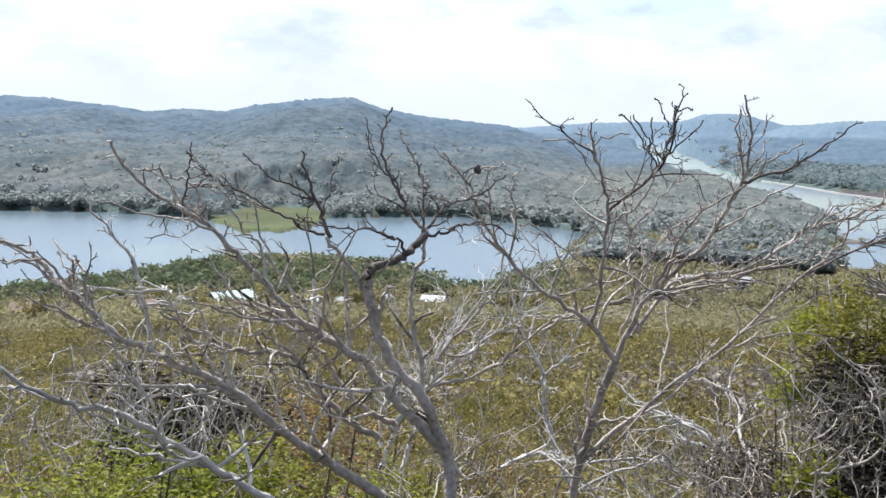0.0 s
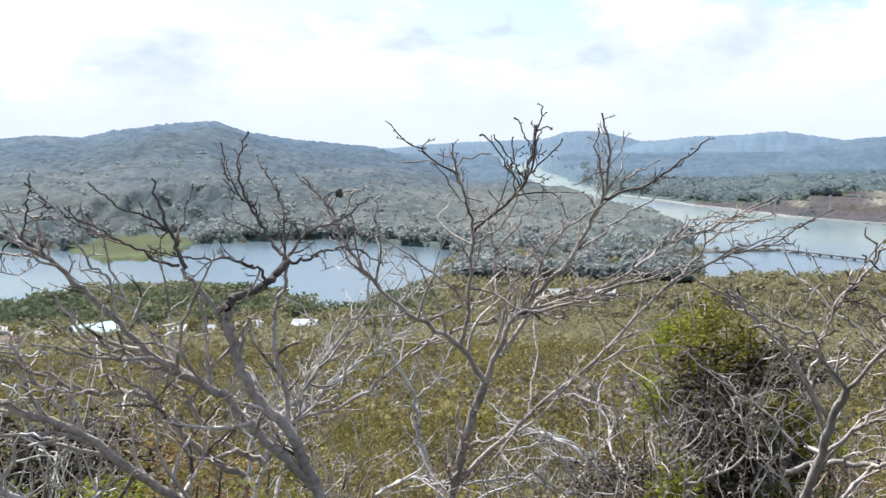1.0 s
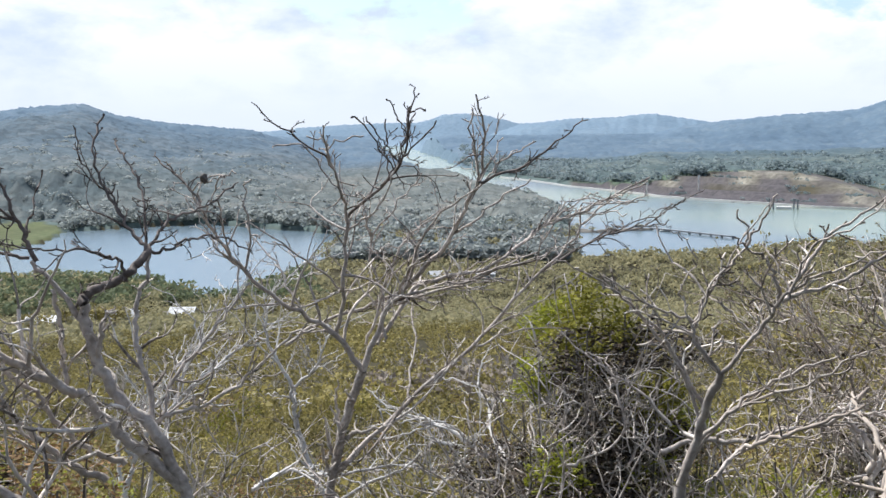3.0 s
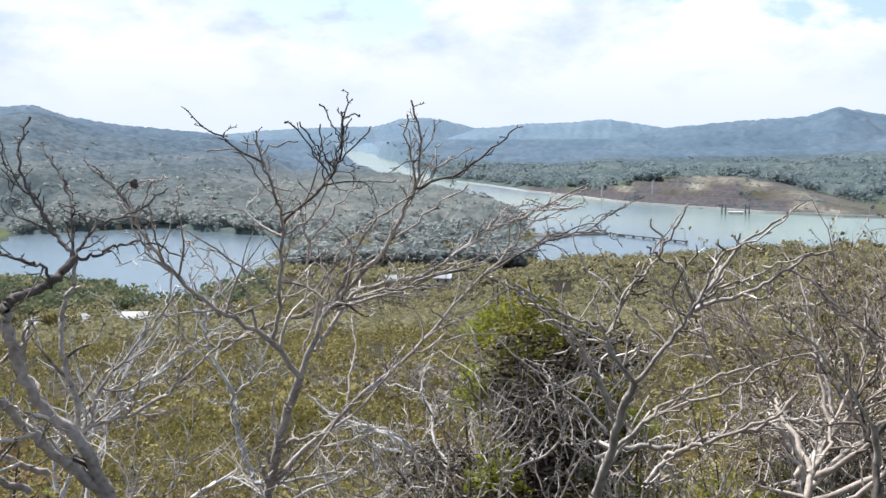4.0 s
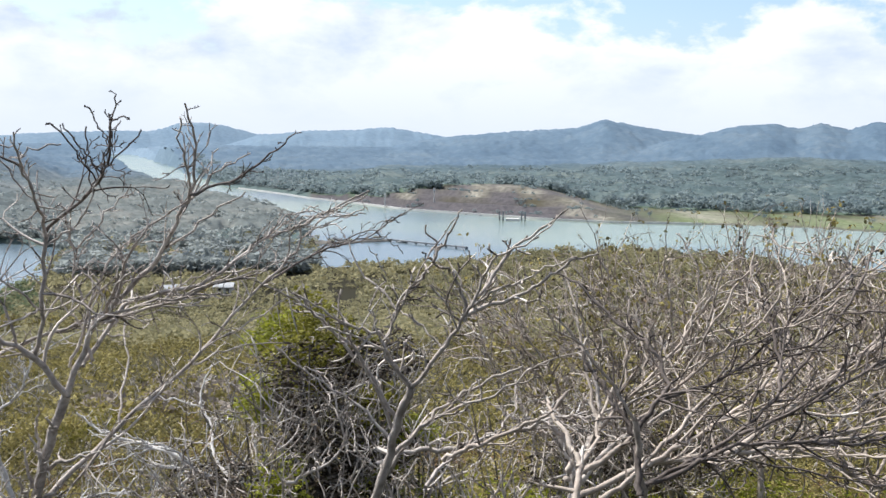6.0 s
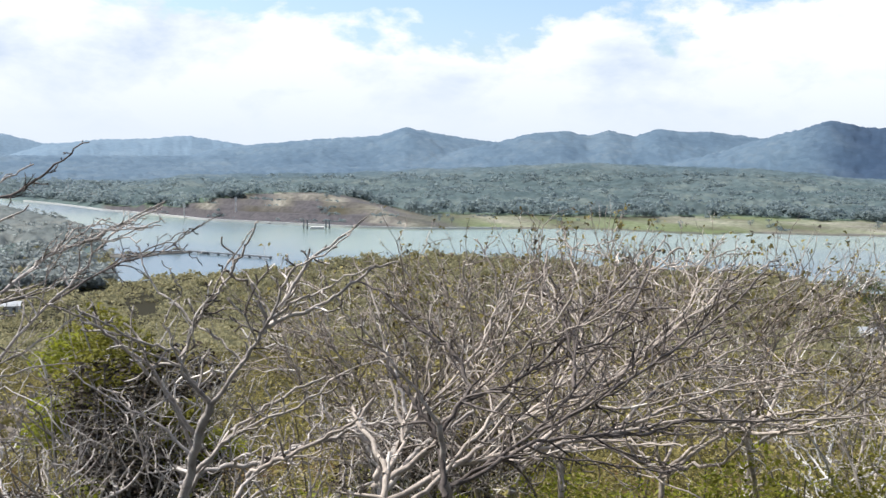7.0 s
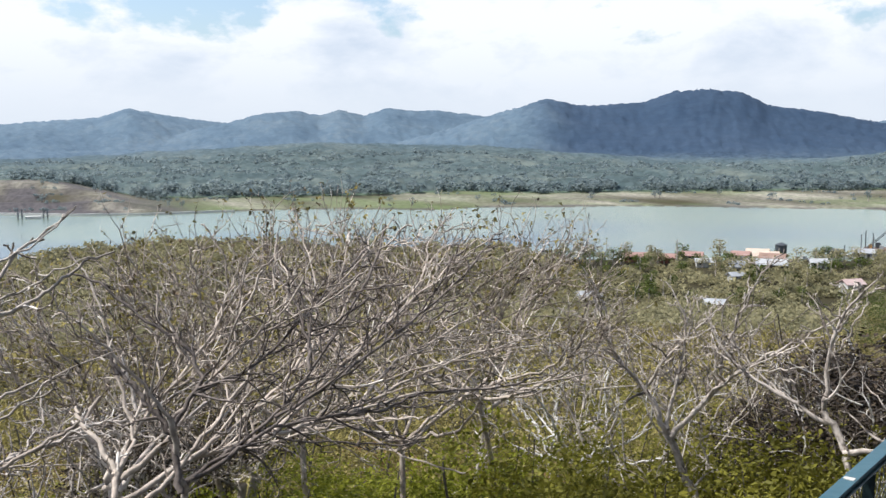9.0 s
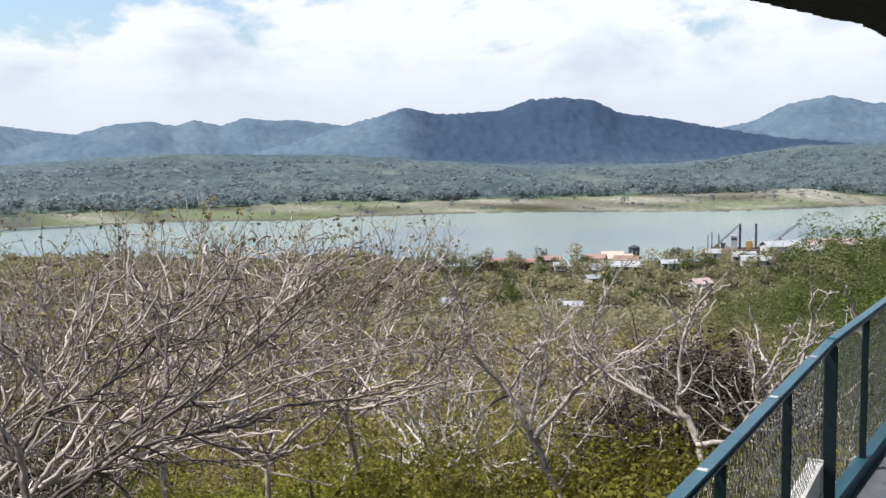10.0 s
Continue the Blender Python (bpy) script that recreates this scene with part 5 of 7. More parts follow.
limb(LEANING_TREE, 0.055, 0.01, (79.8, -16.0, 9.74), (82.1, -13.4, 9.57), (84.1, -11.9, 9.39), (86.3, -10.6, 9.21), (88.7, -8.9, 9.03), every=0.06, forks=8)
limb(LEANING_TREE, 0.04, 0.008, (79.5, -15.6, 9.74), (80.1, -12.7, 9.75), (80.5, -10.0, 9.75), (79.4, -7.9, 9.76), every=0.06, forks=8)
limb(LEANING_TREE, 0.03, 0.008, (82.2, -13.4, 9.64), (82.7, -10.8, 9.51), (84.0, -7.8, 9.38), (85.3, -6.0, 9.24), every=0.06, forks=8)
limb(LEANING_TREE, 0.03, 0.007, (78.3, -13.6, 9.85), (79.8, -11.5, 9.72), (81.8, -9.6, 9.58), (82.9, -8.4, 9.45), every=0.06, forks=8)
RAILSIDE_TREE = bare_tree((89.2, -19.2, 8.92), "bare tree with crooked limbs beside the railing", M_BARK)
limb(RAILSIDE_TREE, 0.07, 0.05, (89.2, -19.2, 8.92), (88.6, -16.4, 8.93), (87.4, -14.1, 8.94), every=0.06, forks=8)
limb(RAILSIDE_TREE, 0.05, 0.01, (88.4, -16.1, 8.93), (91.2, -15.1, 8.80), (93.6, -11.6, 8.67), (94.1, -9.2, 8.55), (93.9, -7.5, 8.42), every=0.06, forks=8)
limb(RAILSIDE_TREE, 0.045, 0.009, (87.4, -14.1, 8.94), (87.7, -10.6, 8.78), (88.5, -8.8, 8.61), (89.9, -7.0, 8.44), every=0.06, forks=8)
limb(RAILSIDE_TREE, 0.04, 0.009, (87.7, -14.7, 8.94), (85.0, -13.3, 8.98), (82.9, -11.9, 9.03), (81.4, -9.5, 9.07), every=0.06, forks=8)
limb(RAILSIDE_TREE, 0.05, 0.01, (93.3, -18.9, 9.20), (91.8, -16.3, 9.12), (91.5, -13.4, 9.03), (93.1, -10.4, 8.92), (93.4, -9.3, 8.83), every=0.06, forks=8)
limb(RAILSIDE_TREE, 0.04, 0.007, (97.1, -11.5, 9.90), (96.5, -9.2, 9.81), (96.0, -8.1, 9.71), (95.4, -7.0, 9.62), every=0.06, forks=8)


def wild_tree(az, d, top, spread, seed, label, mat, arms=5, every=0.2, reach=0.7, leaves=0.0, group="", outer=0):
    """A bare tree with limbs that fan out from a low fork; top is the rise of its crown."""
    dice.seed(seed)
    crown = spot(az, top, d)
    ground = float(ground_z(az, d))
    tall = max(crown.z - ground, 1.6)
    fork = Vector((crown.x, crown.y, ground + tall - spread * dice.uniform(0.75, 1.15) - 0.1 * tall))
    h = math.hypot(fork.x, fork.y)
    tree = bare_tree((az, math.degrees(math.atan2(fork.z - EYE, h)), math.hypot(h, fork.z - EYE)), label, mat, group, 0.4, 0.036)
    for k in range(arms):
        turn = 2 * math.pi * (k + dice.uniform(-0.3, 0.3)) / arms
        out = spread * dice.uniform(0.55, 1.1)
        end = crown + Vector((math.cos(turn) * out, math.sin(turn) * out, -spread * (dice.uniform(0.0, 0.2) + (0.35 if outer > 4 else 0.45) * (out / spread) ** 2)))
        mid = fork.lerp(end, 0.45) + Vector((math.cos(turn) * out * 0.15, math.sin(turn) * out * 0.15, -0.12 * spread)) + jitter() * 0.1
        q = fork.lerp(mid, 0.5) + jitter() * 0.05
        places = []
        for p in (fork, q, mid, mid.lerp(end, 0.55) + jitter() * 0.12, end):
            g = math.hypot(p.x, p.y)
            places.append((math.degrees(math.atan2(p.x, p.y)), math.degrees(math.atan2(p.z - EYE, g)), math.hypot(g, p.z - EYE)))
        arm = limb(tree, dice.uniform(*((0.02, 0.032) if outer > 4 else (0.03, 0.05))) * tall / 4.5, 0.008, *places, every=every, reach=reach, leaves=leaves, forks=1)
        if outer:   # branching sprays that fill the dome of the crown
            tubes, tips = Tubes(), []
            for i in range(outer):
                at = mid.lerp(end, dice.uniform(0.4, 1.0)) + jitter() * 0.05
                d = ((at - fork).normalized() + jitter() * 0.5 + Vector((0, 0, 0.1))).normalized()
                if at.z > crown.z - 0.45:
                    d = Vector((d.x, d.y, min(d.z, 0.25) * 0.3)).normalized()
                sprout(tubes, at, d, dice.uniform(0.5, 1.0) * (0.5 if at.z > crown.z - 0.2 else 1), 0.0068, 2 if outer > 4 else 1, tips, 0.0028)
            link("twig_spray", tubes.mesh(), mat, arm)["kind"] = "stuff"
            small_leaves(arm, [t for t in tips if dice.random() < leaves * 0.4])
            if outer > 4:
                small_leaves(arm, [t for t in tips if dice.random() < 0.42], M_SCRUB, "small dull green leaves", 0.014, 0.03)
    return tree


# the crowded bare crowns of the slope: bearing, distance, rise of the crown, spread
for i, (az, d, top, spread) in enumerate(((54.5, 9.4, -4.6, 1.5), (59.5, 9.0, -3.2, 1.6), (65, 9.4, -3.6, 1.6), (69.3, 10.2, -5.2, 1.4), (49.8, 9.8, -6.4, 1.4))):
    wild_tree(az, d, top, spread, 40 + i, "dense bare crown with fine twigs and curled leaves", M_BARK_TAN, 9, 0.3, 0.8, 0.22, "bare trees on the slope", 22)
for i, (az, d, top, spread) in enumerate(((73.5, 17, -8.5, 1.9), (84, 17, -9.0, 1.9), (88, 15, -8.6, 1.7), (93, 12, -8.0, 1.4),
                                          (36, 10.5, -12.0, 1.6), (33, 13, -13.0, 1.8), (28, 14, -13.5, 1.8), (47, 14, -9.5, 2.0), (41, 16, -9.8, 2.0),
                                          (4, 11, -12.5, 2.0), (-4, 9, -11.0, 1.9), (-9, 11, -10.0, 2.0), (1, 14, -11.5, 2.0), (12, 15, -14.0, 1.8), (24, 17, -14.0, 1.8))):
    wild_tree(az, d, top, spread, 70 + i, "grey leafless tree crowded by scrub", M_BARK if i % 3 else M_BARK_PALE, 5, 0.24, 0.75, 0.04, "bare trees on the slope")


for i, (az, d, top, spread) in enumerate(((79, 11, -10.8, 1.4), (91, 10.5, -10.6, 1.3), (83.5, 12, -9.8, 1.6), (75, 12.5, -10.2, 1.5))):
    wild_tree(az, d, top, spread, 120 + i, "pale leafless tree with crooked branches below the deck", M_BARK_PALE if i % 2 else M_BARK, 7, 0.2, 0.75, 0.05, "bare trees on the slope", 2)


for i, (az, d, top, spread) in enumerate(((32, 8.5, -12.5, 1.1), (38.5, 9, -11.8, 1.3), (43, 8.5, -12.8, 1.3), (47.5, 8.5, -13.2, 1.2), (28, 8, -14.5, 1.1), (9, 8, -14.5, 1.1), (15.5, 9, -15.0, 1.2), (-6, 8, -12.5, 1.2))):
    wild_tree(az, d, top, spread, 140 + i, "small leafless tree with a tangle of fine twigs", M_BARK, 7, 0.2, 0.7, 0.05, "bare trees on the slope", 2)


def twig_templates(count, stems):
    """Small leafless shrubs, a metre high."""
    out = []
    for i in range(count):
        t = Tubes()
        for k in range(stems):
            a = dice.uniform(0, 6.28)
            d = Vector((math.cos(a) * 0.9, math.sin(a) * 0.9, 1)).normalized()
            p, pts = Vector((math.cos(a) * 0.1, math.sin(a) * 0.1, 0)), []
            for s in range(5):
                pts.append(p)
                d = (d + jitter() * 0.25).normalized()
                p = p + d * 0.24
                if s > 0:
                    for b in range(2):
                        e = (d * 0.6 + jitter() * 0.6).normalized()
                        q = p + e * dice.uniform(0.12, 0.3)
                        t.add([p, q, q + (e + jitter() * 0.5).normalized() * 0.12], [0.010, 0.007, 0.003], 3)
            t.add(pts + [p], [0.018 - 0.0026 * s for s in range(6)], 3)
        out.append((np.array(t.v), np.array(t.f)))
    return out


TWIGGY = twig_templates(6, 6)
grove("twig_scrub", M_TWIG, "grey leafless scrub veiling the slope", TWIGGY, 197, -14, 104, 15, 130, 2.1, 1.1, patch(17.0, 0.9, -0.5, 2))

# the dark clump in the kinked tree
nest = thing("insect_nest", spot(14.4, -2.3, 7.0), "small dark papery nest hanging among twigs", "nest")
bm = bmesh.new()
bmesh.ops.create_icosphere(bm, subdivisions=3, radius=0.026)
for v in bm.verts:
    v.co = nest.matrix_basis.translation + Vector((v.co.x, v.co.y, v.co.z * 1.15)) * (1 + 0.55 * noise.noise(v.co * 55))
part("shell", bm, M_TIMBER, nest, smooth=True)


# ---- shrubs near the deck ----
def tangled_shrub(az, d, top, wide, seed, label, twigs, mat, core):
    """A thicket: near-black leaves that paint the shade inside a cage of arching stems."""
    dice.seed(seed)
    crown = spot(az, top, d)
    ground = float(ground_z(az, d))
    tall = min(crown.z - ground, 1.5 * wide)
    foot = Vector((crown.x, crown.y, ground))
    shrub = thing("tangled_shrub", foot, label, "shrub", "thickets on the hillside")
    top = foot + Vector((0, 0, crown.z - ground - tall))
    if top.z > ground + 0.1:
        for k in range(3):
            t = Tubes()
            pts = smooth_line([foot + jitter() * 0.15 * wide * Vector((1, 1, 0)).length, foot.lerp(top, 0.5) + jitter() * 0.1, top + jitter() * 0.2], 4, 0.02)
            pts[0].z = ground - 0.05
            t.add(pts, [0.06 - 0.025 * i / len(pts) for i in range(len(pts))], 7)
            link("stem", t.mesh(), mat, shrub, smooth=True)
    foot = top
    for k in range(5):
        cage = Tubes()
        for i in range(twigs // 7):
            a, b = dice.uniform(0, 6.28), dice.gauss(0, 0.9)
            r = wide * dice.uniform(0.15, 0.5)
            p0 = foot + Vector((math.cos(a) * r, math.sin(a) * r, tall * dice.uniform(0.0, 0.4)))
            reach = wide * dice.uniform(0.6, 1.05)
            p2 = foot + Vector((math.cos(a + b) * reach, math.sin(a + b) * reach, tall * dice.uniform(0.35, 0.8)))
            p1 = (p0 + p2) / 2 + Vector((0, 0, tall * dice.uniform(0.1, 0.42))) + jitter() * wide * 0.18
            pts = smooth_line([p0, p1, p2], 4, 0.02)
            thick = dice.uniform(0.004, 0.011)
            cage.add(pts, [thick * (1 - 0.7 * j / len(pts)) for j in range(len(pts))], 4)
            for j in range(2, len(pts), 3):
                sprout(cage, pts[j], jitter().normalized(), dice.uniform(0.25, 0.6), thick * 0.6, 3, [], 0.0025)
        link("stem_cage", cage.mesh(), mat, shrub, smooth=True)["kind"] = "stuff"
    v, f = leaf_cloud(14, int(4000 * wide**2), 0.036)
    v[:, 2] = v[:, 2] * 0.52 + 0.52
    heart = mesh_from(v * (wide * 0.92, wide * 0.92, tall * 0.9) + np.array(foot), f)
    link("leaf_mass", heart, core, shrub, "near-black leaves painting the shade inside the thicket")["kind"] = "stuff"
    return shrub


tangled_shrub(36.0, 9.5, -8.7, 1.15, 5, "rounded thicket of dead vines with a dark heart", 125, M_TWIG, M_HEART_SHADE)
tangled_shrub(35.0, 9.2, -16.5, 1.25, 15, "drooping skirt of dead vines under a thicket", 90, M_BARK, M_HEART_SHADE)
tangled_shrub(38.6, 10.2, -14.0, 0.9, 16, "tangle of dead vines beside a thicket", 60, M_TWIG, M_HEART_SHADE)
tangled_shrub(31.6, 10.2, -15.0, 0.9, 17, "tangle of dead vines beside a thicket", 60, M_BARK_TAN, M_HEART_SHADE)
tangled_shrub(52.5, 13.5, -13.2, 1.3, 6, "low thicket of dead vines with a dark heart", 180, M_BARK, M_HEART_SHADE)
# the next three also paint the shadowed hollow behind the railing tree
tangled_shrub(88.6, 10.8, -9.4, 1.15, 21, "tall thicket of dead vines with a dark heart", 60, M_BARK_SHADED, M_HEART_SHADE)
tangled_shrub(91.8, 10.4, -10.2, 1.0, 22, "tangle of dead vines beside the railing", 45, M_BARK_SHADED, M_HEART_SHADE)
tangled_shrub(85.4, 11.2, -12.0, 1.0, 23, "tangle of dead vines below bare trees", 40, M_BARK_SHADED, M_HEART_SHADE)
# two more dark hearts, added to deepen the shade under the spreading crowns
tangled_shrub(50.5, 9.0, -13.0, 0.75, 24, "tangle of dead vines added as shade under bare limbs", 50, M_BARK, M_HEART_SHADE)
tangled_shrub(56.0, 9.6, -12.4, 0.75, 25, "tangle of dead vines added as shade under bare limbs", 50, M_BARK, M_HEART_SHADE)
tangled_shrub(-2.5, 9.0, -11.5, 1.2, 8, "sprawling thicket of dry grey stems", 105, M_BARK_PALE, M_HEART_SHADE)


def leafy_bush(az, d, top, wide, leaves, leaf, label, mat, tree=False, full=False):
    """A bush of single leaves on a few stems; a full one is leafy down to the ground."""
    crown = spot(az, top, d)
    ground = float(ground_z(az, d))
    foot = Vector((crown.x, crown.y, ground))
    tall = max(min(crown.z - ground, (1.9 if tree else 2.5 if az > 62 else 1.7) * wide), 0.8)
    tall = crown.z - ground if full else tall
    lift = np.array((0, 0, max(crown.z - ground - tall, 0.0)))
    bush = thing("leafy_bush", foot, label, "bush", "green bushes on the hillside")
    v, f = leaf_cloud(dice.randint(24, 30) if tree else dice.randint(20, 28), int(leaves * 2.5), (0.8 if tree else 0.95) * leaf / wide, 0.9, 1.2 if tree else 0.92, 0.95 if tree else 1.0)
    v[:, 2] = v[:, 2] * 0.52 + 0.48
    link("foliage", mesh_from(v * (wide * 1.1, wide * 1.1, tall) + np.array(foot) + lift, f), mat, bush)["kind"] = "stuff"
    for k in range(2):
        t = Tubes()
        a = dice.uniform(0, 6.28)
        end = foot + Vector((math.cos(a) * wide * 0.6, math.sin(a) * wide * 0.6, lift[2] + tall * 0.75))
        pts = smooth_line([foot, foot.lerp(end, 0.5) + Vector((0, 0, 0.1)), end], 4, 0.02)
        t.add(pts, [0.02 * (1 - 0.7 * j / len(pts)) for j in range(len(pts))], 5)
        link("stem", t.mesh(), M_TIMBER, bush, smooth=True)
    return bush


for az, d, top, wide, n in ((35.2, 10.0, -6.9, 0.42, 420), (37.0, 9.9, -7.6, 0.36, 300), (34.2, 9.6, -8.6, 0.42, 420), (38.6, 9.4, -11.0, 0.36, 300), (33.4, 9.0, -15.0, 0.4, 350), (33.0, 10.6, -7.4, 0.4, 500), (32.2, 10.4, -10.4, 0.42, 500), (34.0, 10.8, -6.2, 0.36, 380), (39.8, 10.2, -12.7, 0.5, 800), (38.8, 10.8, -11.2, 0.45, 600), (-8.5, 7.0, -14.0, 1.1, 1500), (-4.0, 7.5, -14.5, 1.0, 1400), (-0.5, 11.0, -11.2, 1.3, 1400), (2.0, 7.5, -14.5, 0.9, 1200),
                            (9.5, 10.5, -17.0, 0.8, 700), (41.5, 9.5, -15.0, 1.0, 1200), (45.5, 10.5, -15.5, 1.2, 1400), (49.5, 9.5, -16.0, 1.1, 1300),
                            (56, 8.5, -15.6, 1.0, 1500), (61.5, 9.5, -14.4, 1.1, 1700), (66.5, 10.5, -12.0, 1.3, 2200), (71, 10.0, -12.6, 1.2, 2000), (75.0, 11.5, -11.4, 1.4, 2200), (80, 11.0, -13.4, 1.2, 1600), (84.5, 11.5, -12.6, 1.3, 1700), (89, 10.5, -12.6, 1.2, 1700)):
    leafy_bush(az, d, top - 0.8, wide, int(n * 1.2), 0.034, "yellow-green leafy bush among bare branches", M_LEAF if az > 73 or 62 < az < 64 or 33.5 < az < 39 else M_LEAF_BRIGHT)

for az, d, top, wide in ((52, 13.0, -9.4, 1.5), (57, 12.5, -8.4, 1.6), (62, 13.2, -7.4, 1.8), (67, 13.5, -7.2, 1.8), (71.5, 14.5, -7.8, 1.7), (76, 15.0, -9.8, 1.5), (47, 13.5, -11.5, 1.3), (82, 15, -10.5, 1.5), (87, 14, -11.0, 1.4)):
    leafy_bush(az, d, top, wide, 1500, 0.03, "olive half-dry bush under bare crowns", M_SCRUB if az < 74 else M_LEAF)

for az, d, top, wide in ((70.5, 9.5, -14.6, 0.9), (73.5, 9.0, -14.8, 0.9), (76.5, 9.6, -14.2, 1.0), (79, 10.0, -13.6, 1.0), (82.5, 10.4, -13.2, 1.1), (86, 10.0, -13.4, 1.0), (89.5, 9.6, -13.0, 1.0), (92.5, 9.6, -12.4, 1.0), (78, 8.6, -16.6, 0.9), (80.5, 9.2, -15.6, 0.9), (84, 8.8, -15.2, 0.9), (87.5, 8.6, -15.0, 0.9), (90.5, 8.2, -14.6, 0.9), (93.5, 8.4, -13.6, 0.8)):
    leafy_bush(az, d, top, wide, 1500, 0.036, "shady green undergrowth below the railing", M_LEAF)
for az, d, top, wide in ((82, 27, -9.8, 2.4), (85.5, 30, -9.2, 2.4), (88.5, 27, -9.6, 2.2), (79, 30, -9.4, 2.4)):
    leafy_bush(az, d, top, wide, 1100, 0.07, "rounded olive bush on the slope", M_SCRUB)

for az, d, top, wide in ((49.5, 9.4, -11.4, 1.1), (54.0, 10.2, -10.0, 1.2), (58.5, 10.0, -10.6, 1.2), (63.0, 10.6, -9.4, 1.25), (67.5, 10.6, -9.6, 1.25), (71.0, 10.8, -10.8, 1.2)):
    leafy_bush(az, d, top, wide, 1500, 0.032, "olive leafy bush growing through bare branches", M_LEAF_BRIGHT, full=True)

leafy_bush(4.2, 9.0, -13.2, 0.9, 1100, 0.035, "rusty brown dried-out bush", M_RUSTY_LEAF)

# large dark-green trees to the side of the village
for az, d, top, wide, n in ((99.8, 60, -2.6, 5.4, 3000), (103, 50, -2.5, 5.6, 2800), (97.4, 85, -3.7, 6.2, 2600), (99.6, 42, -6.6, 3.4, 2200), (93.4, 120, -7.0, 4.5, 1500), (95.3, 105, -6.6, 4.6, 1700), (91.6, 110, -7.6, 4.0, 1300), (96.6, 70, -7.0, 4.0, 1800)):
    leafy_bush(az, d, top, wide, int(n * 2), 0.15, "dense green broadleaf tree on the hillside", M_DARK_LEAF, True)["category"] = "tree"
for az, d, top, wide, n in ((95.5, 45, -8.4, 3.0, 1500), (93.0, 55, -8.8, 3.0, 1300), (97.5, 34, -9.2, 2.6, 1500), (91.0, 80, -8.2, 3.5, 1300), (101.5, 30, -8.2, 2.8, 1500)):
    leafy_bush(az, d, top, wide, n * 2, 0.085, "olive broadleaf tree on the hillside", M_DARK_LEAF if az > 94 else M_SCRUB, True)["category"] = "tree"


# ---- the lookout deck ----
deck = new("deck", None)
tagged(deck, "raised lookout deck with a grey concrete floor", "deck", kind="structure")
RAIL = [Vector((-5.0, 2.69, 0)), Vector((5.64, -0.40, 0)), Vector((11.0, -2.31, 0))]
FLOOR, TOP = 53.1, 54.0


def prism(bm, plan, z0, z1):
    low = [bm.verts.new((x, y, z0)) for x, y in plan]
    high = [bm.verts.new((x, y, z1)) for x, y in plan]
    n = len(plan)
    bm.faces.new(low[::-1])
    bm.faces.new(high)
    for i in range(n):
        bm.faces.new((low[i], low[(i + 1) % n], high[(i + 1) % n], high[i]))
    bmesh.ops.recalc_face_normals(bm, faces=bm.faces)


bm = bmesh.new()
prism(bm, [(-5.0, 2.75), (-5.0, -6), (11.0, -6), (11.0, -2.25), (5.66, -0.34)], FLOOR - 0.22, FLOOR)
part("floor", bm, M_FLOOR, deck)
for x, y in ((-4.5, 2.0), (4.8, -0.6), (-4.5, -5.5), (10.5, -5.5), (10.5, -2.6)):
    bm = bmesh.new()
    z = float(ground_z(math.degrees(math.atan2(x, y)), math.hypot(x, y)))
    box(bm, x - 0.15, y - 0.15, z - 0.3, x + 0.15, y + 0.15, FLOOR - 0.221)
    part("column", bm, M_CONCRETE, deck)

# railing: square handrail, posts, bottom rail and diamond wire mesh
railing = thing("railing", (5.64, -0.40, FLOOR), "teal-painted steel railing with diamond wire mesh", "railing")
for a, b in zip(RAIL, RAIL[1:]):
    bm = bmesh.new()
    bar(bm, (a.x, a.y, TOP - 0.015), (b.x, b.y, TOP - 0.015), 0.03, 0.03, 0.007)
    part("handrail", bm, M_GREEN_PAINT, railing, "glossy teal handrail")
    bm = bmesh.new()
    bar(bm, (a.x, a.y, FLOOR + 0.035), (b.x, b.y, FLOOR + 0.035), 0.05, 0.07, 0.01)
    part("bottom_rail", bm, M_GREEN_PAINT, railing)
    run = (b - a).length
    ahead = (b - a) / run
    side = Vector((-ahead.y, ahead.x, 0))
    gaps = 11 if b == RAIL[1] else 7
    for i in range(gaps + 1):
        p = a + ahead * run * i / gaps
        if i == 0 and a == RAIL[1]:
            continue
        bm = bmesh.new()
        w = 0.062 if (p - RAIL[1]).length < 0.01 else 0.036
        bar(bm, (p.x, p.y, FLOOR), (p.x, p.y, TOP - 0.031), w, w, 0.005)
        part("post", bm, M_BLACK_STEEL, railing)
    # wires, both ways, where the railing can be seen
    wires = Tubes()
    out = side * 0.035
    s0 = 6.5 if b == RAIL[1] else 0.0
    s1 = run if b == RAIL[1] else 4.2
    low, high, pitch = FLOOR + 0.07, TOP - 0.04, 0.055
    tall = high - low
    s = s0 - tall
    while s < s1:
        for lean in (1, -1):
            e0, e1 = (s, s + tall) if lean > 0 else (s + tall, s)
            t0, t1 = 0.0, 1.0
            if e0 != e1:
                ts = sorted(((s0 - e0) / (e1 - e0), (s1 - e0) / (e1 - e0)))
                t0, t1 = max(0.0, ts[0]), min(1.0, ts[1])
            if t1 - t0 > 0.03:
                n = 12
                pts = []
                for k in range(n + 1):
                    t = t0 + (t1 - t0) * k / n
                    q = a + ahead * (e0 + (e1 - e0) * t) + out * (1.0 + 0.12 * lean * (1 if k % 2 else -1))
                    pts.append(Vector((q.x, q.y, low + tall * t)))
                wires.add(pts, [0.0021] * (n + 1), 3)
        s += pitch
    link("wire_mesh", wires.mesh(), M_WIRE, railing, "glinting galvanised diamond wire mesh")["kind"] = "stuff"
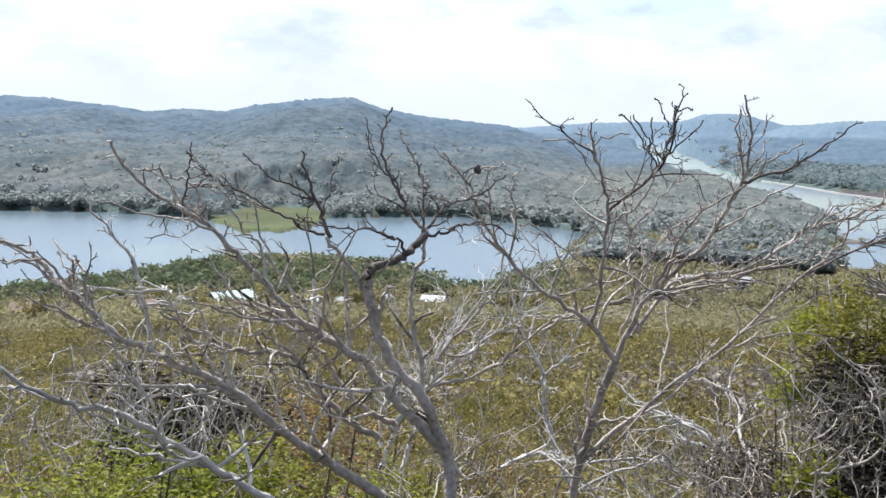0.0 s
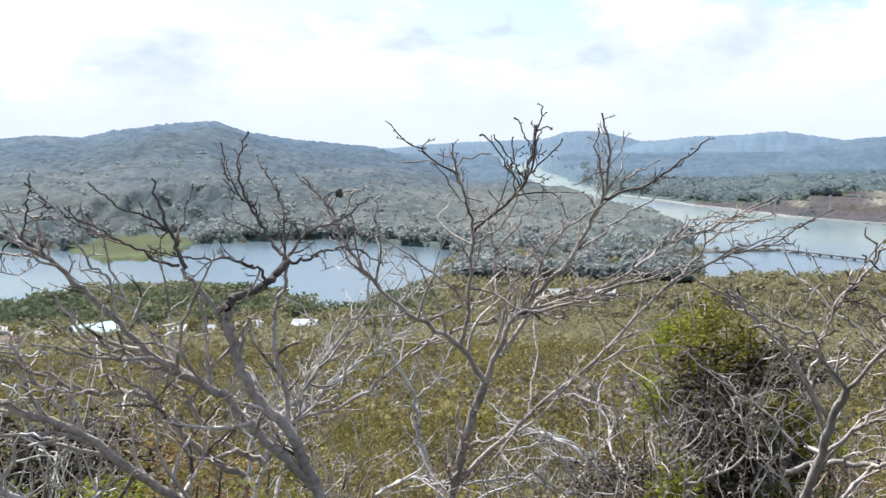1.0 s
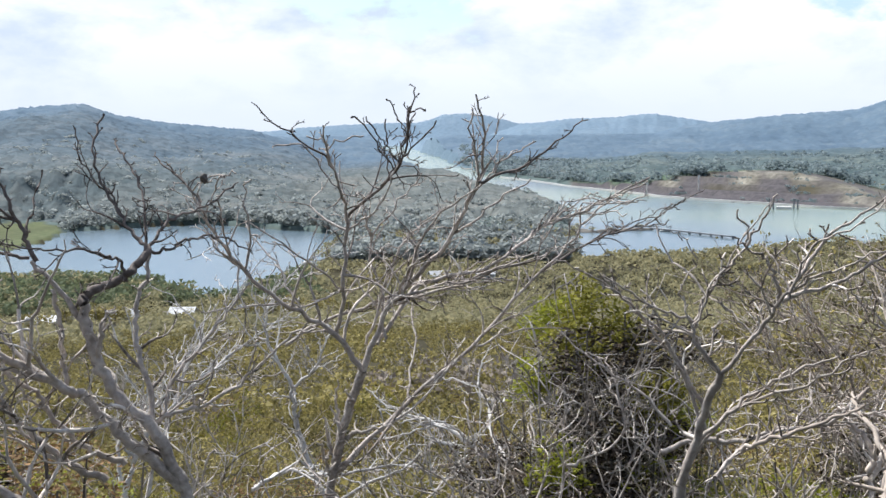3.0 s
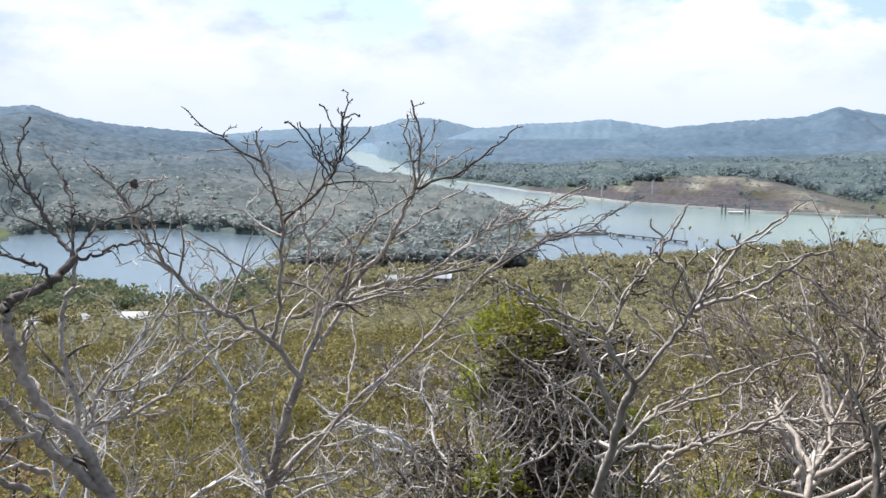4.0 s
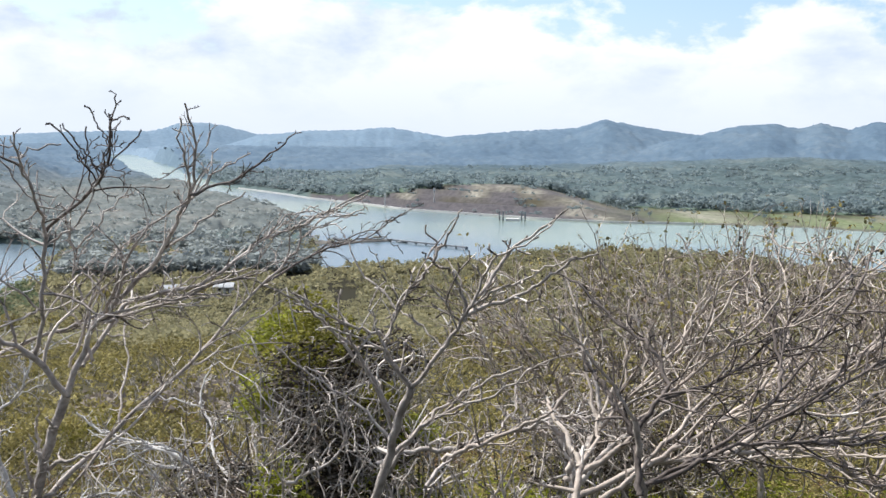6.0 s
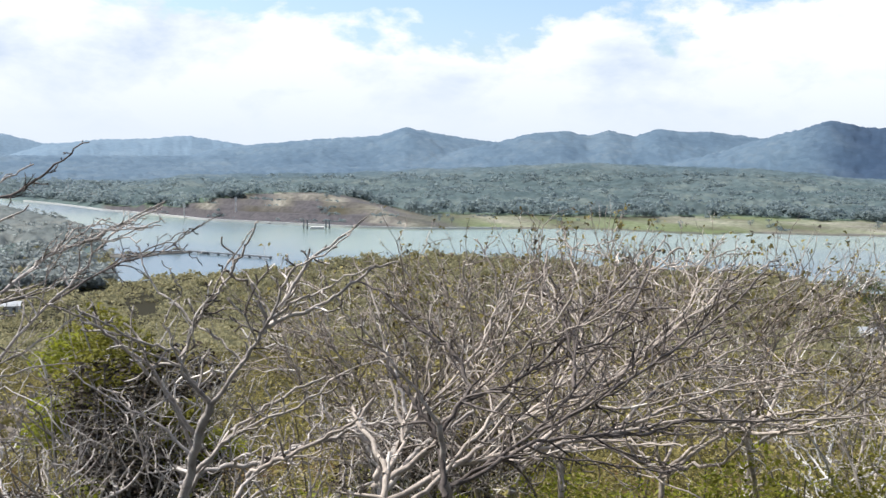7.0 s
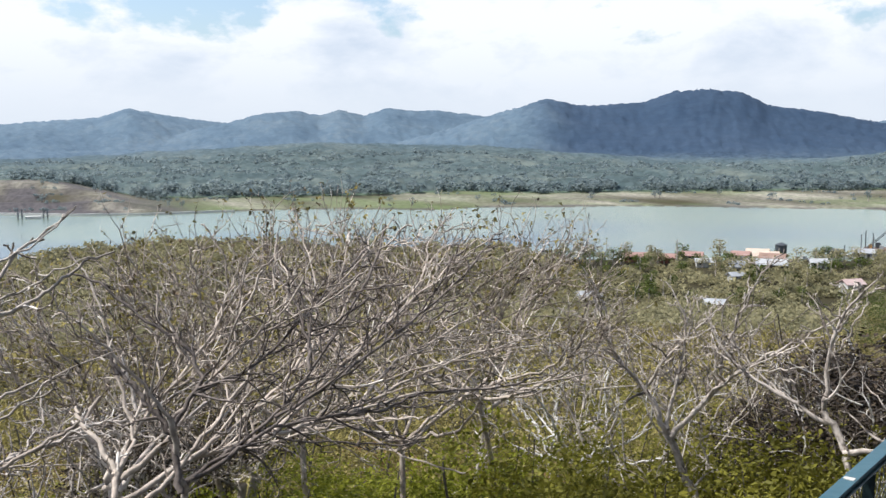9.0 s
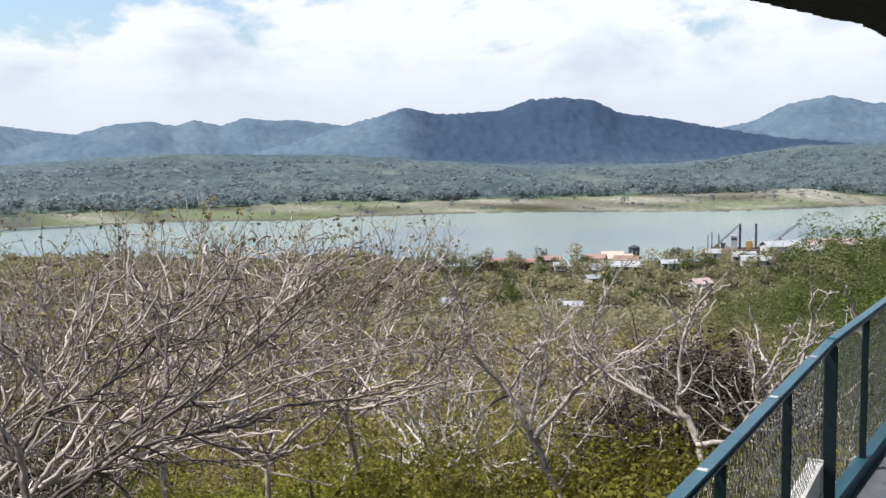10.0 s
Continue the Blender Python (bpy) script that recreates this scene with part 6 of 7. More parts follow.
for k in (0.33, 0.62, 0.86):
    p = RAIL[0].lerp(RAIL[1], 0.7 + 0.3 * k)
    bm = bmesh.new()
    bar(bm, (p.x, p.y, TOP + 0.001), (p.x + 0.02, p.y - 0.006, TOP + 0.001), 0.031, 0.003)
    part("weld_mark", bm, M_CONCRETE, railing, "pale worn weld mark")

beam = thing("concrete_beam", (5.0, -0.1, FLOOR - 0.1), "weathered pale concrete beam end beside the deck", "beam")
bm = bmesh.new()
bar(bm, (4.75, -0.085, FLOOR + 0.13), (5.60, -0.335, FLOOR + 0.20), 0.05, 0.17, 0.012)
part("beam", bm, M_CONCRETE, beam)

# the roof over the deck: a dark overhang with a ragged edge
roof = new("deck_roof", None)
tagged(roof, "dark roof overhang with a ragged eave", "roof", kind="structure")
dice.seed(3)
EAVE = 55.66
edge = [Vector((-6.0, 5.36, 0)), Vector((5.70, -0.01, 0)), Vector((6.80, -0.53, 0)), Vector((6.98, -0.66, 0)), Vector((8.10, -1.02, 0)), Vector((13.0, -2.75, 0))]
plan = []
for a, b in zip(edge, edge[1:]):
    n = max(2, int((b - a).length / 0.06))
    for i in range(n):
        q = a.lerp(b, i / n)
        j = dice.uniform(-0.012, 0.012) if q.x > 5 else 0
        plan.append((q.x + j, q.y + j))
plan += [(13.0, -6.5), (-6.0, -6.5)]
bm = bmesh.new()
prism(bm, plan, EAVE, EAVE + 0.16)
part("eave", bm, M_THATCH, roof)
bm = bmesh.new()
v = [bm.verts.new(p) for p in ((-6, 5.3, EAVE + 0.15), (6.8, -0.6, EAVE + 0.15), (13, -2.8, EAVE + 0.15), (13, -6.5, EAVE + 0.15), (-6, -6.5, EAVE + 0.15), (3, -3.5, EAVE + 1.6))]
for i in range(5):
    bm.faces.new((v[i], v[(i + 1) % 5], v[5]))
part("roof_cover", bm, M_THATCH, roof)
for x, y in ((-4.6, -5.6), (10.6, -5.6)):
    bm = bmesh.new()
    box(bm, x - 0.1, y - 0.1, FLOOR, x + 0.1, y + 0.1, EAVE)
    part("roof_post", bm, M_BLACK_STEEL, roof)


# ---- the village by the shore ----
def gable_house(az, r, long, deep, high, turn, roof_mat, wall_mat, label, pitch=0.22, group="houses by the lake"):
    """A small house: walls, two roof slopes with overhang, door and windows."""
    z = float(ground_z(az, r))
    at = way(az, r, z)
    house = thing("house", at, label, "house", group)
    m = Matrix.Translation(at) @ Matrix.Rotation(radians(-az + turn), 4, "Z")

    def put(name, bm, mat, parent=house, lab=""):
        bm.transform(m)
        return part(name, bm, mat, parent, lab)

    bm = bmesh.new()
    box(bm, -long / 2, -deep / 2, -0.5, long / 2, deep / 2, high)
    put("wall", bm, wall_mat)
    rise = deep / 2 * pitch * 2
    for s in (-1, 1):
        bm = bmesh.new()
        e = 0.7
        pts = [(-long / 2 - e, 0, high + rise), (long / 2 + e, 0, high + rise), (long / 2 + e, s * (deep / 2 + e), high - 0.1 - rise * 2 * e / deep), (-long / 2 - e, s * (deep / 2 + e), high - 0.1 - rise * 2 * e / deep)]
        up = [bm.verts.new(p) for p in pts]
        dn = [bm.verts.new((p[0], p[1], p[2] - 0.18)) for p in pts]
        bm.faces.new(up)
        bm.faces.new(dn[::-1])
        for i in range(4):
            bm.faces.new((up[i], up[(i + 1) % 4], dn[(i + 1) % 4], dn[i]))
        bmesh.ops.recalc_face_normals(bm, faces=bm.faces)
        put("roof", bm, roof_mat)
    n = max(2, int(long / 3))
    for i in range(n):
        x = -long / 2 + long * (i + 0.5) / n
        bm = bmesh.new()
        if i == n // 2:
            box(bm, x - 0.5, -deep / 2 - 0.05, 0, x + 0.5, -deep / 2 + 0.02, 2.1)
            put("door", bm, M_TIMBER)
        else:
            box(bm, x - 0.6, -deep / 2 - 0.06, 1.0, x + 0.6, -deep / 2 + 0.02, 2.1)
            put("window", bm, M_PANE)
    return house


for az, r, long, deep, high, turn, rm, wm, label in (
    (0.5, 272, 15, 10, 4.5, 25, M_ROOF_GREEN, M_WALL, "house with a pale green metal roof among trees"),
    (4.7, 264, 9, 7, 4.0, -20, M_ROOF_WHITE, M_WALL, "small house with a bright white metal roof"),
    (6.6, 268, 7, 6, 3.6, 15, M_ROOF_WHITE, M_WALL, "small house with a bright white metal roof"),
    (8.8, 267, 9, 7, 4.2, 10, M_ROOF_WHITE, M_WALL, "small house with a bright white metal roof"),
    (12.0, 267, 7.5, 6, 4.2, -15, M_ROOF_WHITE, M_WALL, "small house with a bright white metal roof"),
    (15.7, 271, 6, 5, 4.0, 20, M_ROOF_GREY, M_WALL, "small house with a weathered grey roof"),
    (-1.9, 281, 6, 5, 3.6, 0, M_ROOF_GREY, M_WALL, "small house with a weathered grey roof"),
    (-4.1, 262, 9, 6, 3.6, 10, M_ROOF_RUST, M_WALL, "low house with a rusty brown roof"),
    (-10.2, 272, 10, 7, 3.8, -10, M_ROOF_RUST, M_WALL, "low house with a rusty brown roof"),
    (26.5, 352, 9, 7, 4.2, 15, M_ROOF_WHITE, M_WALL, "pale house with a white roof near the lake"),
    (29.2, 356, 8, 6, 4.2, -10, M_ROOF_WHITE, M_WALL, "pale house with a white roof near the lake"),
    (76.0, 309, 9, 6, 4.4, 20, M_ROOF_WHITE, M_WALL, "small house with a bright white metal roof"),
    (82.8, 296, 10, 7, 4.6, -10, M_ROOF_GREY, M_WALL, "house with a weathered grey sheet roof"),
    (78.6, 414, 12, 7, 3.6, 5, M_ROOF_RED, M_WALL_RED, "long low building with a red roof"),
    (80.2, 410, 12, 7, 3.8, 0, M_ROOF_RED, M_WALL_RED, "long low building with a red roof"),
    (81.6, 416, 13, 7, 3.8, -5, M_ROOF_RED, M_WALL, "long low building with a red roof"),
    (82.4, 400, 9, 6, 3.4, 5, M_ROOF_WHITE, M_WALL, "low house with a white roof"),
    (84.1, 364, 7, 5, 3.6, 30, M_ROOF_GREY, M_WALL, "small house with a weathered grey roof"),
    (85.9, 392, 15, 9, 4.4, 0, M_ROOF_WHITE, M_TIMBER, "open shed with a broad white roof"),
    (85.6, 420, 13, 8, 4.2, 8, M_ROOF_TAN, M_WALL, "house with a tan tiled roof"),
    (84.3, 425, 9, 7, 4.2, -8, M_ROOF_RED, M_WALL, "house with a faded red roof"),
    (86.2, 438, 8, 7, 5.4, 0, M_ROOF_WHITE, M_WALL, "two-storey white house by the shore"),
    (88.3, 405, 8, 6, 3.8, 15, M_ROOF_WHITE, M_WALL, "small house with a bright white metal roof"),
    (90.0, 347, 8, 7, 5.0, 35, M_ROOF_PINK, M_WALL, "house with a pink roof among trees"),
    (94.3, 462, 22, 12, 5.5, 25, M_ROOF_WHITE, M_WALL, "pale warehouse with a wide sheet roof"),
    (95.6, 452, 16, 10, 5.0, 35, M_ROOF_WHITE, M_WALL, "pale warehouse with a wide sheet roof"),
    (96.4, 475, 18, 10, 5.0, 10, M_ROOF_PINK, M_WALL, "warehouse with a faded pink roof"),
    (93.0, 415, 16, 9, 4.2, 10, M_ROOF_GREY, M_WALL, "low warehouse with a grey roof"),
    (91.4, 455, 12, 8, 4.5, -15, M_ROOF_GREY, M_WALL_RED, "boat shed with a grey roof"),
):
    gable_house(az, r, long * 0.72, deep * 0.72, high * 0.72, turn, rm, wm, label)


def shore_tree(az, r, tall, wide, label, mat, slim=False, base=None):
    z = float(ground_z(az, r)) if base is None else base
    foot = way(az, r, z)
    tree = thing("tree", foot, label, "tree", "trees by the village")
    t = Tubes()
    pts = smooth_line([foot, foot + Vector((0.2, 0.1, tall * 0.4)), foot + Vector((0, 0, tall * 0.8))], 4, 0.05)
    t.add(pts, [0.35 - 0.25 * i / len(pts) for i in range(len(pts))], 7)
    link("trunk", t.mesh(), M_BARK, tree, smooth=True)
    v, f = leaf_cloud(6, 150 if slim else 420, 0.09)
    crown = v * (wide, wide, tall * 0.5) + np.array(foot + Vector((0, 0, tall * 0.52)))
    link("crown", mesh_from(crown, f), mat, tree)["kind"] = "stuff"


for az, r, tall, wide, slim in ((74.6, 408, 9, 4.0, 0), (75.4, 410, 10, 4.5, 0), (76.3, 412, 9, 4.5, 0), (77.4, 405, 8, 4.0, 0), (78.0, 408, 9, 4.0, 0), (79.4, 402, 9, 3.5, 0), (80.9, 402, 13, 1.2, 1),
                                (83.2, 424, 11, 5.0, 0), (83.0, 375, 8, 4.5, 0), (84.8, 372, 9, 5, 0), (87.2, 405, 8, 5, 0), (88.2, 425, 7, 5.5, 0), (89.2, 412, 9, 6.5, 0), (90.4, 415, 9, 6, 0), (91.5, 420, 8, 6, 0),
                                (87.8, 360, 8, 5, 0), (91.3, 365, 8, 6, 0), (92.8, 390, 9, 6, 0), (93.9, 405, 11, 7, 0), (95.2, 400, 12, 7, 0), (96.8, 430, 13, 8, 0), (98.2, 420, 15, 9, 0), (99.5, 400, 15, 9, 0)):
    shore_tree(az, r, tall, wide, "tall slim dark conifer" if slim else "rounded green tree beside the houses", M_SHORE_TREES, bool(slim))
for i in range(24):
    a = 40 + 74 * dice.random()
    shore_tree(a, float(CANAL_FAR(a)) + 30 + 90 * dice.random(), dice.uniform(4, 8), dice.uniform(2.5, 5), "scattered tree on the far sandy shore", M_CROWN)


for a, r in ((93.0, 836), (93.4, 842), (93.9, 838), (94.5, 848), (95.1, 852), (92.6, 846), (90.7, 800)):
    shore_tree(a, r, dice.uniform(7, 11), dice.uniform(3, 5), "grey-green tree on the sandy mound", M_CROWN)
for i in range(13):
    shore_tree(74.3 + i * 0.86 + dice.uniform(-0.2, 0.2), dice.uniform(396, 408), dice.uniform(5, 7), dice.uniform(2.8, 4), "rounded dark green tree along the shore", M_DARK_LEAF)
for i in range(72):
    a, r = dice.uniform(74, 97), dice.uniform(285, 430)
    shore_tree(a, r, dice.uniform(4.5, 8), dice.uniform(2.6, 5), "green and olive tree among the village houses", M_SHORE_TREES if i % 2 else M_DARK_LEAF)
for i in range(44):
    a = dice.uniform(-13, 30)
    shore_tree(a, dice.uniform(248, 263) + (a > 22) * 85, dice.uniform(5, 7.5), dice.uniform(2.4, 4.0), "olive tree in front of the houses", M_SCRUB)


# trees among the sheds and the dredger's moorings
for az, r, tall, wide, mat, label in ((89.0, 392, 8, 5.0, M_DARK_LEAF, "broad bright green tree among the houses"), (90.3, 392, 8.5, 5.5, M_DARK_LEAF, "broad bright green tree among the houses"),
                                      (94.7, 388, 12, 5.5, M_DARK_LEAF, "tall dark green tree by the warehouses"), (92.6, 418, 8, 4.5, M_DARK_LEAF, "dark green tree by the warehouses"), (93.7, 420, 8, 5.0, M_DARK_LEAF, "dark green tree by the warehouses"),
                                      (85.2, 357, 8, 4.5, M_DARK_LEAF, "dark green tree beside a shed"), (86.3, 427, 6, 4.0, M_DARK_LEAF, "dark green tree by the shore"), (88.2, 432, 5, 4.0, M_SHORE_TREES, "olive tree by the shore"),
                                      (91.4, 392, 8, 4.5, M_SHORE_TREES, "olive tree by the shore"), (87.3, 384, 7, 4.5, M_SHORE_TREES, "olive tree beside a shed"), (95.8, 380, 12, 6.0, M_SHORE_TREES, "olive tree by the warehouses"), (88.3, 372, 8, 5.0, M_DARK_LEAF, "dark green tree beside a shed")):
    shore_tree(az, r, tall, wide, label, mat)
for az, r, long, deep, high, turn, rm, label in ((84.4, 384, 10, 7, 3.2, 20, M_ROOF_GREY, "low shed with a pale grey roof"), (86.0, 414, 9, 6, 3.0, -10, M_ROOF_RUST, "low shed with a rusty roof"), (87.4, 438, 8, 5, 3.0, 5, M_ROOF_WHITE, "small white store by the landing"),
                                                 (88.9, 436, 7, 5, 3.0, 15, M_ROOF_GREY, "small store by the landing"), (90.6, 440, 8, 5, 3.2, -10, M_ROOF_GREY, "small store by the landing"), (97.3, 470, 16, 9, 4.5, 20, M_ROOF_PINK, "warehouse with a faded pink roof"),
                                                 (92.3, 432, 9, 6, 3.2, 10, M_ROOF_WHITE, "white shed near the dredger"), (85.2, 428, 8, 6, 3.2, -5, M_ROOF_TAN, "house with a tan tiled roof")):
    gable_house(az, r, long, deep, high, turn, rm, M_WALL, label)


def water_tower(az, r, tall, wide, label):
    foot = way(az, r, float(ground_z(az, r)))
    tower = thing("water_tower", foot, label, "tower")
    for sx, sy in ((-1, -1), (1, -1), (1, 1), (-1, 1)):
        bm = bmesh.new()
        bar(bm, foot + Vector((sx * wide * 0.4, sy * wide * 0.4, 0)), foot + Vector((sx * wide * 0.3, sy * wide * 0.3, tall * 0.6)), 0.25)
        part("leg", bm, M_STEEL, tower)
    bm = bmesh.new()
    bmesh.ops.create_cone(bm, cap_ends=True, segments=16, radius1=wide * 0.5, radius2=wide * 0.55, depth=tall * 0.35, matrix=Matrix.Translation(foot + Vector((0, 0, tall * 0.775))))
    part("tank", bm, M_STEEL, tower)
    bm = bmesh.new()
    bmesh.ops.create_cone(bm, cap_ends=True, segments=16, radius1=wide * 0.6, radius2=0.2, depth=tall * 0.1, matrix=Matrix.Translation(foot + Vector((0, 0, tall * 1.0))))
    part("lid", bm, M_STEEL, tower)


water_tower(86.4, 446, 11, 4.5, "dark water tank on tall legs")
water_tower(89.1, 448, 9, 5.5, "dark water tank on tall legs")


# ---- on the water ----
def spud_barge(az, r):
    """A dredger: pontoon, deckhouse, two spud posts and two lattice jibs."""
    at = way(az, r, 0)
    barge = thing("dredging_barge", at, "rusty dredging barge with spud posts and crane jibs", "barge")
    m = Matrix.Translation(at) @ Matrix.Rotation(radians(-az), 4, "Z")

    def put(name, bm, mat, lab=""):
        bm.transform(m)
        return part(name, bm, mat, barge, lab)

    bm = bmesh.new()
    box(bm, -15, -6, -0.6, 13, 6, 1.8, 0.3)
    put("pontoon", bm, M_RUST)
    for x in (-1.5, 5.6):
        bm = bmesh.new()
        bmesh.ops.create_cone(bm, cap_ends=True, segments=10, radius1=0.55, radius2=0.55, depth=15, matrix=Matrix.Translation((x, -2, 6)))
        put("spud_post", bm, M_STEEL)
    bm = bmesh.new()
    box(bm, -5.5, -3, 1.8, -2.6, 2, 8, 0.15)
    put("deckhouse", bm, M_ROOF_WHITE, "white deckhouse")
    bm = bmesh.new()
    box(bm, 1.2, -2.5, 1.8, 4, 1, 5.4, 0.2)
    put("crane_cab", bm, M_ORANGE, "orange machinery house")
    bm = bmesh.new()
    box(bm, 7.5, -2.5, 1.8, 10.5, 1.5, 4.4, 0.2)
    put("winch_house", bm, M_STEEL)
    for a, b in (((-13.5, -3, 2), (-2.2, -3, 12.8)), ((11, -1, 3.2), (25, 6, 13.5))):
        a, b = Vector(a), Vector(b)
        bm = bmesh.new()
        for k in range(4):
            off = Vector((0, 0.45 if k % 2 else -0.45, 0.45 if k < 2 else -0.45))
            bar(bm, a + off, b + off, 0.16)
        for k in range(14):
            p, q = a.lerp(b, k / 14), a.lerp(b, (k + 1) / 14)
            bar(bm, p + Vector((0, -0.45, 0.45)), q + Vector((0, 0.45, -0.45)), 0.1)
            bar(bm, p + Vector((0, 0.45, 0.45)), q + Vector((0, -0.45, -0.45)), 0.1)
        put("jib", bm, M_STEEL)
    for x, y, w, h, mat in ((-9, 2, 2.2, 2.4, M_STEEL), (-7.5, -4, 1.6, 1.8, M_ROOF_WHITE), (3, 3, 2.5, 2.2, M_RUST), (9, 3, 2, 3.2, M_ROOF_GREY), (-12, 1, 1.4, 1.6, M_ORANGE), (6.8, -4.5, 1.2, 1.6, M_RUST)):
        bm = bmesh.new()
        box(bm, x - w / 2, y - w / 2, 1.8, x + w / 2, y + w / 2, 1.8 + h, 0.1)
        put("deck_gear", bm, mat)
    bm = bmesh.new()
    box(bm, -5.2, -3.15, 6.0, -2.9, -3.0, 7.0)
    put("wheelhouse_window", bm, M_PANE)
    for a, b in (((-2.2, -3, 12.8), (3, -1, 6.5)), ((25, 6, 13.5), (8, 0, 4.4)), ((-1.5, -2, 13), (-13.5, -3, 2))):
        bm = bmesh.new()
        bar(bm, a, b, 0.09)
        put("stay_cable", bm, M_STEEL)
    for x, t in ((-17.5, 9), (-11, 8)):
        bm = bmesh.new()
        bmesh.ops.create_cone(bm, cap_ends=True, segments=8, radius1=0.3, radius2=0.22, depth=t + 2, matrix=Matrix.Translation((x if x > -15 else -14, -4, t / 2)))
        put("mast", bm, M_STEEL)


spud_barge(92.3, 486)


def launch(az, r, long, turn, label):
    """A small motor boat with a cabin."""
    at = way(az, r, 0)
    boat = thing("boat", at, label, "boat", "boats on the lake")
    m = Matrix.Translation(at) @ Matrix.Rotation(radians(turn - az), 4, "Z")
    bm = bmesh.new()
    rings = []
    for k in range(7):
        t = k / 6
        w = long * 0.16 * (1 - max(0, t - 0.45) ** 2 * 3.2)
        x = (t - 0.5) * long
        rings.append([bm.verts.new(p) for p in ((x, -w, long * 0.10 + 0.1 * t), (x, -w * 0.7, -0.3), (x, w * 0.7, -0.3), (x, w, long * 0.10 + 0.1 * t))])
    for a, b in zip(rings, rings[1:]):
        for i in range(3):
            bm.faces.new((a[i], a[i + 1], b[i + 1], b[i]))
        bm.faces.new((a[3], a[0], b[0], b[3]))
    bm.faces.new(rings[0][::-1])
    bm.faces.new(rings[-1])
    bmesh.ops.recalc_face_normals(bm, faces=bm.faces)
    bm.transform(m)
    part("hull", bm, M_WALL, boat)
    bm = bmesh.new()
    box(bm, -long * 0.22, -long * 0.11, long * 0.09, long * 0.14, long * 0.11, long * 0.26, 0.08)
    bm.transform(m)
    part("cabin", bm, M_WALL, boat)
    bm = bmesh.new()
    box(bm, -long * 0.2, -long * 0.112, long * 0.16, long * 0.1, long * 0.112, long * 0.21)
    bm.transform(m)
    part("cabin_window", bm, M_PANE, boat)


for az, r, long, turn, label in ((73.5, 452, 9, 10, "white motor launch moored near the trees"), (75.6, 455, 8, 0, "white motor launch moored near the trees"), (79.8, 445, 8, 20, "white motor launch moored by the red sheds"),
                                 (91.0, 470, 10, -15, "white workboat beside the barge"), (90.2, 462, 8, 25, "small workboat by the pier"), (73.7, 666, 4.5, 15, "small open dinghy out on the lake"), (94.2, 545, 5, 60, "small dark boat out on the lake"), (85.5, 440, 10, 5, "white passenger launch at the landing"), (91.7, 452, 9, 20, "white tug beside the dredger"), (89.7, 458, 7, -10, "small workboat by the landing"), (87.6, 450, 6, 30, "small workboat by the landing")):
    launch(az, r, long, turn, label)


def post_in_water(az, r, tall, wide, label, name="mooring_post"):
    at = way(az, r, 0)
    ob = thing(name, at, label, "post", "posts in the water")
    bm = bmesh.new()
    bmesh.ops.create_cone(bm, cap_ends=True, segments=10, radius1=wide, radius2=wide * 0.85, depth=tall + 3, matrix=Matrix.Translation(at + Vector((0, 0, tall / 2 - 1.5))))
    part("shaft", bm, M_PILE, ob)
    bm = bmesh.new()
    bmesh.ops.create_cone(bm, cap_ends=True, segments=10, radius1=wide * 1.25, radius2=wide * 1.1, depth=0.4, matrix=Matrix.Translation(at + Vector((0, 0, tall + 0.15))))
    part("cap", bm, M_PILE, ob)


for az in (44.75, 44.95, 46.0, 46.2):
    post_in_water(az, 730, 6.5, 0.6, "dark steel mooring post in the channel")
for az, r, tall in ((90.42, 470, 9), (91.02, 474, 8), (89.61, 452, 6), (88.6, 456, 4)):
    post_in_water(az, r, tall, 0.28, "thin dark mast standing by the dredger")
post_in_water(76.0, 642, 3.5, 0.35, "thin dark channel marker in the lake")
barge = thing("flat_barge", way(45.5, 732, 0), "pale flat barge moored between posts", "barge")
bm = bmesh.new()
box(bm, -5, -3, -0.5, 5, 3, 1.6, 0.25)
bm.transform(Matrix.Translation(way(45.5, 732, 0)) @ Matrix.Rotation(radians(-45.5), 4, "Z"))
part("pontoon", bm, M_CONCRETE, barge)

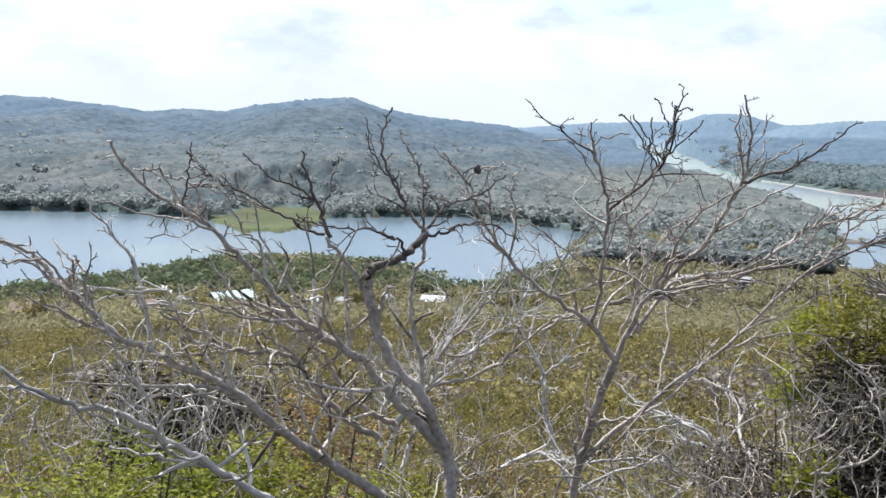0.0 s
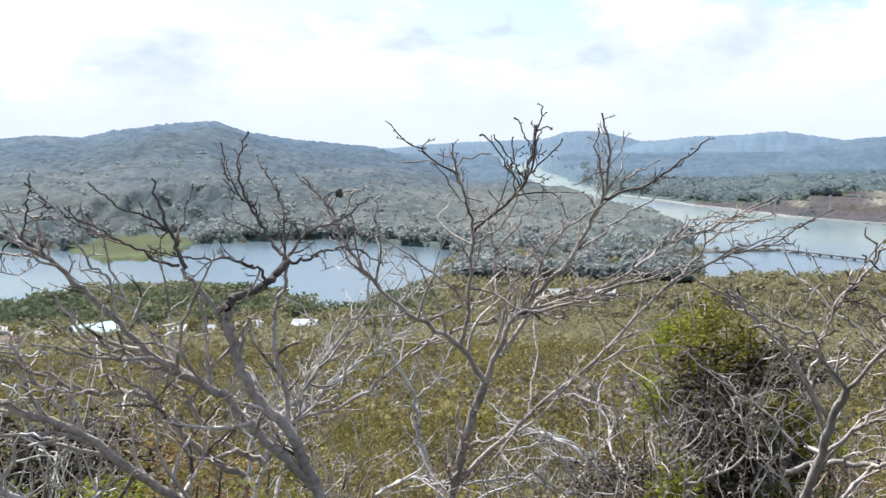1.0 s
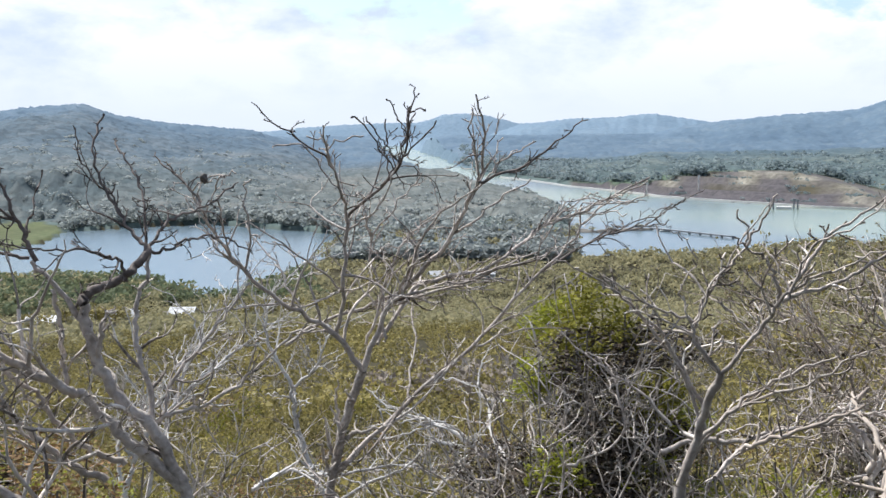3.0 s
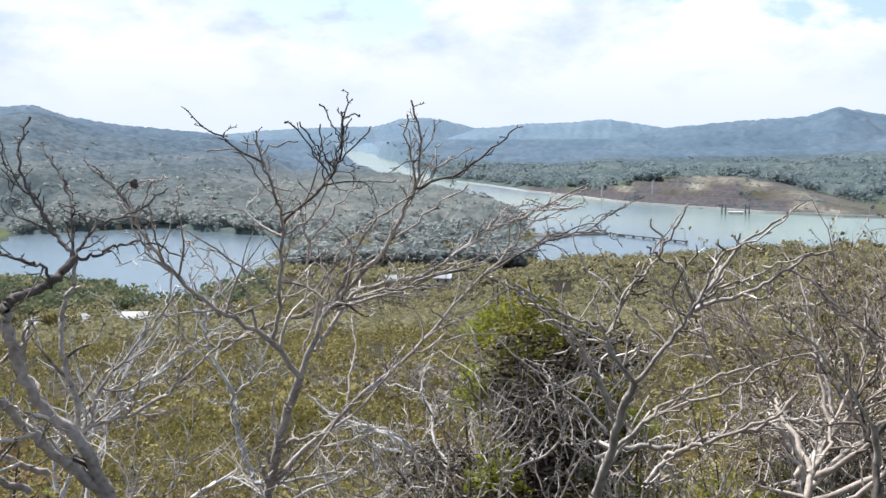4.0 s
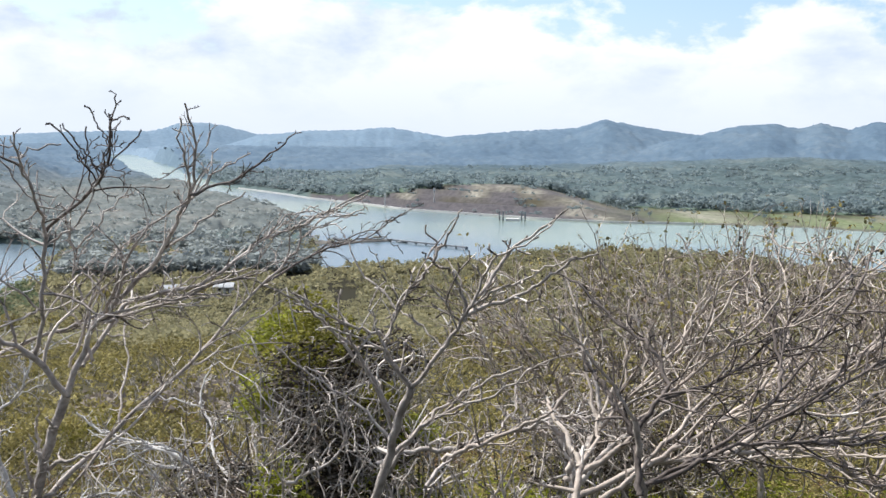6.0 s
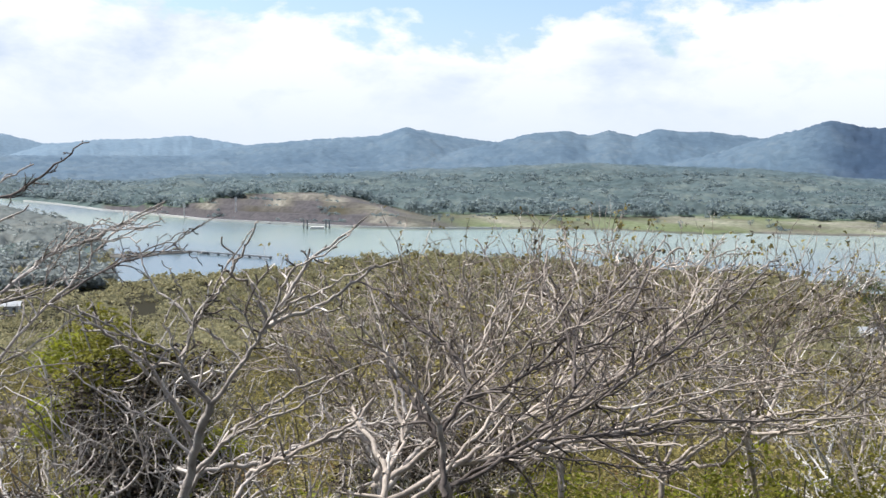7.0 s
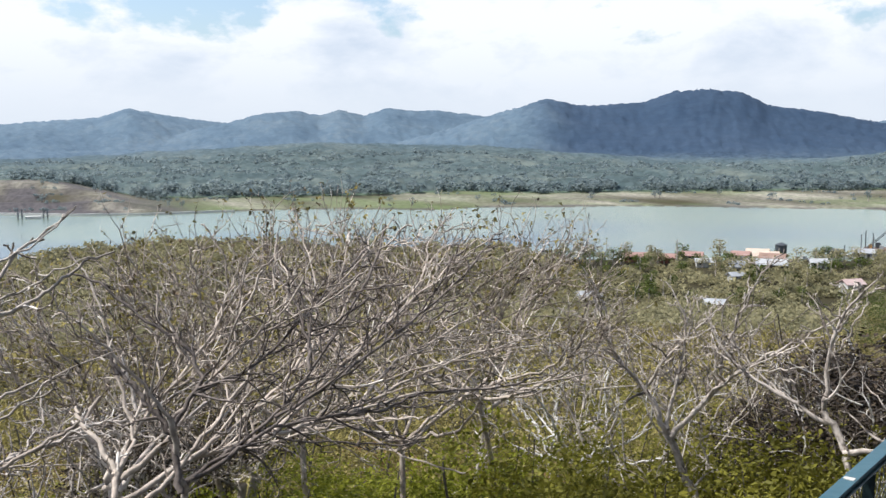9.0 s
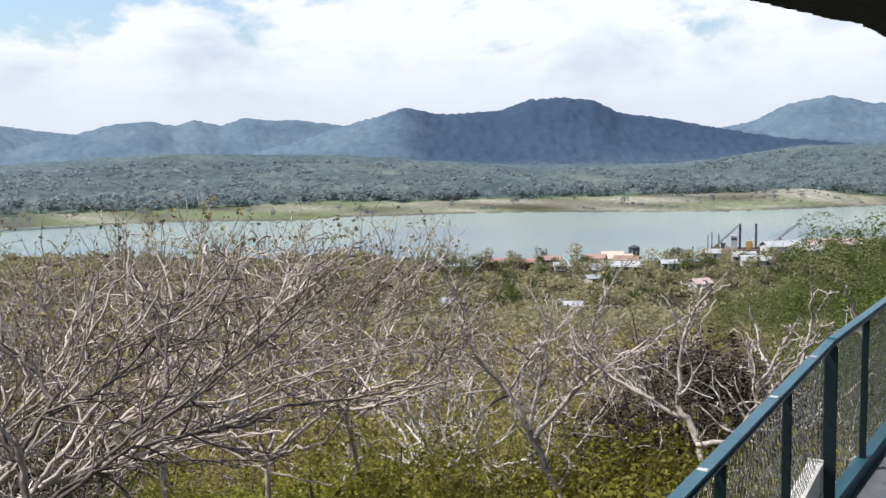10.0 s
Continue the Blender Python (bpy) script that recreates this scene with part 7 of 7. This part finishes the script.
jetty = thing("jetty", way(38.5, 566, 0), "long low pier with dark piles", "pier")
a, b = way(38.4, 566, 1.0), way(42.9, 526, 1.0)
bm = bmesh.new()
bar(bm, a, b, 2.4, 0.6)
part("walkway", bm, M_PILE, jetty)
for k in range(9):
    p = a.lerp(b, k / 8)
    bm = bmesh.new()
    bmesh.ops.create_cone(bm, cap_ends=True, segments=7, radius1=0.7, radius2=0.7, depth=3.4, matrix=Matrix.Translation(p - Vector((0, 0, 1.3))))
    part("support_post", bm, M_PILE, jetty)
causeway = thing("causeway", way(36, 545, 0), "low stony causeway running out to the pier", "causeway")
for (a0, r0, w0), (a1, r1, w1) in (((33.6, 560, 16), (35.4, 548, 9)), ((35.3, 548, 9), (36.8, 560, 6)), ((36.7, 559, 6), (38.5, 566, 7))):
    bm = bmesh.new()
    bmesh.ops.create_icosphere(bm, subdivisions=3, radius=1)
    p, q = way(a0, r0), way(a1, r1)
    ahead = (q - p) / 2
    across = Vector((-ahead.y, ahead.x, 0)).normalized() * (w0 + w1) / 4
    for v in bm.verts:
        k = 1 + 0.25 * noise.noise(v.co * 3)
        v.co = (p + q) / 2 + ahead * v.co.x * 1.15 + across * v.co.y * k + Vector((0, 0, v.co.z * 1.7 * k - 0.3))
    part("embankment", bm, M_RUBBLE, causeway, smooth=True)
for a, r, tall, wide in ((37.75, 563, 4.0, 2.6), (34.4, 553, 5.0, 3.6), (35.2, 549, 4.0, 3.0), (36.2, 554, 2.5, 2.2)):
    shore_tree(a, r, tall, wide, "dark bush growing on a stony causeway", M_SHORE_TREES, base=0.6)
launch(39.2, 558, 5.5, 20, "small pale boat beside the pier")

# pale quay wall along the cut bank across the channel
quay = thing("quay_wall", way(45, 770, 0), "pale concrete quay edge along the cut bank", "quay", kind="structure")
for i in range(26):
    a0, a1 = 30.0 + i * 1.0, 31.0 + i * 1.0
    bm = bmesh.new()
    bar(bm, way(a0, float(CANAL_FAR(a0)) - 2, 0.6), way(a1, float(CANAL_FAR(a1)) - 2, 0.6), 1.2, 1.8)
    part("segment", bm, M_CONCRETE, quay)
for az, r, tall in ((38.2, 862, 16), (32.2, 1150, 18), (41.0, 850, 12)):
    at = way(az, r, float(ground_z(az, r)))
    pole = thing("marker_pole", at, "pale range marker pole on the cut bank", "pole", "range markers")
    bm = bmesh.new()
    bmesh.ops.create_cone(bm, cap_ends=True, segments=8, radius1=0.5, radius2=0.35, depth=tall, matrix=Matrix.Translation(at + Vector((0, 0, tall / 2))))
    part("shaft", bm, M_CONCRETE, pole)
    bm = bmesh.new()
    box(bm, -1, -0.1, tall - 3, 1, 0.1, tall)
    bm.transform(Matrix.Translation(at) @ Matrix.Rotation(radians(-az), 4, "Z") @ Matrix.Translation((0, -0.6, 0)))
    part("board", bm, M_CONCRETE, pole)
